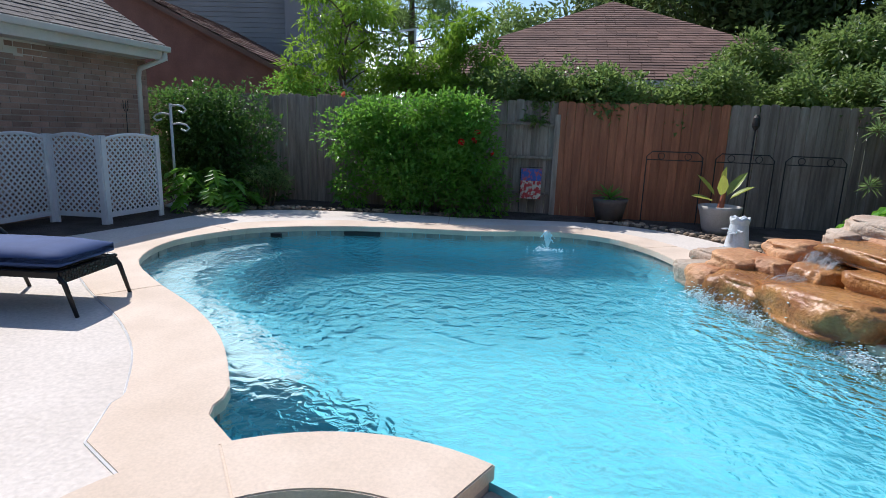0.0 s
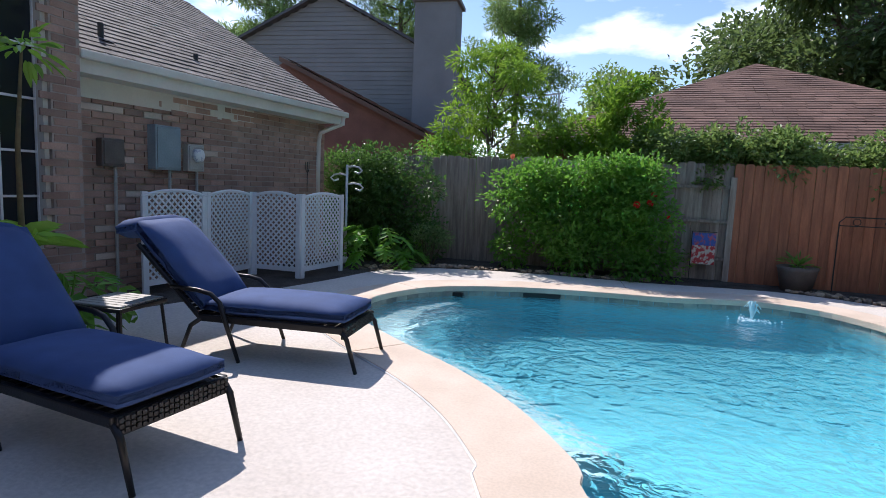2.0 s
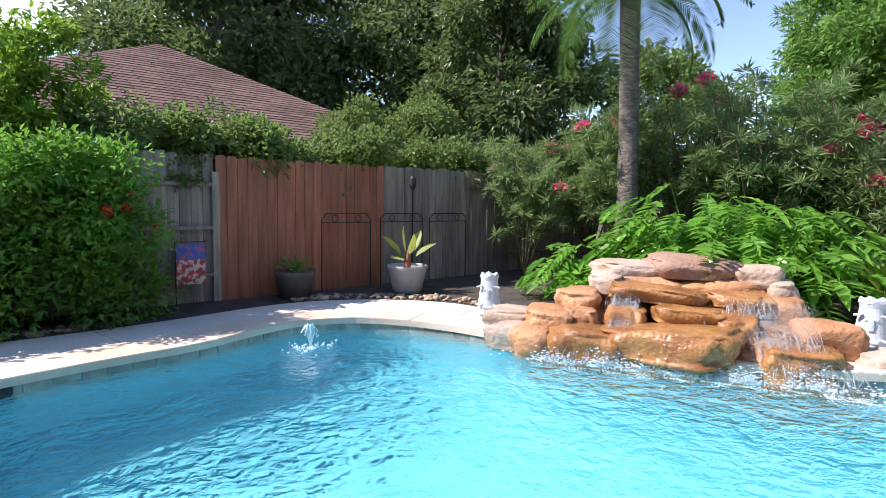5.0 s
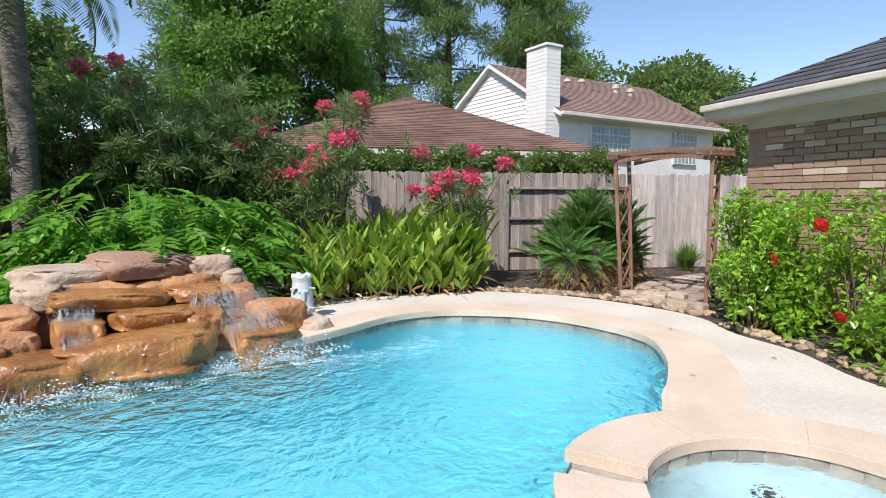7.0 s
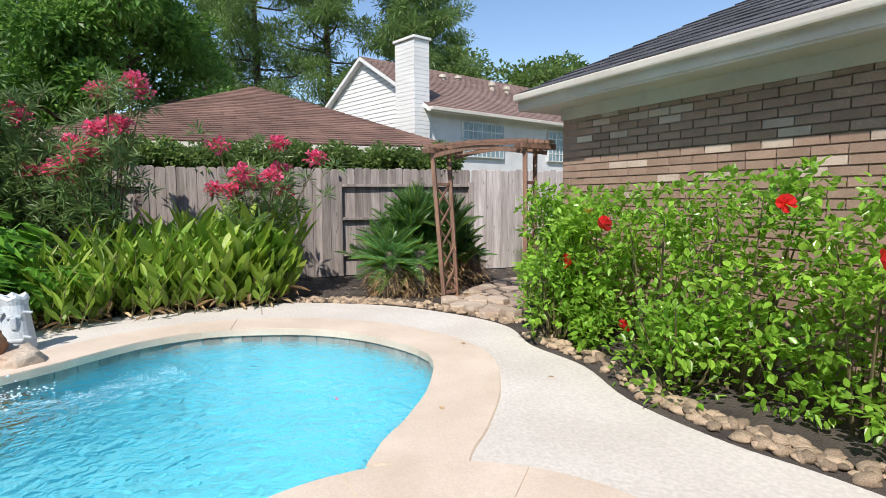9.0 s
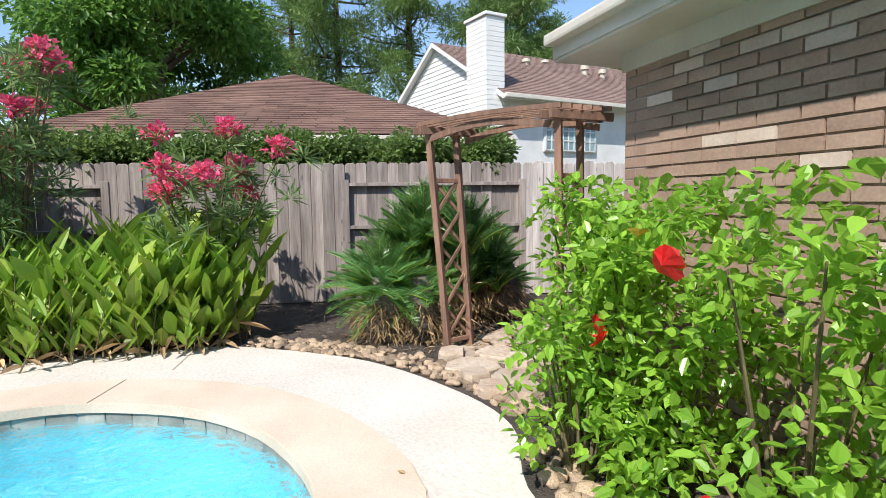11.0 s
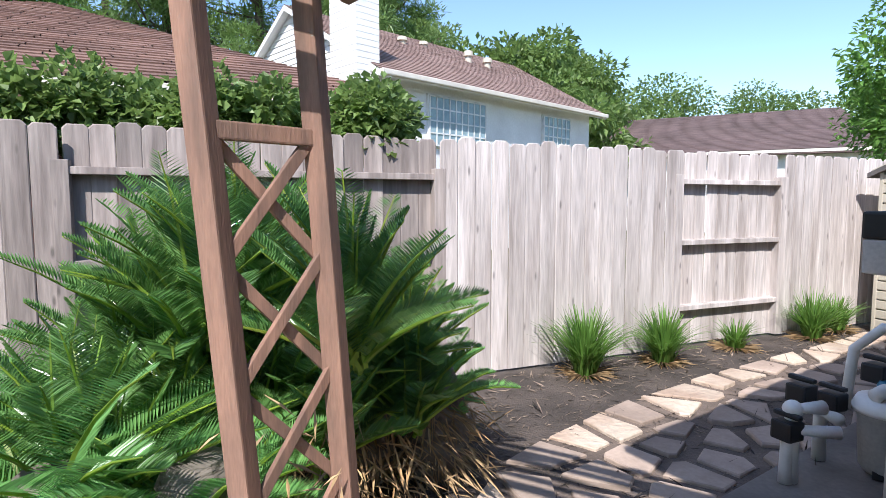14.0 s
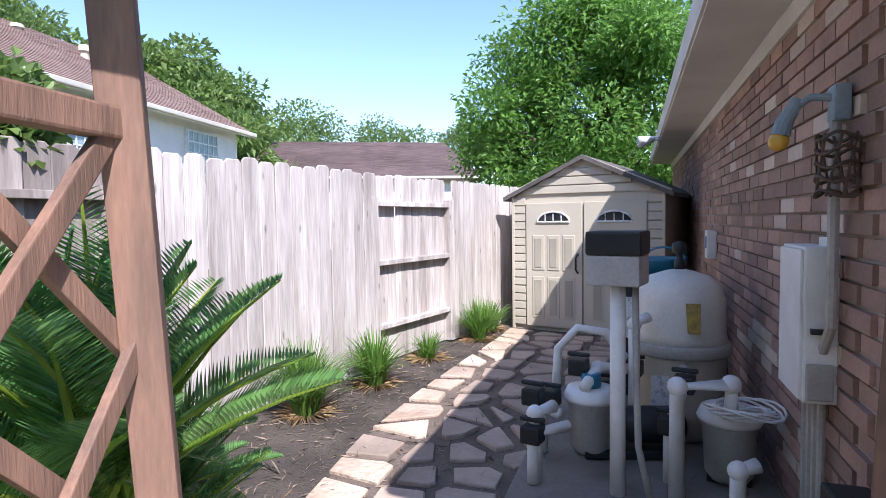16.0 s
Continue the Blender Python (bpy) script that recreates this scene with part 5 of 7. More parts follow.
# hibiscus hedge along the brick wall
r0 = random.Random(4)
for k, (x, y, w, h, n) in enumerate(((3.66, -1.56, 0.78, 1.5, 2900), (3.05, -1.52, 0.9, 1.5, 2000), (2.35, -1.62, 0.95, 1.5, 1400), (1.6, -1.66, 0.95, 1.62, 1700), (0.8, -1.72, 0.95, 1.65, 2100), (3.2, -1.2, 0.45, 1.1, 800), (1.75, -1.3, 0.8, 0.75, 800))):
    fl = [(r0.uniform(-0.3, 0.3), 0.36, h * r0.uniform(0.45, 0.85), 0.06, "red_petal") for _ in range(2)] if k in (1, 4) else [(0.1, 0.46, 1.1, 0.075, "red_petal"), (-0.1, 0.4, 0.33, 0.06, "red_petal"), (0.38, 0.4, 1.18, 0.05, "yellow_petal")] if k == 2 else []
    shrub("hibiscus_bush", (x, y, 0), (w, 0.75, h), "bright green hibiscus with red flowers against the brick wall", "hibiscus", "leaf_hib", n, 0.066, 0.043, 110 + k, 60, True, fl, 16, "hibiscus row along the wall", 0.62, 0.06)

# far trees
for k, (x, y, h, c) in enumerate(((29, -3, 16, 4.0), (33, 3, 16, 4.2), (33, -10, 14, 4.0), (27, 9, 14, 3.8), (-14, 30, 15, 4.5), (-8, 34, 15, 4.2), (-20, 26, 14, 4), (26.5, -6.5, 13, 3.6), (30, 0.5, 15.5, 4.4))):
    pine("pine_tree", (x, y, 0), h, c, "tall pine with open tufted limbs against the sky", 130 + k, 16000)
for k, (x, y, h, c) in enumerate(((25, -13.5, 7.6, 2.6), (29, -17, 9.0, 3.2), (33, -20, 9.5, 3.6), (36, -26, 9.5, 4), (38, -33, 9.5, 4.2), (34, -39, 9, 4.2), (28, -44, 9, 4.5), (30, -11, 9.5, 3), (20, -46, 9, 4.5))):
    tree("far_tree", (x, y, 0), h * 1.03, c * 1.35, "rounded green tree in the far tree line", "leaf_oak", 9000, 0.34, 140 + k, 34, 0.1)
tree("shade_tree", (8.9, -14.6, 0), 6.6, 3.5, "full bright green tree behind the garden shed", "leaf_tree", 60000, 0.15, 160, 80, 0.2, radius=0.22)
tree("far_tree", (-2, 40, 0), 9, 5, "dark tree beyond the houses", "leaf_oak", 6000, 0.4, 161, 40, 0.15)

# ---- things on the patio ----
M["cushion"] = mat("navy_cushion", (0.042, 0.085, 0.225), (0.032, 0.066, 0.18), 0.85, 5, 220, 0.35, 0.002, grain=0.15)
M["wicker"] = mat("black_wicker", (0.02, 0.018, 0.017), (0.035, 0.03, 0.028), 0.55, 30, 120, 0.6, 0.004)
M["dark_frame"] = mat("dark_bronze_frame", (0.022, 0.02, 0.02), None, 0.35, 10, 80, 0.1, metal=0.3)
M["vinyl"] = mat("white_vinyl", (0.72, 0.72, 0.73), (0.64, 0.64, 0.66), 0.5, 3, 60, 0.05, grain=0.06)
M["grey_box"] = mat("grey_meter_box", (0.24, 0.29, 0.31), (0.2, 0.25, 0.27), 0.5, 4, 60, 0.1)
M["pvc"] = mat("white_pvc", (0.80, 0.79, 0.76), (0.70, 0.68, 0.64), 0.4, 6, 60, 0.1, grain=0.08)
M["old_pvc"] = mat("aged_grey_plastic", (0.42, 0.40, 0.36), (0.34, 0.32, 0.29), 0.55, 6, 60, 0.2)
M["tank"] = mat("tan_tank", (0.60, 0.545, 0.44), (0.48, 0.43, 0.34), 0.5, 3, 50, 0.2, grain=0.12)
M["glazed"] = mat("pale_glazed_pot", (0.46, 0.44, 0.42), (0.38, 0.36, 0.34), 0.6, 6, 60, 0.3, 0.004)
M["brown_pot"] = mat("brown_pot", (0.13, 0.10, 0.085), (0.09, 0.07, 0.06), 0.6, 6, 60, 0.3)
M["tiki"] = mat("white_tiki", (0.62, 0.66, 0.68), (0.50, 0.56, 0.60), 0.65, 9, 70, 0.5, 0.004)
M["tan_band"] = mat("tan_glaze", (0.50, 0.38, 0.22), None, 0.6, 9, 70, 0.2)
M["banana"] = mat("banana_leaf", (0.36, 0.40, 0.10), (0.22, 0.32, 0.06), 0.4, 3, 40, 0.2, transl=(0.5, 0.55, 0.12))
M["banana_stem"] = mat("red_stem", (0.32, 0.10, 0.05), None, 0.5, 5, 50, 0.1)
M["flag_red"] = mat("red_print", (0.55, 0.06, 0.06), (0.65, 0.55, 0.45), 0.8, 14, 60, 0.1, ramp=(0.48, 0.56))
M["flag_blue"] = mat("blue_print", (0.07, 0.13, 0.42), (0.5, 0.12, 0.14), 0.8, 14, 60, 0.1, ramp=(0.5, 0.6))
M["iron"] = mat("dark_iron", (0.03, 0.025, 0.022), None, 0.6, 20, 80, 0.3)
M["rust"] = mat("rusted_coil", (0.10, 0.065, 0.045), None, 0.7, 20, 80, 0.3)
M["yellow"] = mat("yellow_bulb", (0.75, 0.42, 0.05), None, 0.25, 5, 40, 0.0)
M["blue_plastic"] = mat("blue_plastic", (0.03, 0.2, 0.32), None, 0.4, 5, 40, 0.1)
M["label_white"] = mat("white_label", (0.70, 0.70, 0.68), (0.45, 0.47, 0.52), 0.5, 30, 90, 0.0, ramp=(0.55, 0.6))
M["label_yellow"] = mat("yellow_label", (0.42, 0.29, 0.05), (0.2, 0.14, 0.05), 0.5, 25, 90, 0.0)
M["fall"] = mat("falling_water", (0.86, 0.92, 0.95), None, 0.12, 12, 60, 0.4, 0.01)
M["fall"].node_tree.nodes["Principled BSDF"].inputs["Transmission Weight"].default_value = 0.6
M["foam"] = mat("foam", (0.80, 0.89, 0.92), (0.62, 0.82, 0.88), 0.5, 14, 60, 0.3)


def cushion_mesh(name, size, puff=0.03, tuft=0.0):
    """A padded slab, rounded and slightly swollen."""
    bm = bmesh.new()
    box(bm, (0, 0, 0), size)
    bmesh.ops.subdivide_edges(bm, edges=bm.edges, cuts=9, use_grid_fill=True)
    for v in bm.verts:
        x, y = v.co.x / size[0] * 2, v.co.y / size[1] * 2
        e = (1 - abs(x) ** 6) * (1 - abs(y) ** 6)
        v.co.z += math.copysign(puff * e, v.co.z) - math.copysign(size[2] * 0.22 * (1 - e), v.co.z) + 0.006 * noise.noise(v.co * 7)
        v.co.x *= 1 - 0.03 * abs(y) ** 4
        v.co.y *= 1 - 0.03 * abs(x) ** 4
    return to_mesh(name, bm, "cushion", True)


def lounger():
    th = thing("sun_lounger", pose(0, 0, 0), "black wicker sun lounger with thick navy blue cushions on the deck", "sun lounger", "loungers on the deck")
    W, H, L = 0.60, 0.30, 1.12
    back_dir = Vector((-math.cos(radians(45)), 0, math.sin(radians(45))))
    hinge = Vector((-L, 0, H))
    seat = part("seat_frame", boxes(((-L / 2, W / 2, H), (L, 0.035, 0.05)), ((-L / 2, -W / 2, H), (L, 0.035, 0.05)), ((0, 0, H - 0.02), (0.03, W, 0.09)), ((-L, 0, H), (0.03, W, 0.05)), bevel=0.008), "dark_frame", th)
    bm = bmesh.new()
    for k in range(26):
        box(bm, (-L + 0.04 + k * 0.042, 0, H + 0.005 * (k % 2)), (0.030, W - 0.03, 0.012))
    for k in range(22):
        for z in (0, 1, 2):
            box(bm, (0.018, -W / 2 + 0.015 + k * 0.0272, H - 0.045 + z * 0.026 + 0.006 * (k % 2)), (0.012, 0.02, 0.018))
    tagged(part("seat_weave", bm, "wicker", th), kind="stuff")
    for s in (1, -1):
        part("leg", tube(bmesh.new(), [(-0.02, s * W / 2, H), (0.03, s * W / 2, H - 0.06), (0.10, s * (W / 2 + 0.0), 0.0)], [0.018, 0.018, 0.014], 8), "dark_frame", th, smooth=True)
        y = s * (W / 2 + 0.04)
        part("leg", tube(bmesh.new(), [(-L + 0.34, y, 0.0), (-L + 0.24, y, H - 0.02), (-L + 0.19, y, H + 0.13), (-L + 0.12, y, H + 0.19), (-L + 0.02, y, H + 0.21), (-L - 0.22, s * (W / 2 + 0.02), H + 0.22)], [0.014, 0.018, 0.018, 0.018, 0.018, 0.016], 8), "dark_frame", th, "leg that bends over into the armrest", smooth=True)
        part("leg", tube(bmesh.new(), [(-L + 0.02, s * W / 2, H), (-L - 0.06, s * (W / 2 + 0.02), H - 0.06), (-L - 0.16, s * (W / 2 + 0.02), 0.0)], [0.018, 0.018, 0.014], 8), "dark_frame", th, smooth=True)
    top = hinge + back_dir * 0.72
    for s in (1, -1):
        part("backrest_rail", tube(bmesh.new(), [tuple(hinge + Vector((0, s * W / 2, 0))), tuple(top + Vector((0, s * W / 2, 0)))], 0.018, 8), "dark_frame", th)
    bm = bmesh.new()
    for k in range(18):
        p = hinge + back_dir * (0.03 + k * 0.039)
        bar(bm, (p.x, -W / 2, p.z), (p.x, W / 2, p.z), 0.012, 0.03, up=back_dir)
    tagged(part("backrest_weave", bm, "wicker", th), kind="stuff")
    part("seat_cushion", cushion_mesh("seat_cushion", (L + 0.02, W, 0.10)), None, th).matrix_basis = pose(-L / 2 + 0.01, 0, H + 0.085)
    o = part("back_cushion", cushion_mesh("back_cushion", (0.84, W, 0.12), 0.04), None, th)
    c = hinge + back_dir * 0.44 + Vector((math.sin(radians(45)), 0, math.cos(radians(45)))) * 0.075
    o.matrix_basis = pose(c.x, c.y, c.z, 0, 45, 0)
    q = hinge + back_dir * 0.86 + Vector((math.sin(radians(45)), 0, math.cos(radians(45)))) * 0.03
    part("head_pillow", cushion_mesh("head_pillow", (0.2, W, 0.1), 0.03), None, th, "folded navy head cushion").matrix_basis = pose(q.x - 0.03, 0, q.z - 0.01, 0, -12, 0)
    return th


lo = lounger()
lo.matrix_basis = pose(-2.47, 3.3, 0.006, 0, 0, 7)
copy_thing(lo, pose(-2.52, 1.58, 0.006, 0, 0, -6))

# small side table between the loungers
tb = thing("side_table", pose(-4.05, 2.62, 0.006, 0, 0, 4), "low square metal side table with a pale slatted top", "side table")
part("frame", boxes(((0, 0.21, 0.4), (0.46, 0.025, 0.03)), ((0, -0.21, 0.4), (0.46, 0.025, 0.03)), ((0.22, 0, 0.4), (0.025, 0.42, 0.03)), ((-0.22, 0, 0.4), (0.025, 0.42, 0.03)), bevel=0.006), "dark_frame", tb)
for k in range(7):
    part("slat", boxes(((0, -0.18 + k * 0.06, 0.422), (0.42, 0.05, 0.012)), bevel=0.003), "old_pvc", tb)
for x in (-0.2, 0.2):
    for y in (-0.19, 0.19):
        part("leg", tube(bmesh.new(), [(x, y, 0.4), (x * 1.15, y * 1.15, 0)], 0.012, 8), "dark_frame", tb)


# ---- lattice screen ----
def lattice_panel(parent, a, b, h):
    a, b = Vector((*a, 0)), Vector((*b, 0))
    d = b - a
    w = d.length
    pn = part("panel", boxes(((0.035, 0, h / 2), (0.07, 0.035, h)), ((w - 0.035, 0, h / 2), (0.07, 0.035, h)), ((w / 2, 0, 0.12), (w, 0.026, 0.06)), bevel=0.004), "vinyl", parent)
    pn.matrix_basis = pose(a.x, a.y, 0.01, 0, 0, math.degrees(math.atan2(d.y, d.x)))
    top = lambda x: h - 0.06 + 0.07 * max(0.0, math.sin(math.pi * x / w)) ** 0.8
    bm = tube(bmesh.new(), [(w * k / 12, 0, top(w * k / 12)) for k in range(13)], 0.022, 6)
    part("arched_rail", bm, "vinyl", pn)
    bm = bmesh.new()
    for layer, sg in ((0.005, 1), (-0.005, -1)):
        c = -h
        while c < w + h:
            pts = [(x, 0.13 + sg * (x - c)) for x in np.linspace(0.03, w - 0.03, 60)]
            ok = [p for p in pts if 0.13 <= p[1] <= top(p[0])]
            if len(ok) > 2:
                bar(bm, (ok[0][0], layer, ok[0][1]), (ok[-1][0], layer, ok[-1][1]), 0.022, 0.006, up=(0, 1, 0))
            c += 0.082
    tagged(part("lattice", bm, "vinyl", pn), kind="stuff")


lat = thing("lattice_screen", pose(0, 0, 0), "white vinyl folding lattice screen with arched tops against the brick wall", "lattice screen")
zig = [(-5.62, 4.3), (-5.52, 5.16), (-5.54, 6.06), (-4.79, 6.1), (-4.68, 7.04)]
for a, b in zip(zig, zig[1:]):
    lattice_panel(lat, a, b, 1.14)

# meters and pipes on the wall
wn_ = Vector((LW1[0] - LW0[0], LW1[1] - LW0[1])).normalized()


def on_left(y, out):
    t = (y - LW0[1]) / (LW1[1] - LW0[1])
    return LW0[0] + t * (LW1[0] - LW0[0]) + out


for nm, y, z, w, h, dpt, m, lab in (("breaker_box", 4.93, 1.65, 0.36, 0.52, 0.14, "grey_box", "blue-grey metal breaker box on the brick wall"), ("junction_box", 4.26, 1.55, 0.27, 0.3, 0.1, "brown_pot", "brown metal junction box on the brick wall"),
                                    ("electric_meter", 5.38, 1.56, 0.26, 0.34, 0.1, "old_pvc", "grey electric meter with round glass dial")):
    th = thing(nm, pose(on_left(y, 0.012 + dpt / 2), y, z, 0, 0, -4), lab, nm.replace("_", " "))
    part("housing", boxes(((0, 0, 0), (dpt, w, h)), bevel=0.012), m, th)
    part("cover", boxes(((dpt / 2 + 0.006, 0, 0), (0.012, w - 0.04, h - 0.05)), bevel=0.005), m, th)
    part("conduit", tube(bmesh.new(), [(0, w * 0.2, -h / 2), (0, w * 0.2, -z)], 0.018, 8), "old_pvc", th)
    if nm == "electric_meter":
        o = part("dial", lathe(bmesh.new(), [(0.085, 0), (0.085, 0.06), (0.06, 0.085), (0.01, 0.09)]), "label_white", th, "round glass meter dial", True)
        o.matrix_basis = pose(dpt / 2, 0, 0.03, 0, 90, 0)
part_c = thing("garden_fork_ornament", pose(on_left(7.75, 0.04), 7.75, 1.5), "small dark iron wall ornament", "ornament")
part("shaft", tube(bmesh.new(), [(0, 0, -0.35), (0, 0, 0.0)], 0.006, 6), "iron", part_c)
for y in (-0.05, 0, 0.05):
    part("tine", tube(bmesh.new(), [(0, y * 0.5, -0.02), (0, y, 0.03), (0, y, 0.14)], 0.005, 6), "iron", part_c)

# white towel hook stand
hk = thing("towel_stand", pose(-5.12, 7.95, 0.0), "white metal towel stand with curled hooks in a round base", "towel stand")
part("base", lathe(bmesh.new(), [(0.17, 0), (0.17, 0.03), (0.06, 0.06), (0.03, 0.09)]), "white_metal", hk, smooth=True)
part("pole", tube(bmesh.new(), [(0, 0, 0.05), (0, 0, 1.62)], 0.022, 10), "white_metal", hk, smooth=True)
for a, z in ((0.3, 1.3), (3.4, 1.45), (0.0, 1.58)):
    pts = [(math.cos(a) * q, math.sin(a) * q, z + dz) for q, dz in ((0, 0), (0.12, 0.02), (0.22, 0.0), (0.27, -0.05), (0.22, -0.1), (0.14, -0.07))]
    part("hook", tube(bmesh.new(), pts, 0.016, 8), "white_metal", hk, smooth=True)

# fern by the window
philodendron((-4.75, 2.75, 0), 0.6, 10, "low green fern beside the window", 12)

# tall plant behind the loungers
tp = thing("tropical_plant", pose(-4.75, 2.45, 0), "tall tropical plant with yellow-green drooping leaves by the window", "plant")
part("stem", tube(bmesh.new(), [(0, 0, 0), (0.06, -0.05, 0.8), (0.2, -0.15, 1.5), (0.46, -0.28, 2.08)], [0.028, 0.022, 0.016, 0.008], 7), "stem", tp, smooth=True)
lv = Leaves(202)
n = 16
a = np.arange(n) * 2.4
lv.add(np.tile((0.08, -0.02, 0.82), (n, 1)) + lv.r.normal(0, 0.03, (n, 3)), np.stack([np.cos(a), np.sin(a), lv.r.uniform(0.3, 1.0, n)], 1), lv.r.uniform(0.3, 0.5, n), 0.085, True, 0.45, 0.2)
n = 40
d = unit(lv.r.normal(size=(n, 3)) * (1, 1, 0.5))
lv.add(np.array((0.48, -0.29, 2.1)) + d * lv.r.uniform(0.02, 0.16, (n, 1)), d, lv.r.uniform(0.08, 0.15, n), 0.05, True, 0.3, 0.2)
part("leaves", lv.mesh("leaves", "leaf_hib"), None, tp)

# basketball backboard behind the fence
bb = thing("basketball_hoop", pose(-2.95, 13.2, 0, 0, 0, -30), "clear basketball backboard on a dark pole behind the fence", "basketball hoop")
part("pole", tube(bmesh.new(), [(0, 0.5, 0), (0, 0.4, 2.4), (0, 0.05, 2.8)], 0.06, 8), "iron", bb)
part("backboard", boxes(((0.62, 0, 3.1), (0.04, 0.03, 0.9)), ((-0.62, 0, 3.1), (0.04, 0.03, 0.9)), ((0, 0, 3.54), (1.26, 0.03, 0.04)), ((0, 0, 2.66), (1.26, 0.03, 0.04)), ((0.0, 0, 3.0), (0.5, 0.02, 0.03))), "white_metal", bb)
part("rim", tube(bmesh.new(), [(0.23 * math.cos(t), -0.28 + 0.23 * math.sin(t), 2.75) for t in np.linspace(0, 6.28, 17)], 0.012, 6), "flag_red", bb)
part("net", lathe(bmesh.new(), [(0.22, 2.74), (0.16, 2.55), (0.13, 2.36), (0.12, 2.35)], (0, -0.28, 0), 14), "vinyl", bb)

# pots, flag and trellis along the back fence
pt = thing("planter", pose(3.28, 8.62, 0.0), "pale grey glazed planter with a young banana plant", "planter")
part("pot", lathe(bmesh.new(), [(0.19, 0), (0.22, 0.06), (0.27, 0.3), (0.295, 0.36), (0.30, 0.40), (0.28, 0.405), (0.26, 0.38), (0.02, 0.36)]), "glazed", pt, smooth=True)
lv = Leaves(200)
for k, (yaw, pit, L) in enumerate(((0.3, 1.0, 0.5), (2.6, 0.9, 0.45), (-1.9, 1.1, 0.42), (1.2, 1.25, 0.5), (3.6, 0.35, 0.4), (-0.6, 0.7, 0.4))):
    d = np.array([[math.cos(yaw) * math.cos(pit), math.sin(yaw) * math.cos(pit), math.sin(pit)]])
    lv.add(np.array([[0, 0, 0.42]]) + d * 0.16, d, L, 0.16, True, 0.15, 0.25)
part("leaves", lv.mesh("leaves", "banana"), None, pt, "broad yellow-green banana leaves")
part("stem", tube(bmesh.new(), [(0, 0, 0.36), (0.02, 0, 0.5), (0.03, 0.01, 0.62)], [0.05, 0.04, 0.02], 8), "banana_stem", pt)
p2 = thing("planter", pose(1.78, 9.15, 0.0), "dark brown planter with a small green plant in the shade", "planter")
part("pot", lathe(bmesh.new(), [(0.2, 0), (0.26, 0.3), (0.28, 0.36), (0.25, 0.37), (0.02, 0.33)]), "brown_pot", p2, smooth=True)
lv = Leaves(201)
d = unit(lv.r.normal(size=(60, 3)) + (0, 0, 0.9))
lv.add(np.array((0, 0, 0.36)) + d * lv.r.uniform(0, 0.18, (60, 1)), d, 0.16, 0.04)
part("leaves", lv.mesh("leaves", "leaf_mid"), None, p2)
fg = thing("garden_flag", pose(0.5, 9.36, 0.3), "small red and blue printed garden flag on a thin pole", "garden flag")
part("cloth", boxes(((0, 0, 0.12), (0.34, 0.008, 0.3))), "flag_red", fg)
part("cloth_top", boxes(((0, 0, 0.37), (0.34, 0.008, 0.2))), "flag_blue", fg)
part("pole", tube(bmesh.new(), [(-0.18, 0, -0.3), (-0.18, 0, 0.49), (0.18, 0, 0.49)], 0.006, 6), "iron", fg)
for x in (2.72, 3.75, 4.75):
    tr = thing("iron_trellis", pose(x, 9.36, 0), "dark curved iron trellis against the fence", "trellis", "trellises on the back fence")
    part("arch", tube(bmesh.new(), [(-0.42, 0, 0), (-0.42, 0, 1.05), (-0.34, 0, 1.13), (0.34, 0, 1.13), (0.42, 0, 1.05), (0.42, 0, 0)], 0.009, 6), "iron", tr)
    part("crossbar", tube(bmesh.new(), [(-0.42, 0, 1.0), (0.42, 0, 1.0)], 0.007, 6), "iron", tr)
    for k in (-0.2, 0.2):
        part("scroll", tube(bmesh.new(), [(k + 0.05 * math.cos(t), 0, 1.06 + 0.05 * math.sin(t)) for t in np.linspace(0, 6.28, 11)], 0.006, 5), "iron", tr)
tl = thing("torch_pole", pose(3.75, 9.1, 0), "thin dark garden torch pole by the planter", "garden torch")
part("pole", tube(bmesh.new(), [(0, 0, 0), (0, 0, 1.5)], 0.012, 8), "iron", tl)
part("head", lathe(bmesh.new(), [(0.02, 1.5), (0.055, 1.56), (0.05, 1.68), (0.02, 1.72)], sides=12), "iron", tl)


def tiki_vase(x, y, turn):
    th = thing("tiki_statue", pose(x, y, 0.02, 0, 0, turn), "white glazed tiki head statue with a tan mouth band", "statue", "tiki statues beside the waterfall")
    bm = bmesh.new()
    lathe(bm, [(0.13, 0), (0.14, 0.02), (0.14, 0.07), (0.128, 0.16), (0.116, 0.25), (0.106, 0.33), (0.098, 0.40), (0.104, 0.43), (0.11, 0.455), (0.10, 0.48), (0.075, 0.47), (0.02, 0.45)], sides=24)
    for v in bm.verts:
        if v.co.z > 0.44:
            v.co.z += 0.014 * math.sin(6 * math.atan2(v.co.y, v.co.x))
    for s in (-1, 1):
        box(bm, (0.1, s * 0.045, 0.30), (0.03, 0.05, 0.03), pose(0, 0, 0, s * 14, 0, 0), bevel=0.01)
        box(bm, (0.098, s * 0.04, 0.35), (0.035, 0.07, 0.018), pose(0, 0, 0, s * -10, 0, 0), bevel=0.006)
        box(bm, (0.122, s * 0.05, 0.145), (0.03, 0.06, 0.022), pose(0, 0, 0, s * -16, 0, 0), bevel=0.008)
    box(bm, (0.118, 0, 0.25), (0.04, 0.045, 0.11), bevel=0.014)
    box(bm, (0.132, 0, 0.10), (0.024, 0.12, 0.03), bevel=0.01)
    me = to_mesh("tiki_statue", bm, "tiki")
    o = part("body", me, None, th)


tiki_vase(2.97, 6.68, 215)
tiki_vase(4.50, 3.36, 190)


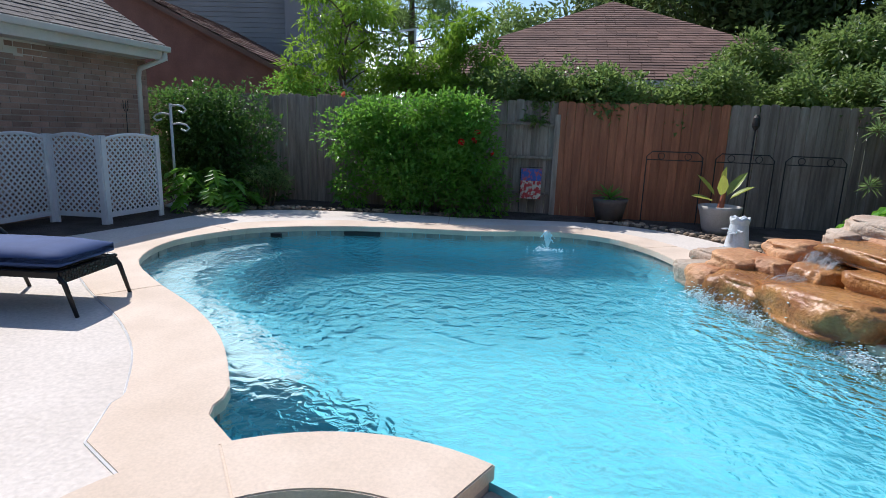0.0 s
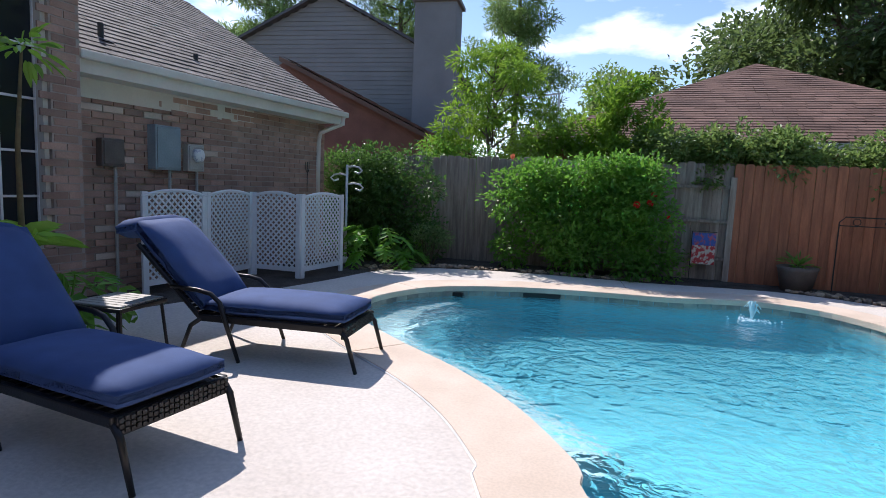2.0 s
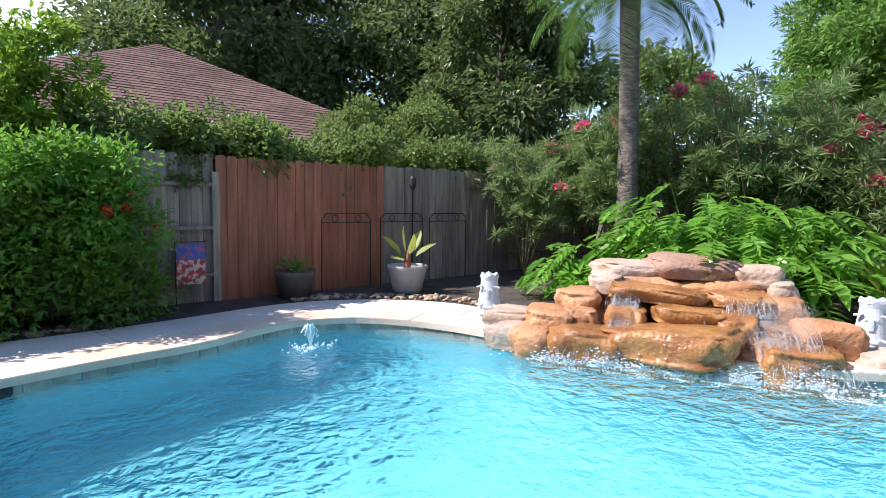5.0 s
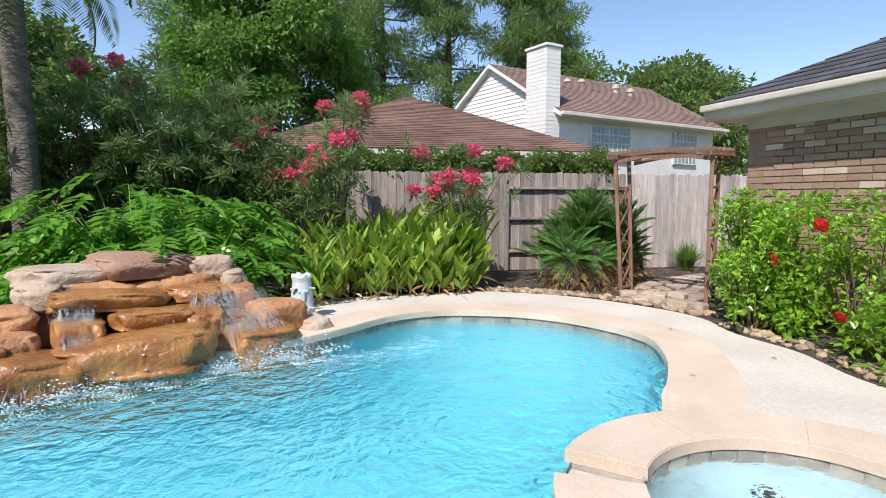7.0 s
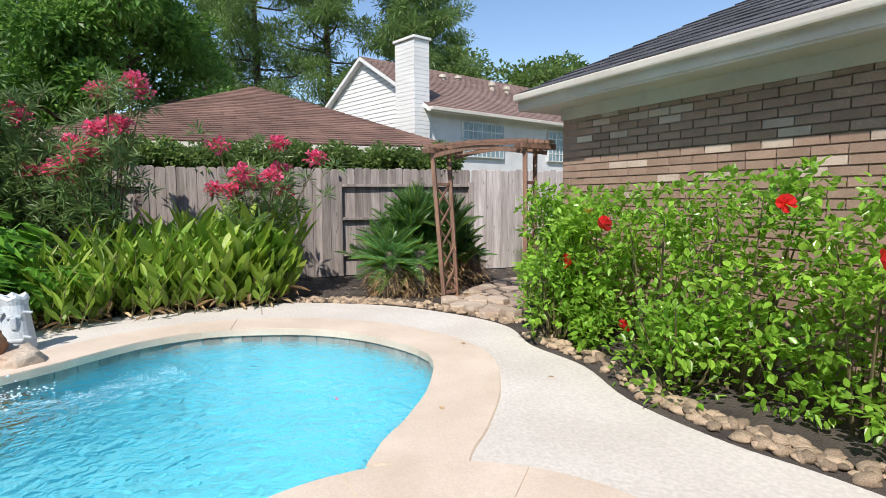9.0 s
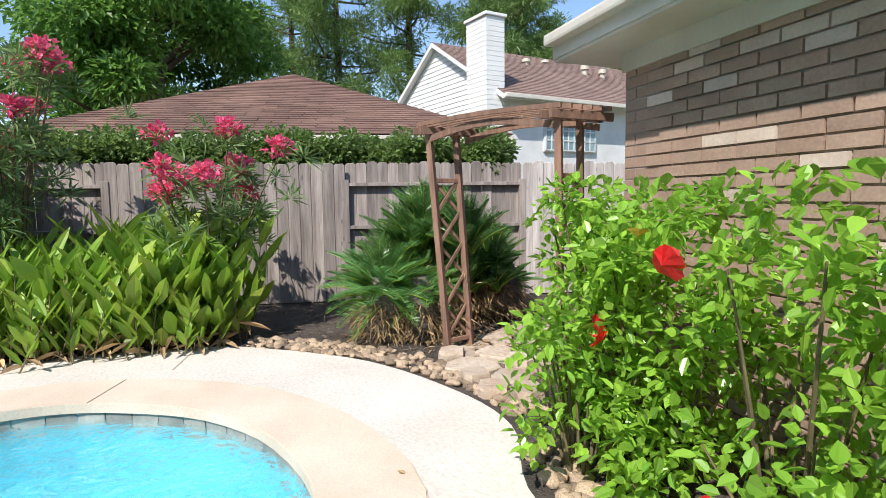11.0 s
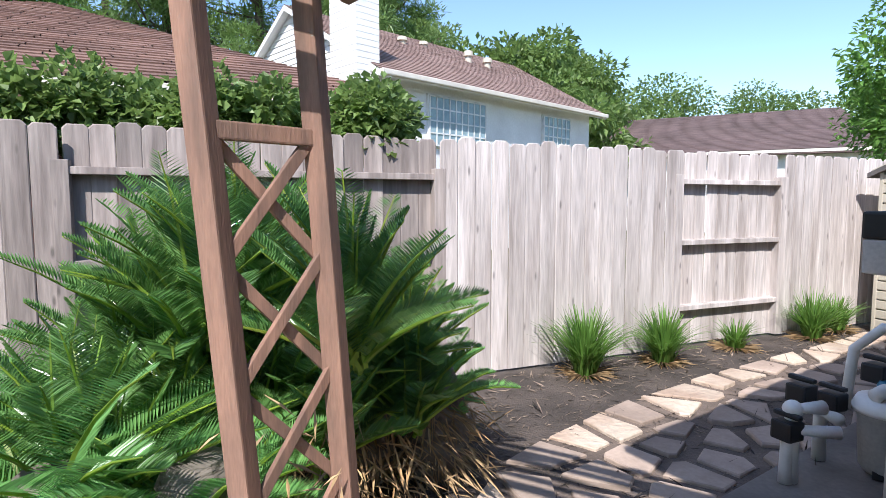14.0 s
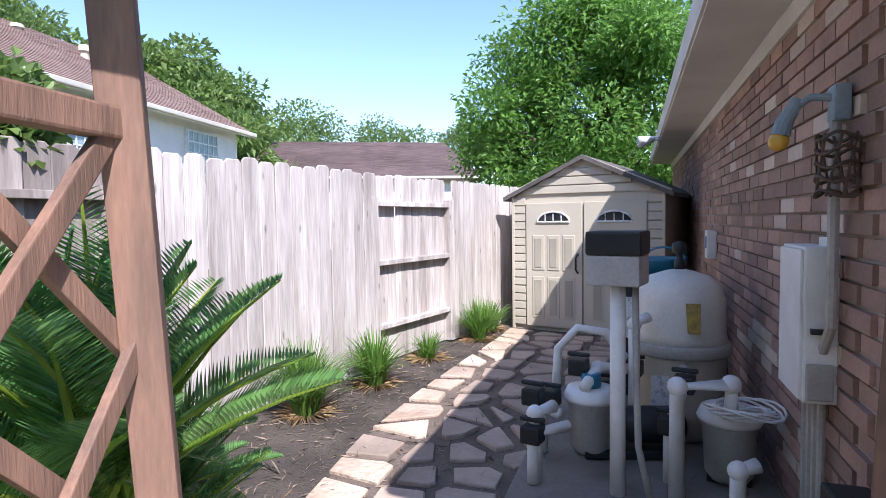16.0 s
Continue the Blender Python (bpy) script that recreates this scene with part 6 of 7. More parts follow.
# ---- the rock waterfall ----
WF, WU, WV = Vector((3.15, 4.5, 0)), Vector((0.473, -0.882, 0)), Vector((0.882, 0.473, 0))
fall = thing("rock_waterfall", pose(0, 0, 0), "orange sandstone boulder waterfall spilling into the pool", "waterfall")


def boulder(size, seed, rough=0.2):
    """A worn sandstone slab: flat-topped, with bedding layers and chipped flanks."""
    bm = bmesh.new()
    bmesh.ops.create_icosphere(bm, subdivisions=4, radius=1)
    o = Vector((seed * 3.7, seed * 1.3, seed * 7.1))
    for v in bm.verts:
        c = v.co.copy()
        p = Vector((math.copysign(abs(c.x) ** 0.6, c.x), math.copysign(abs(c.y) ** 0.6, c.y), math.copysign(abs(c.z) ** 0.5, c.z)))
        k = 1 + rough * noise.noise(c * 1.1 + o) + rough * 0.45 * noise.noise(c * 2.7 + o) + rough * 0.22 * noise.noise(c * 7 + o)
        side = 1 - abs(c.z)
        layer = (0.045 * math.sin(c.z * 11 + 2.5 * noise.noise(c * 1.2 + o)) + 0.02 * math.sin(c.z * 29 + seed)) * side
        v.co = Vector((p.x * size[0] / 2 * (k + layer), p.y * size[1] / 2 * (k + layer), p.z * size[2] / 2 * (1 + 0.5 * (k - 1))))
    return bm


# along the pool, back from it, height, then width, depth, thickness
low_rocks = [(-0.05, -0.06, 0.07, 1.08, 0.85, 0.36, "rock_wet"), (-0.8, -0.02, -0.01, 0.74, 0.75, 0.38, "rock_wet"), (0.92, 0.02, -0.04, 0.72, 0.7, 0.40, "rock_wet"), (-1.18, 0.12, 0.12, 0.5, 0.55, 0.38, "rock"),
             (-1.27, -0.1, 0.0, 0.42, 0.42, 0.36, "rock"), (-1.55, 0.32, 0.13, 0.68, 0.5, 0.2, "rock_pale"), (-1.55, -0.03, 0.0, 0.42, 0.42, 0.28, "rock_pale"), (0.56, -0.02, -0.08, 0.3, 0.42, 0.34, "rock_wet"),
             (1.56, 0.2, -0.01, 0.34, 0.4, 0.28, "rock_pale"), (0.0, 0.4, -0.25, 2.4, 0.6, 0.6, "rock_wet"), (0.0, -0.1, -0.3, 2.7, 0.42, 0.5, "rock_wet")]
mid_rocks = [(0.1, 0.36, 0.28, 0.66, 0.5, 0.2, "rock_wet"), (-0.46, 0.32, 0.2, 0.36, 0.5, 0.3, "rock_wet"), (0.5, 0.3, 0.14, 0.36, 0.55, 0.42, "rock_wet"), (1.2, 0.36, 0.15, 0.5, 0.5, 0.34, "rock"), (-0.9, 0.24, 0.17, 0.3, 0.4, 0.26, "rock"),
             (-0.95, 0.52, 0.3, 0.46, 0.5, 0.32, "rock"), (0.78, 0.42, 0.12, 0.4, 0.5, 0.3, "rock_wet"), (0.95, 0.68, 0.26, 0.4, 0.45, 0.42, "rock")]
top_rocks = [(-0.2, 0.62, 0.42, 0.96, 0.62, 0.2, "rock_wet"), (0.52, 0.66, 0.40, 0.66, 0.58, 0.18, "rock_wet"), (-0.44, 0.98, 0.62, 0.8, 0.5, 0.19, "rock_pale"), (0.17, 1.02, 0.66, 0.9, 0.55, 0.25, "rock_rose"), (0.76, 0.96, 0.61, 0.44, 0.45, 0.25, "rock_pale"),
             (0.94, 0.86, 0.45, 0.28, 0.4, 0.3, "rock_pale"), (-0.68, 0.82, 0.47, 0.38, 0.42, 0.24, "rock_pale"), (-0.3, 0.95, 0.28, 1.0, 0.6, 0.6, "rock"), (0.5, 0.95, 0.28, 1.0, 0.6, 0.6, "rock")]
rocks = low_rocks + mid_rocks + top_rocks
for k, (u, v, z, a, b, h, m) in enumerate(rocks):
    p = WF + WU * u + WV * v
    o = part("boulder", boulder((a, b, h), k + 1, 0.28), m, fall, smooth=True)
    o.matrix_basis = pose(p.x, p.y, z, (k * 29 % 9) - 4, (k * 53 % 9) - 4, -61.8 + (k * 37 % 20 - 10))


def stream(u0, u1, v0, v1, z0, z1, count, seed, drop=0.5):
    """Falling water: separate thin strands."""
    r = random.Random(seed)
    bm = bmesh.new()
    for k in range(count):
        t = r.random()
        t = round(t * 7) / 7 + r.gauss(0, 0.05)
        u, v, spread = u0 + (u1 - u0) * t, r.uniform(-0.05, 0.05), r.gauss(0, 0.03)
        za, zb = z0 + r.uniform(-0.1, 0.02), z1 - r.uniform(0, 0.04)
        pts = []
        for s in (0, 0.3, 0.65, 1):
            q = WF + WU * (u + spread * s + r.uniform(-0.01, 0.01)) + WV * (v0 + (v1 - v0) * s ** drop + v)
            pts.append((q.x, q.y, za + (zb - za) * s * s))
        if r.random() < 0.55:
            i = r.randrange(3)
            pts = [Vector(pts[i]).lerp(Vector(pts[i + 1]), f) for f in (0.1, 0.3, 0.5, 0.7)]
        tube(bm, pts, [0.001, r.uniform(0.001, 0.0032), r.uniform(0.001, 0.003), 0.001], 4)
    tagged(part("falling_water", bm, "fall", fall, "thin strands of falling water", True), kind="stuff")


stream(-0.5, 0.5, -0.46, -0.52, 0.0, -0.1, 170, 1)
stream(-1.12, -0.5, -0.38, -0.46, 0.03, -0.1, 120, 2)
stream(0.62, 1.25, -0.3, -0.46, 0.06, -0.1, 110, 3)
stream(-0.62, -0.36, 0.36, 0.18, 0.44, 0.2, 110, 4)
stream(-0.62, -0.4, 0.16, -0.3, 0.26, 0.06, 50, 7)
stream(0.42, 0.8, 0.42, 0.2, 0.46, 0.22, 110, 5)
stream(0.6, 1.05, 0.2, -0.28, 0.28, 0.06, 80, 8)
stream(0.15, 0.4, 0.25, 0.1, 0.30, 0.22, 30, 6)
rr = np.random.default_rng(9)


def flecks(p, size, flat=0.45):
    """Drops and bubbles: small eight-sided grains at the places p."""
    n = len(p)
    o = np.array([(1, 0, 0), (0, 1, 0), (-1, 0, 0), (0, -1, 0), (0, 0, flat), (0, 0, -flat)])
    v = (p[:, None, :] + o[None] * size[:, None, None]).reshape(-1, 3)
    t = np.array([(0, 1, 4), (1, 2, 4), (2, 3, 4), (3, 0, 4), (1, 0, 5), (2, 1, 5), (3, 2, 5), (0, 3, 5)])
    return arrays("foam", v.tolist(), (np.arange(n)[:, None, None] * 6 + t[None]).reshape(-1, 3).tolist(), "foam", True)


n = 9000
u = np.choose(rr.integers(0, 4, n), [rr.normal(-0.85, 0.24, n), rr.normal(-0.25, 0.22, n), rr.normal(0.35, 0.2, n), rr.normal(0.98, 0.26, n)])
w = rr.exponential(0.12, n) + 0.05 * rr.random(n)
clot = np.sin(u * 17 + 3 * np.sin(w * 19)) * np.sin(w * 23 + u * 5) + rr.normal(0, 0.35, n)
keep = (clot > 0.1) & (w < 0.7)
u, w, n = u[keep], w[keep], int(keep.sum())
q = np.array(WF)[None] + np.array(WU)[None] * u[:, None] - np.array(WV)[None] * (0.36 + w)[:, None]
q[:, 2] = -0.098 + np.where(w < 0.15, rr.exponential(0.03, n), 0)
tagged(part("foam", flecks(q, rr.uniform(0.0025, 0.008, n) * (1 + (w < 0.12))), None, fall, "white foam where the water lands"), kind="stuff")
n = 9000
t = rr.random(n)
u = np.where(rr.random(n) < 0.4, rr.uniform(-0.6, -0.38, n), rr.uniform(0.55, 1.1, n))
v = 0.4 - 0.75 * t + rr.normal(0, 0.05, n)
q = np.array(WF)[None] + np.array(WU)[None] * (u + rr.normal(0, 0.03, n))[:, None] + np.array(WV)[None] * v[:, None]
q[:, 2] = 0.43 - 0.44 * t + rr.normal(0, 0.035, n)
tagged(part("spray", flecks(q, rr.uniform(0.0012, 0.0034, n), 1.0), None, fall, "fine white spray over the wet stones"), kind="stuff")
# a trail of bubbles that drifts from the fall along the edge
n = 5000
t = rr.random(n) ** 1.4
u, w = 1.0 + 1.5 * t, 0.12 + 0.16 * np.sin(3.0 * t) + rr.normal(0, 0.05 + 0.07 * t, n)
keep = np.sin(u * 21 + 4 * np.sin(w * 15)) * np.sin(w * 31 + u * 6) + rr.normal(0, 0.4, n) > 0.15
u, w, n = u[keep], w[keep], int(keep.sum())
q = np.array(WF)[None] + np.array(WU)[None] * u[:, None] - np.array(WV)[None] * (0.42 + w)[:, None]
q[:, 2] = -0.099
tagged(part("bubbles", flecks(q, rr.uniform(0.002, 0.006, n), 0.3), None, fall, "trail of white bubbles on the water"), kind="stuff")
# fountain jet
ft = thing("fountain_jet", pose(0.84, 7.02, -0.1), "small white bubbling fountain jet at the pool edge", "fountain")
bm = bmesh.new()
for k in range(26):
    a, h = k * 2.4, rr.uniform(0.12, 0.24)
    q = rr.uniform(0.0, 0.05)
    tube(bm, [(0, 0, 0), (q * math.cos(a), q * math.sin(a), h), (1.9 * q * math.cos(a), 1.9 * q * math.sin(a), h * 0.7)], [0.004, 0.009, 0.006], 5)
tagged(part("spray", bm, "foam", ft), kind="stuff")
bm = bmesh.new()
for k in range(90):
    a, q = rr.uniform(0, 6.28), abs(rr.normal(0, 0.12))
    bmesh.ops.create_icosphere(bm, subdivisions=1, radius=rr.uniform(0.005, 0.014), matrix=Matrix.Translation((q * math.cos(a) * 1.4, q * math.sin(a), 0.0)))
tagged(part("splash", bm, "foam", ft), kind="stuff")

# ---- arbor ----
ab = thing("garden_arbor", pose(0, 0, 0), "weathered brown wooden arbor with lattice sides and slatted arched top", "arbor")
PA, PB, PC, PD = (5.433, -0.915), (5.562, -1.142), (4.555, -1.61), (4.724, -1.826)
TA, TB, TC, TD = (5.438, -0.771, 1.87), (5.517, -1.015, 1.88), (4.442, -1.531, 1.87), (4.656, -1.777, 1.88)
for f, t in ((PA, TA), (PB, TB), (PC, TC), (PD, TD)):
    part("post", bar(bmesh.new(), (*f, 0), t, 0.05, 0.05, up=(0.6, 0.8, 0), bevel=0.005), "arbor", ab)
for a, b, ta, tb_ in ((PA, PB, TA, TB), (PC, PD, TC, TD)):
    at = lambda f, t, z: Vector((*f, 0)).lerp(Vector(t), z / t[2])
    for z in (1.48, 0.1):
        part("side_rail", bar(bmesh.new(), at(a, ta, z), at(b, tb_, z), 0.03, 0.038, bevel=0.004), "arbor", ab)
    for k in range(5):
        z = 0.12 + 0.27 * k
        part("lattice_strip", bar(bmesh.new(), at(a, ta, z), at(b, tb_, z + 0.3), 0.014, 0.026, bevel=0.002), "arbor", ab)
        q = Vector((0.012, 0.012, 0))
        part("lattice_strip", bar(bmesh.new(), at(b, tb_, z) + q, at(a, ta, z + 0.3) + q, 0.014, 0.026, bevel=0.002), "arbor", ab)
span = (Vector(TC) - Vector(TA)).normalized()
dep = (Vector(TB) - Vector(TA))
dep.z = 0
dep.normalize()


def arched(a, b, rise, w, h, over=0.16):
    a, b = Vector(a), Vector(b)
    d = (b - a).normalized()
    a, b = a - d * over, b + d * over
    bm = bmesh.new()
    n = 10
    rings = []
    wide = Vector((-d.y, d.x, 0)).normalized() * w / 2
    for k in range(n + 1):
        p = a.lerp(b, k / n) + Vector((0, 0, rise * math.sin(math.pi * k / n)))
        rings.append([bm.verts.new(p + wide * i + Vector((0, 0, h / 2 * j))) for i, j in ((-1, -1), (1, -1), (1, 1), (-1, 1))])
    for p, q in zip(rings, rings[1:]):
        for i in range(4):
            bm.faces.new((p[i], p[(i + 1) % 4], q[(i + 1) % 4], q[i]))
    bm.faces.new(rings[0][::-1]), bm.faces.new(rings[-1])
    bmesh.ops.recalc_face_normals(bm, faces=bm.faces)
    return bm


for o in (-0.05, 0.04, 0.13, 0.22, 0.31, 0.39):
    part("top_slat", arched(Vector(TA) + dep * o + Vector((0, 0, 0.075)), Vector(TC) + dep * o + Vector((0, 0, 0.075)), 0.02, 0.022, 0.034, 0.07), "arbor", ab)
for o in (0.0, 0.36):
    part("arch_brace", arched(Vector(TA) + dep * o - Vector((0, 0, 0.05)), Vector(TC) + dep * o - Vector((0, 0, 0.05)), 0.08, 0.03, 0.05, 0.0), "arbor", ab)
for t in (TA, TC):
    for o in (-0.04, 0.04):
        q = Vector(t) + span * o + Vector((0, 0, 0.02))
        part("cross_beam", bar(bmesh.new(), q - dep * 0.11, q + dep * 0.44, 0.03, 0.06, bevel=0.004), "arbor", ab)
# dry vine stems caught in the lattice
lv = Leaves(300)
n = 90
t = lv.r.random(n)
pos = np.array((5.62, -1.05, 0.0)) + np.stack([lv.r.normal(0, 0.08, n), lv.r.normal(0, 0.08, n), 0.1 + t * 0.7], 1)
lv.add(pos, lv.r.normal(size=(n, 3)) + (0, 0, -0.6), lv.r.uniform(0.05, 0.16, n), 0.01)
part("dry_vine", lv.mesh("dry_vine", "leaf_dry"), None, ab, "dry straw vines tangled in the lattice")

# ---- garden shed ----
sh = thing("garden_shed", pose(6.9, -7.1, 0.0), "beige resin garden shed with double panel doors", "garden shed")
SW, SD, SE, SA = 1.8, 2.0, 1.66, 2.04
bm = bmesh.new()
prof = [(-SW / 2, 0), (SW / 2, 0), (SW / 2, SE), (0, SA), (-SW / 2, SE)]
f, b = [bm.verts.new((x, 0, z)) for x, z in prof], [bm.verts.new((x, -SD, z)) for x, z in prof]
bm.faces.new(f[::-1]), bm.faces.new(b)
for i in range(5):
    bm.faces.new((f[i], f[(i + 1) % 5], b[(i + 1) % 5], b[i]))
bmesh.ops.recalc_face_normals(bm, faces=bm.faces)
part("wall", bm, "beige", sh)
for s in (-1, 1):
    for k in range(16):
        part("siding_board", boxes(((s * 0.81, 0.014, 0.1 + k * 0.098), (0.17, 0.03, 0.084)), bevel=0.006), "beige", sh)
    part("corner_post", boxes(((s * 0.885, 0.01, SE / 2), (0.035, 0.05, SE)), bevel=0.006), "beige", sh)
    door = part("door", boxes(((s * 0.36, 0.02, 0.8), (0.70, 0.035, 1.50)), bevel=0.008), "beige", sh)
    for zz, hh in ((0.38, 0.5), (0.92, 0.42)):
        for k in range(3):
            part("door_panel", boxes(((s * 0.36 - 0.19 + k * 0.19, 0.038, zz + 0.03), (0.15, 0.014, hh)), bevel=0.006), "beige", door)
            # raised plate whose darker beige paints a groove's shade on the panel
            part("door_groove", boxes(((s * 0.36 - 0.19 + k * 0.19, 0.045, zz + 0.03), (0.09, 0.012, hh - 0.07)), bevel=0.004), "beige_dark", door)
    bm = bmesh.new()
    ring = [(0.2 * math.cos(t), 0.12 * math.sin(t)) for t in np.linspace(0, math.pi, 13)]
    vs = [bm.verts.new((s * 0.36 + x, 0.042, 1.32 + z)) for x, z in ring]
    bm.faces.new(vs)
    part("window", bm, "glass_dark", door, "small dark arched window")
    part("window_frame", tube(bmesh.new(), [(s * 0.36 + x, 0.045, 1.32 + z) for x, z in ring + [ring[0]]], 0.012, 6), "label_white", door)
    for x in (-0.1, 0, 0.1):
        part("window_bar", boxes(((s * 0.36 + x, 0.045, 1.37), (0.01, 0.01, 0.09))), "label_white", door)
    q = [(s * (SW / 2 + 0.09), 0.09, SE - 0.03), (s * (SW / 2 + 0.09), -SD - 0.09, SE - 0.03), (0, -SD - 0.09, SA + 0.05), (0, 0.09, SA + 0.05)]
    deck_sheet(sh, q, "shingle", "roof", 0.05)
    part("gable_trim", bar(bmesh.new(), (s * (SW / 2 + 0.06), 0.03, SE - 0.02), (0, 0.03, SA + 0.02), 0.05, 0.05), "beige", sh)
for k in range(3):
    w = 1.5 - k * 0.42
    part("gable_board", boxes(((0, 0.012, SE + 0.04 + k * 0.1), (w, 0.026, 0.088)), bevel=0.006), "beige", sh)
part("door_handle", tube(bmesh.new(), [(0.06, 0.04, 0.72), (0.07, 0.09, 0.76), (0.07, 0.09, 0.9), (0.06, 0.04, 0.94)], 0.012, 6), "black", sh, "black curved door handle")
# short fences that close the side yard behind the shed
cross = thing("fence", pose(0, 0, 0), "short grey wooden fence closing the side yard behind the shed", "fence", kind="structure")
fence_run(cross, (5.9, -9.7), (8.05, -9.7), (0, 1), 1.78, 0.0, [(0, 2.15, "fence", False)])

# ---- pool equipment ----
def elbow(bm, pts, r):
    tube(bm, pts, r, 12)
    for p in pts[1:-1]:
        bmesh.ops.create_uvsphere(bm, u_segments=12, v_segments=8, radius=r * 1.28, matrix=Matrix.Translation(p))


M["pad"] = mat("stained_pad", (0.24, 0.21, 0.185), (0.13, 0.11, 0.095), 0.9, 2.5, 40, 0.5, 0.006, grain=0.3)
pad = part("equipment_pad", boxes(((0, 0, 0.02), (1.25, 2.2, 0.05)), bevel=0.01), "pad", label="grey concrete equipment pad beside the wall")
pad.matrix_basis = pose(5.55, -3.95, 0, 0, 0, 12.5)
tagged(pad, category="equipment pad", kind="structure")
M["dome"] = mat("pale_dome", (0.72, 0.68, 0.60), (0.60, 0.56, 0.49), 0.45, 3, 50, 0.2, grain=0.12)
tk = thing("pool_filter", pose(5.42, -4.32, 0.045), "tall tan pool filter tank with pressure gauge and clamp band", "pool filter")
part("lower_body", lathe(bmesh.new(), [(0.2, 0), (0.25, 0.05), (0.265, 0.2), (0.265, 0.5), (0.28, 0.52)], sides=32), "tank", tk, smooth=True)
part("clamp_band", lathe(bmesh.new(), [(0.285, 0.50), (0.295, 0.515), (0.295, 0.56), (0.285, 0.575)], sides=32), "old_pvc", tk, smooth=True)
part("dome", lathe(bmesh.new(), [(0.275, 0.57), (0.262, 0.62), (0.258, 0.82), (0.235, 0.90), (0.17, 0.96), (0.08, 0.99), (0.03, 1.0)], sides=32), "dome", tk, smooth=True)
part("gauge", lathe(bmesh.new(), [(0.03, 0.99), (0.03, 1.05), (0.018, 1.06), (0.018, 1.09), (0.04, 1.1), (0.045, 1.15), (0.01, 1.17)], sides=14), "black", tk, "black pressure gauge on the dome", True)
part("rating_label", boxes(((0.12, 0.236, 0.3), (0.17, 0.012, 0.2))), "label_white", tk).matrix_basis = pose(0, 0, 0, 0, 0, 22)
part("warning_label", boxes(((-0.1, 0.24, 0.74), (0.1, 0.012, 0.17))), "label_yellow", tk).matrix_basis = pose(0, 0, 0, 0, 0, 0)


def pump(x, y, turn, label):
    th = thing("pool_pump", pose(x, y, 0.045, 0, 0, turn), label, "pool pump", "pumps on the pad")
    part("strainer", lathe(bmesh.new(), [(0.09, 0.02), (0.11, 0.05), (0.125, 0.28), (0.14, 0.3), (0.14, 0.34), (0.12, 0.36), (0.02, 0.37)], sides=24), "old_pvc", th, smooth=True)
    part("lid_ring", lathe(bmesh.new(), [(0.145, 0.31), (0.15, 0.33), (0.13, 0.375), (0.1, 0.38)], sides=24), "pvc", th, smooth=True)
    part("motor", tube(bmesh.new(), [(0, -0.14, 0.17), (0, -0.2, 0.17), (0, -0.46, 0.17), (0, -0.5, 0.17)], [0.06, 0.1, 0.1, 0.07], 20), "black", th, smooth=True)
    part("foot", boxes(((0, -0.2, 0.03), (0.2, 0.5, 0.05)), bevel=0.01), "black", th)
    return th


pump(5.78, -3.72, -62, "pool pump with grey strainer pot and black motor")
pump(5.09, -3.72, 8, "pool pump with grey strainer pot under coiled cable")
pp = thing("pool_piping", pose(0, 0, 0), "white plastic pipework with black valves on the pad", "piping")
for pts, r in ((((5.92, -3.25, 0.05), (5.92, -3.25, 0.39), (5.88, -3.4, 0.39)), 0.034), (((5.90, -3.55, 0.3), (6.02, -3.6, 0.3), (6.02, -3.6, 0.05)), 0.032), (((5.28, -3.4, 0.05), (5.28, -3.4, 0.58), (5.07, -3.55, 0.58), (5.07, -3.55, 0.42)), 0.036),
               (((5.78, -3.6, 0.45), (5.78, -3.85, 0.5), (5.6, -4.0, 0.48)), 0.032), (((5.6, -3.95, 0.1), (5.6, -3.95, 0.75), (5.55, -4.05, 0.78)), 0.032), (((5.02, -3.3, 0.05), (5.02, -3.3, 0.28), (4.95, -3.35, 0.3)), 0.034), (((5.92, -3.22, 0.05), (5.92, -3.22, 0.3), (5.8, -3.4, 0.3)), 0.03), (((5.34, -3.56, 0.05), (5.34, -3.56, 0.34), (5.3, -3.75, 0.5), (5.36, -4.1, 0.5)), 0.03)):
    bm = bmesh.new()
    elbow(bm, pts, r)
    part("pipe", bm, "pvc", pp, "white plastic pipe", True)
part("hose", tube(bmesh.new(), [(6.0, -3.75, 0.3), (6.0, -3.8, 0.6), (5.9, -3.85, 0.72), (5.75, -3.9, 0.7), (5.65, -3.95, 0.55)], 0.026, 10), "pvc", pp, "curved white hose", True)
for p in ((6.0, -3.42, 0.42), (5.98, -3.62, 0.36), (5.62, -4.02, 0.48), (5.72, -3.9, 0.38), (5.92, -3.22, 0.3), (5.86, -3.75, 0.52), (5.34, -3.56, 0.34), (5.3, -3.75, 0.5)):
    part("valve", boxes((p, (0.1, 0.1, 0.09)), ((p[0], p[1], p[2] + 0.07), (0.13, 0.035, 0.025)), bevel=0.012), "black", pp, "black three-way valve")
part("union", lathe(bmesh.new(), [(0.05, 0), (0.055, 0.02), (0.055, 0.06), (0.045, 0.08)], (5.78, -3.72, 0.42), 14), "blue_plastic", pp)
tm = thing("float_feeder", pose(5.53, -3.32, 0), "grey control box with black lid on a tall white pole", "control box")
part("pole", tube(bmesh.new(), [(0, 0, 0.03), (0, 0, 1.06)], 0.036, 14), "pvc", tm, smooth=True)
part("box", boxes(((0, 0, 1.12), (0.24, 0.2, 0.14)), bevel=0.012), "glazed", tm)
part("lid", boxes(((0, 0, 1.245), (0.25, 0.21, 0.11)), bevel=0.012), "black", tm, "black plastic lid")
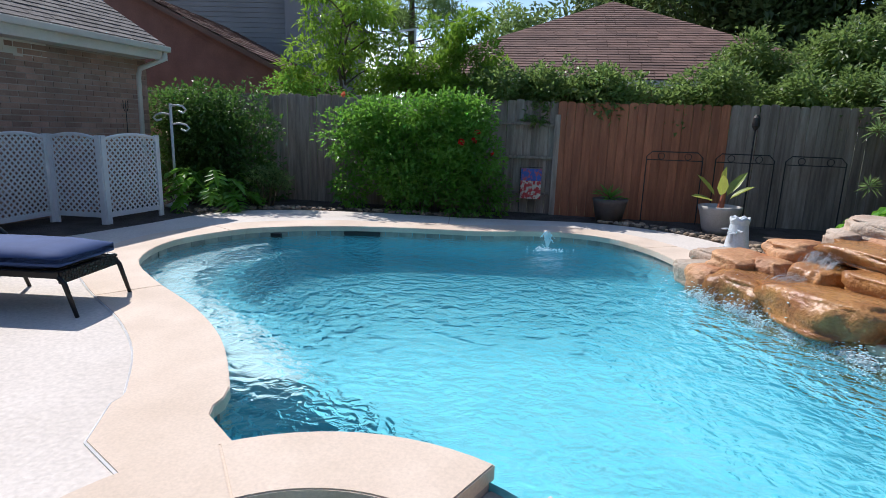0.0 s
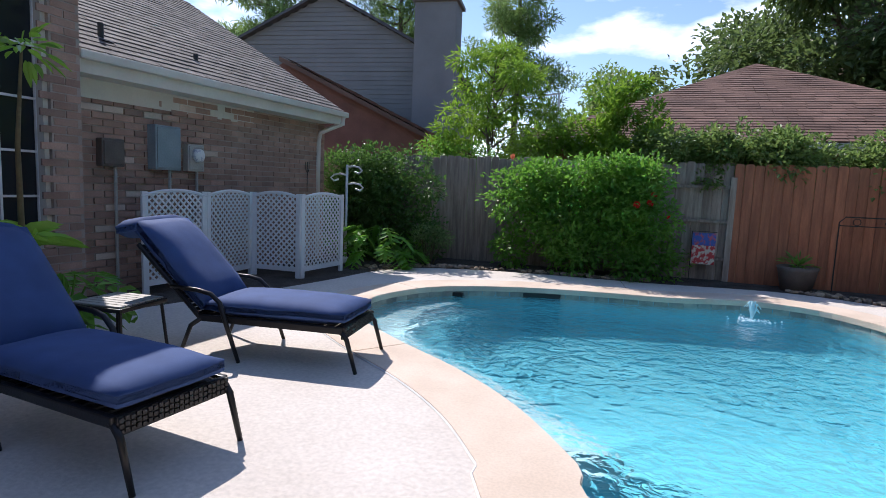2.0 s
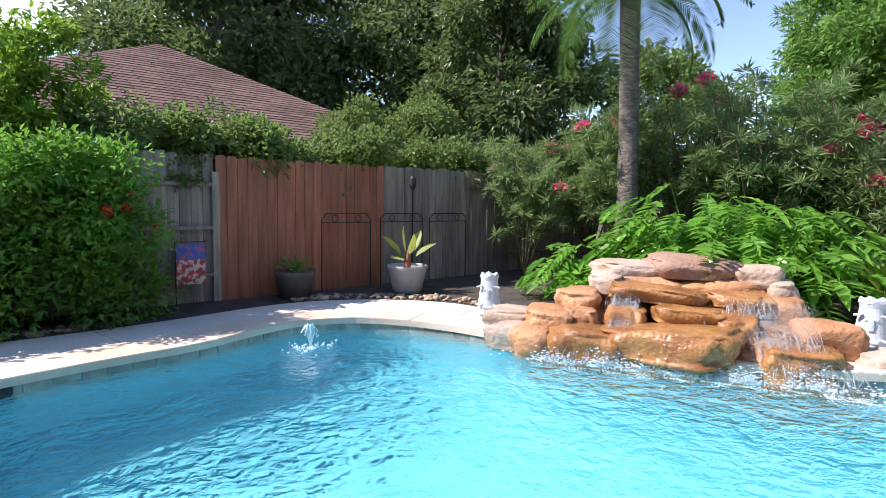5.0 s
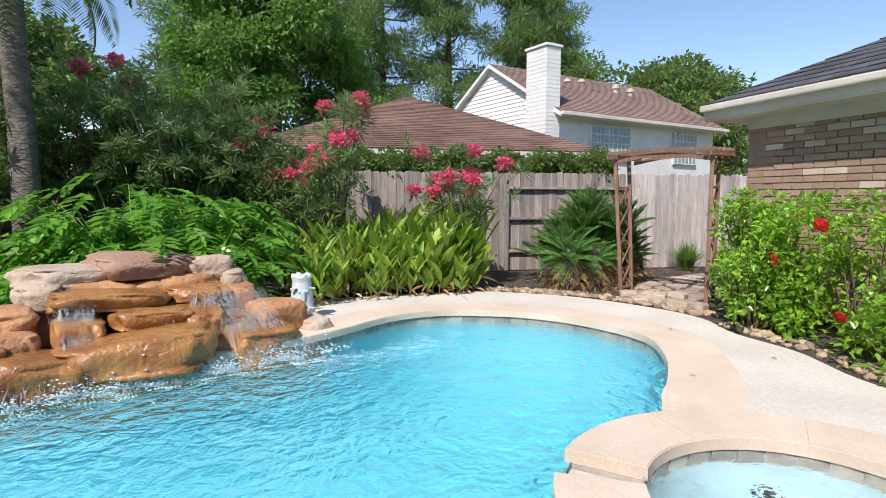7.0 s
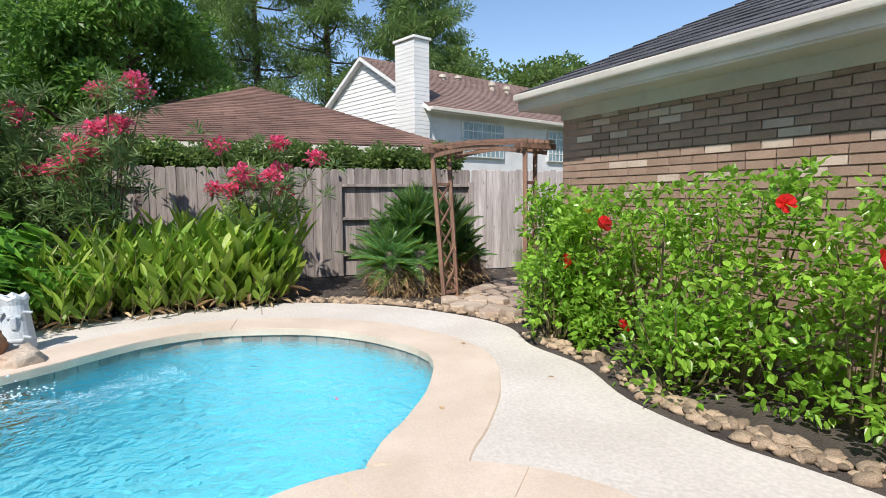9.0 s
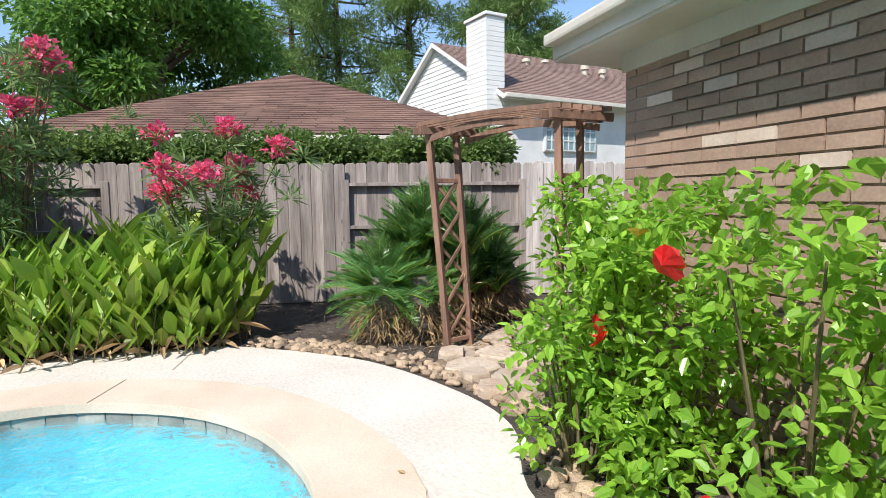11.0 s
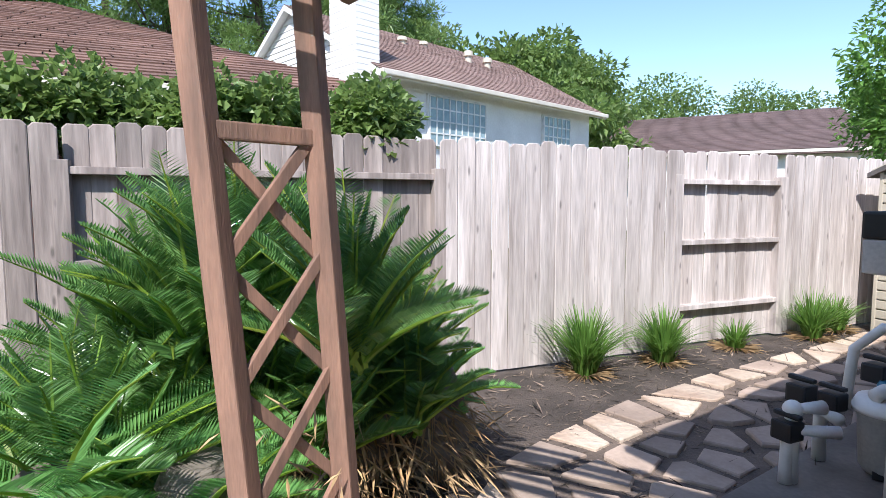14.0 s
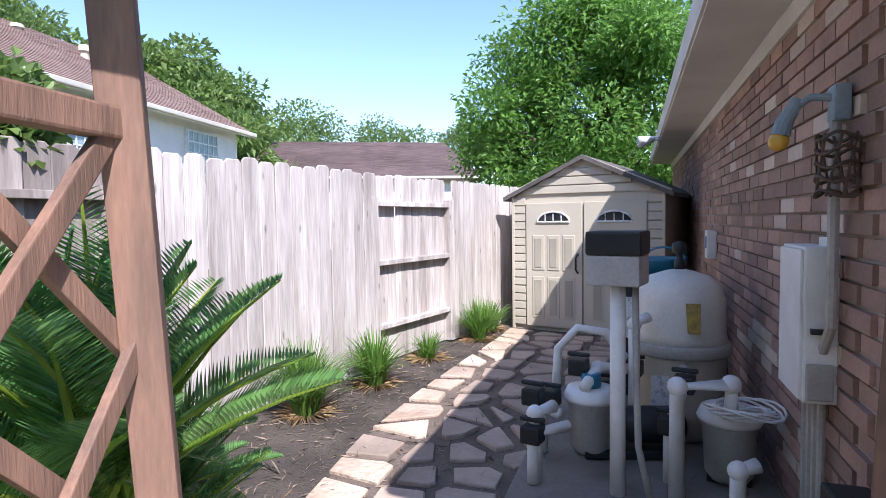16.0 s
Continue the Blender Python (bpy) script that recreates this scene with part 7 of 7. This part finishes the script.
part("conduit", tube(bmesh.new(), [(-0.08, 0.0, 1.05), (-0.085, 0, 0.6), (-0.1, 0.02, 0.3), (-0.16, 0.05, 0.08)], 0.016, 8), "old_pvc", tm, smooth=True)
ht = thing("pool_heater", pose(5.74, -5.2, 0.03, 0, 0, 12), "dark box heater behind the filter with a blue bucket on top", "pool heater")
part("body", boxes(((0, 0, 0.45), (0.55, 0.6, 0.9)), bevel=0.03), "black", ht)
part("name_plate", boxes(((0.16, 0.31, 0.6), (0.12, 0.01, 0.3))), "label_white", ht)
bk = thing("bucket", pose(5.66, -5.15, 0.935), "blue plastic bucket with a handle on the heater", "bucket")
part("body", lathe(bmesh.new(), [(0.13, 0), (0.16, 0.1), (0.165, 0.12), (0.15, 0.12), (0.02, 0.09)]), "blue_plastic", bk, smooth=True)
part("handle", tube(bmesh.new(), [(0.15 * math.cos(t), 0, 0.1 + 0.1 * math.sin(t)) for t in np.linspace(0, math.pi, 9)], 0.008, 6), "blue_plastic", bk)


def on_side(s, out, z=0.0):
    """A place on the side wall, s metres from its corner."""
    p = Vector(C0) + sd * s + sn * out
    return p.x, p.y, z


ANG = math.degrees(math.atan2(sn.y, sn.x))
eb = thing("electrical_box", pose(*on_side(1.2, 0.068, 0.97), 0, 0, ANG), "white metal electrical control box on the brick wall", "electrical box")
part("housing", boxes(((0, 0, 0), (0.11, 0.3, 0.56)), bevel=0.008), "pvc", eb)
part("door", boxes(((0.06, 0, 0), (0.014, 0.285, 0.54)), bevel=0.005), "pvc", eb)
part("latch", boxes(((0.0, 0.155, -0.02), (0.07, 0.02, 0.02)), bevel=0.004), "iron", eb, "grey metal latch")
part("outlet_cover", boxes(((0.005, 0.155, -0.2), (0.085, 0.02, 0.13)), bevel=0.006), "old_pvc", eb, "grey outlet cover")
part("mounting_tab", boxes(((-0.02, 0.09, 0.295), (0.012, 0.09, 0.035)), bevel=0.004), "pvc", eb)
for k in range(4):
    part("conduit", tube(bmesh.new(), [(-0.02, -0.1 + 0.065 * k, -0.27), (-0.02, -0.1 + 0.065 * k, -0.94)], 0.014, 8), "old_pvc", eb)
bx = thing("outlet_box", pose(*on_side(0.62, 0.09, 0.42), 0, 0, ANG), "black low-voltage transformer box on the wall", "transformer")
part("housing", boxes(((0, 0, 0), (0.13, 0.22, 0.26)), bevel=0.012), "black", bx)
part("label", boxes(((0.0, 0.113, 0.03), (0.06, 0.006, 0.1))), "label_white", bx)
co_ = thing("cable_coil", pose(5.02, -3.6, 0.44), "loose coil of pale cable over the pump", "cable")
bm = bmesh.new()
for k in range(7):
    tube(bm, [((0.1 + 0.012 * k) * math.cos(t), (0.07 + 0.01 * k) * math.sin(t), 0.02 * math.sin(t * 2 + k) + 0.004 * k) for t in np.linspace(0, 6.28, 17)], 0.006, 5)
tagged(part("cable", bm, "pvc", co_), kind="stuff")
lm = thing("flood_lamp", pose(*on_side(0.98, 0.03, 1.73), 0, 0, ANG), "grey outdoor lamp socket with a yellow bulb on the brick wall", "outdoor lamp")
part("junction", boxes(((0.02, 0, 0), (0.05, 0.08, 0.12)), bevel=0.01), "grey_box", lm)
part("arm", tube(bmesh.new(), [(0.04, 0, 0.02), (0.1, -0.02, 0.03), (0.14, -0.04, 0.0)], 0.013, 8), "grey_box", lm)
part("socket", tube(bmesh.new(), [(0.13, -0.04, 0.03), (0.17, -0.05, -0.05), (0.18, -0.05, -0.09)], [0.02, 0.029, 0.031], 12), "grey_box", lm)
bm = bmesh.new()
bmesh.ops.create_uvsphere(bm, u_segments=14, v_segments=10, radius=0.034, matrix=Matrix.Translation((0.185, -0.052, -0.11)))
part("bulb", bm, "yellow", lm, "yellow insect-proof bulb", True)
part("conduit", tube(bmesh.new(), [(0.03, 0.0, -0.05), (0.03, 0.0, -0.45), (0.03, 0.0, -0.75), (0.03, -0.08, -0.85)], 0.018, 8), "old_pvc", lm)
coil = thing("wire_basket", pose(*on_side(0.9, 0.075, 1.52), 0, 0, ANG), "rusty round wire basket hung round the conduit", "wire basket")
for k in range(5):
    part("ring", tube(bmesh.new(), [(0.06 * math.cos(t), 0.06 * math.sin(t), 0.045 * k - 0.09 + 0.012 * math.sin(3 * t + k)) for t in np.linspace(0, 6.28, 17)], 0.006, 5), "rust", coil)
for k in range(8):
    a = k * math.pi / 4
    part("wire", tube(bmesh.new(), [(0.06 * math.cos(a), 0.06 * math.sin(a), -0.1), (0.06 * math.cos(a + 0.7), 0.06 * math.sin(a + 0.7), 0.1)], 0.005, 5), "rust", coil)
sl = thing("security_lamp", pose(*on_side(6.2, 0.42, 2.32), 0, 0, ANG), "white twin-head security lamp under the eave", "security lamp")
part("base", lathe(bmesh.new(), [(0.05, -0.02), (0.05, 0.02), (0.03, 0.03)], sides=14), "white_metal", sl)
for s in (-1, 1):
    part("lamp_head", tube(bmesh.new(), [(0.02, s * 0.03, 0.0), (0.1, s * 0.06, -0.02), (0.2, s * 0.08, -0.03)], [0.025, 0.05, 0.065], 12), "white_metal", sl, smooth=True)
hb = thing("wall_box", pose(*on_side(4.1, 0.05, 1.12), 0, 0, ANG), "small white timer box on the brick wall", "timer box")
part("housing", boxes(((0, 0, 0), (0.08, 0.16, 0.24)), bevel=0.01), "pvc", hb)
part("dial", boxes(((0.045, 0, 0.02), (0.012, 0.1, 0.1)), bevel=0.004), "grey_box", hb)

# ---- path and stones ----
path = thing("flagstone_path", pose(0, 0, 0), "irregular brown flagstones set in dark grit along the side yard", "path", kind="structure")
rp = random.Random(12)


def centre(t):
    """The middle of the path and its half width, t from the arbor to the shed."""
    pts = [(4.95, -1.1, 0.42), (5.5, -1.75, 0.55), (6.15, -2.55, 0.62), (6.5, -3.5, 0.62), (6.75, -4.7, 0.62), (6.95, -6.0, 0.62), (7.05, -7.0, 0.7)]
    k = min(int(t), len(pts) - 2)
    f = t - k
    return [pts[k][i] * (1 - f) + pts[k + 1][i] * f for i in range(3)]


def stone(loop, h, material, parent):
    cx, cy = sum(p[0] for p in loop) / len(loop), sum(p[1] for p in loop) / len(loop)
    bm = bmesh.new()
    lo_, mid, hi = ([bm.verts.new((cx + (x - cx) * s, cy + (y - cy) * s, z)) for x, y in loop] for s, z in ((1, -0.01), (1, h * 0.7), (0.95, h)))
    n = len(loop)
    for a, b in ((lo_, mid), (mid, hi)):
        for i in range(n):
            bm.faces.new((a[i], a[(i + 1) % n], b[(i + 1) % n], b[i]))
    bm.faces.new(hi)
    bmesh.ops.recalc_face_normals(bm, faces=bm.faces)
    return part("flagstone", bm, material, parent)


M["grit"] = mat("brown_grit", (0.165, 0.125, 0.10), (0.095, 0.072, 0.058), 0.95, 3, 80, 0.8, 0.01, grain=0.4)
bm = bmesh.new()
for i in range(24):
    a, b = centre(i / 4), centre((i + 1) / 4 if i < 23 else 5.999)
    d = Vector((b[0] - a[0], b[1] - a[1])).normalized()
    bmesh.ops.contextual_create(bm, geom=[bm.verts.new((p[0] - d.y * p[2] * s, p[1] + d.x * p[2] * s, 0.004 + 0.0005 * (i % 2))) for p, s in ((a, -1.08), (b, -1.08), (b, 1.0), (a, 1.0))])
part("grit_bed", bm, "grit", path, "brown grit between the flagstones")
# uneven flags: each takes the ground nearer to its middle than to its neighbours
seeds, along = [], 0.0
for i in range(25):
    for j in range(4 if i > 3 else 3):
        cols = 4 if i > 3 else 3
        seeds.append((i * 0.265 + rp.uniform(-0.09, 0.09), ((j + 0.5) / cols * 2 - 1) * 0.62 + rp.uniform(-0.1, 0.1), j == cols - 1))


def to_plan(s, o):
    """A place on the path from its way along and its way across."""
    t = max(0.0, min(5.99, s))
    x, y, w = centre(t)
    x2, y2, _ = centre(min(5.999, t + 0.1))
    x1, y1, _ = centre(max(0, t - 0.1))
    d = Vector((x2 - x1, y2 - y1)).normalized()
    return x - d.y * o * w / 0.62, y + d.x * o * w / 0.62


for i, (s, o, rim) in enumerate(seeds):
    poly = [(s - 0.3, max(-0.64, o - 0.4)), (s + 0.3, max(-0.64, o - 0.4)), (s + 0.3, min(0.64, o + 0.4)), (s - 0.3, min(0.64, o + 0.4))]
    gap = rp.uniform(0.022, 0.06)
    for j, (s2, o2, _) in enumerate(seeds):
        if j == i or abs(s2 - s) > 0.7:
            continue
        nx, ny = (s2 - s) * 1.0, o2 - o
        ln = math.hypot(nx, ny)
        nx, ny = nx / ln, ny / ln
        lim = ((s + s2) / 2 * nx + (o + o2) / 2 * ny) - gap
        cut = []
        for (ax, ay), (bx2, by2) in zip(poly, poly[1:] + poly[:1]):
            da, db = ax * nx + ay * ny - lim, bx2 * nx + by2 * ny - lim
            if da <= 0:
                cut.append((ax, ay))
            if da * db < 0:
                f = da / (da - db)
                cut.append((ax + (bx2 - ax) * f, ay + (by2 - ay) * f))
        poly = cut
        if len(poly) < 3:
            break
    if len(poly) >= 3 and 0 < s < 6:
        stone([to_plan(*p) for p in poly], rp.uniform(0.02, 0.034), "rock_pale" if rim and rp.random() < 0.7 else "flag", path)
for k, (x, y, s) in enumerate(((4.9, -1.02, 0.27), (5.2, -1.3, 0.22), (4.55, -1.25, 0.2), (4.35, -1.05, 0.16), (5.25, -0.92, 0.15), (4.62, -0.98, 0.14), (4.2, -1.25, 0.15), (4.85, -1.4, 0.17))):
    stone([(x + s * rp.uniform(0.85, 1.0) * math.cos(a), y + s * rp.uniform(0.75, 0.9) * math.sin(a)) for a in (0.2 * k, 0.2 * k + 1.1, 0.2 * k + 1.7, 0.2 * k + 3.0, 0.2 * k + 4.4, 0.2 * k + 5.3)], 0.045 + 0.008 * k, "rock_pale", path)

peb = []
for k in range(6):
    bm = bmesh.new()
    bmesh.ops.create_icosphere(bm, subdivisions=2, radius=1)
    for v in bm.verts:
        v.co *= 1 + 0.55 * noise.noise(v.co * 1.2 + Vector((k * 9, 0, 0)))
    peb.append(to_mesh("stone", bm, "pebble", True))


def pebbles(pts, count, width, lo_s, hi_s, label, side):
    """River stones strewn along a line of the plan."""
    th = thing("stone_border", pose(0, 0, 0), label, "stone border", "river stone borders")
    pts = [Vector(p) for p in pts]
    seg = [(b - a).length for a, b in zip(pts, pts[1:])]
    for k in range(count):
        s = rp.uniform(0, sum(seg) - 1e-3)
        i = 0
        while s > seg[i]:
            s -= seg[i]
            i += 1
        d = (pts[i + 1] - pts[i]).normalized()
        p = pts[i] + d * s + Vector((-d.y, d.x)) * side * rp.uniform(0.03, width)
        z = rp.uniform(lo_s, hi_s)
        o = part("stone", peb[k % 6], None, th)
        o.matrix_basis = pose(p.x, p.y, z * 0.3, rp.uniform(-20, 20), rp.uniform(-20, 20), rp.uniform(0, 360)) @ Matrix.Diagonal((z, z * rp.uniform(0.6, 0.9), z * rp.uniform(0.4, 0.65), 1))


pebbles([(5.95, 0.95), (5.82, 0.58), (5.28, -0.26), (4.46, -0.86), (3.9, -1.05)], 300, 0.34, 0.022, 0.055, "mixed tan river stones edging the planting bed", 1)
pebbles([(5.9, 0.9), (5.8, 0.56), (5.26, -0.28), (4.44, -0.88), (3.9, -1.07)], 290, 0.36, 0.012, 0.03, "small tan gravel stones between the larger ones", 1)
pebbles([(3.5, -1.0), (3.1, -0.96), (2.4, -1.04), (1.68, -0.9), (0.95, -0.98), (0.2, -1.2)], 260, 0.24, 0.025, 0.06, "rounded tan stones edging the hibiscus bed", 1)
pebbles([(-4.4, 7.5), (-3.9, 8.0), (-3.1, 8.36), (-1.87, 8.55), (-0.29, 8.63)], 200, 0.3, 0.02, 0.055, "grey-brown river stones along the deck edge", 1)
pebbles([(1.6, 8.85), (2.5, 8.46), (3.2, 7.66), (3.3, 7.0)], 150, 0.34, 0.025, 0.06, "pale river stones by the planter", 1)

# shreds of bark and fallen leaves on the mulch
lv = Leaves(400)
n = 9000
px, py = lv.r.uniform(5.2, 8.0, n), lv.r.uniform(-7.5, 3.5, n)


def inside(loop, x, y):
    """Which of the places lie within a closed line of the plan."""
    hit = np.zeros(len(x), bool)
    for (ax, ay), (bx_, by_) in zip(loop, loop[1:] + loop[:1]):
        hit ^= ((ay > y) != (by_ > y)) & (x < (bx_ - ax) * (y - ay) / (by_ - ay + 1e-12) + ax)
    return hit


keep = ~inside(PATIO, px, py)
px, py, n = px[keep], py[keep], int(keep.sum())
lv.add(np.stack([px, py, np.full(n, 0.004)], 1), np.stack([lv.r.normal(size=n), lv.r.normal(size=n), np.abs(lv.r.normal(0, 0.15, n))], 1), lv.r.uniform(0.03, 0.11, n), lv.r.uniform(0.005, 0.014, n), False, 0.02, 0.2)
M["bark_chip"] = mat("bark_chip", (0.21, 0.16, 0.12), (0.08, 0.06, 0.048), 0.95, 9, 40, 0, island=0.8)
tagged(part("bark_chips", lv.mesh("bark_chips", "bark_chip"), None, None, "loose shredded bark strewn over the beds"), category="mulch", kind="stuff")
lv = Leaves(401)
n = 260
a, q = lv.r.uniform(0, 6.28, n), lv.r.uniform(0.1, 0.5, n)
lv.add(np.stack([5.75 + q * np.cos(a), -1.15 + q * np.sin(a) * 0.9, np.full(n, 0.03)], 1), lv.r.normal(size=(n, 3)) * (1, 1, 0.2), lv.r.uniform(0.03, 0.1, n), 0.016, False, 0.02)
tagged(part("fallen_leaves", lv.mesh("fallen_leaves", "leaf_dry"), None, None, "dry straw-coloured fallen leaves at the arbor foot"), category="fallen leaves", kind="stuff")

# joints in the deck
part("expansion_joint", bar(bmesh.new(), (5.33, 1.31, 0.004), (6.02, 1.30, 0.004), 0.014, 0.008), "mortar", deck)
part("expansion_joint", bar(bmesh.new(), (3.05, 7.05, 0.004), (2.45, 6.75, 0.004), 0.012, 0.008), "mortar", deck)
part("expansion_joint", bar(bmesh.new(), (-0.6, 7.85, 0.004), (-0.7, 8.5, 0.004), 0.012, 0.008), "mortar", deck)
edge = [p for p in COPING if p[0] < -0.5 and p[1] < 5.2]
part("joint_sealant", tube(bmesh.new(), [(*p, 0.008) for p in edge], 0.009, 5), "white_metal", deck, "white sealant line along the coping")
# fittings in the spa and a few fallen petals
part("spa_return", lathe(bmesh.new(), [(0.05, 0), (0.05, 0.02), (0.02, 0.03)], (0.72, 0.72, -0.45), 14), "black", pool)
for k, (x, y) in enumerate(((2.6, 0.9), (1.9, 0.35), (3.3, -0.35), (2.2, -0.6))):
    lv = Leaves(500 + k)
    lv.add(np.array([[x, y, 0.02 if y < 0.5 else -0.095]]), np.array([[1.0, 0.4 * k, 0.05]]), 0.05, 0.03, True, 0.0)
    tagged(part("fallen_petal", lv.mesh("fallen_petal", "pink_petal" if k == 0 else "leaf_dry"), None, None, "small fallen petal on the water" if k == 0 else "small dry leaf fallen on the deck"), category="petal" if k == 0 else "leaf")
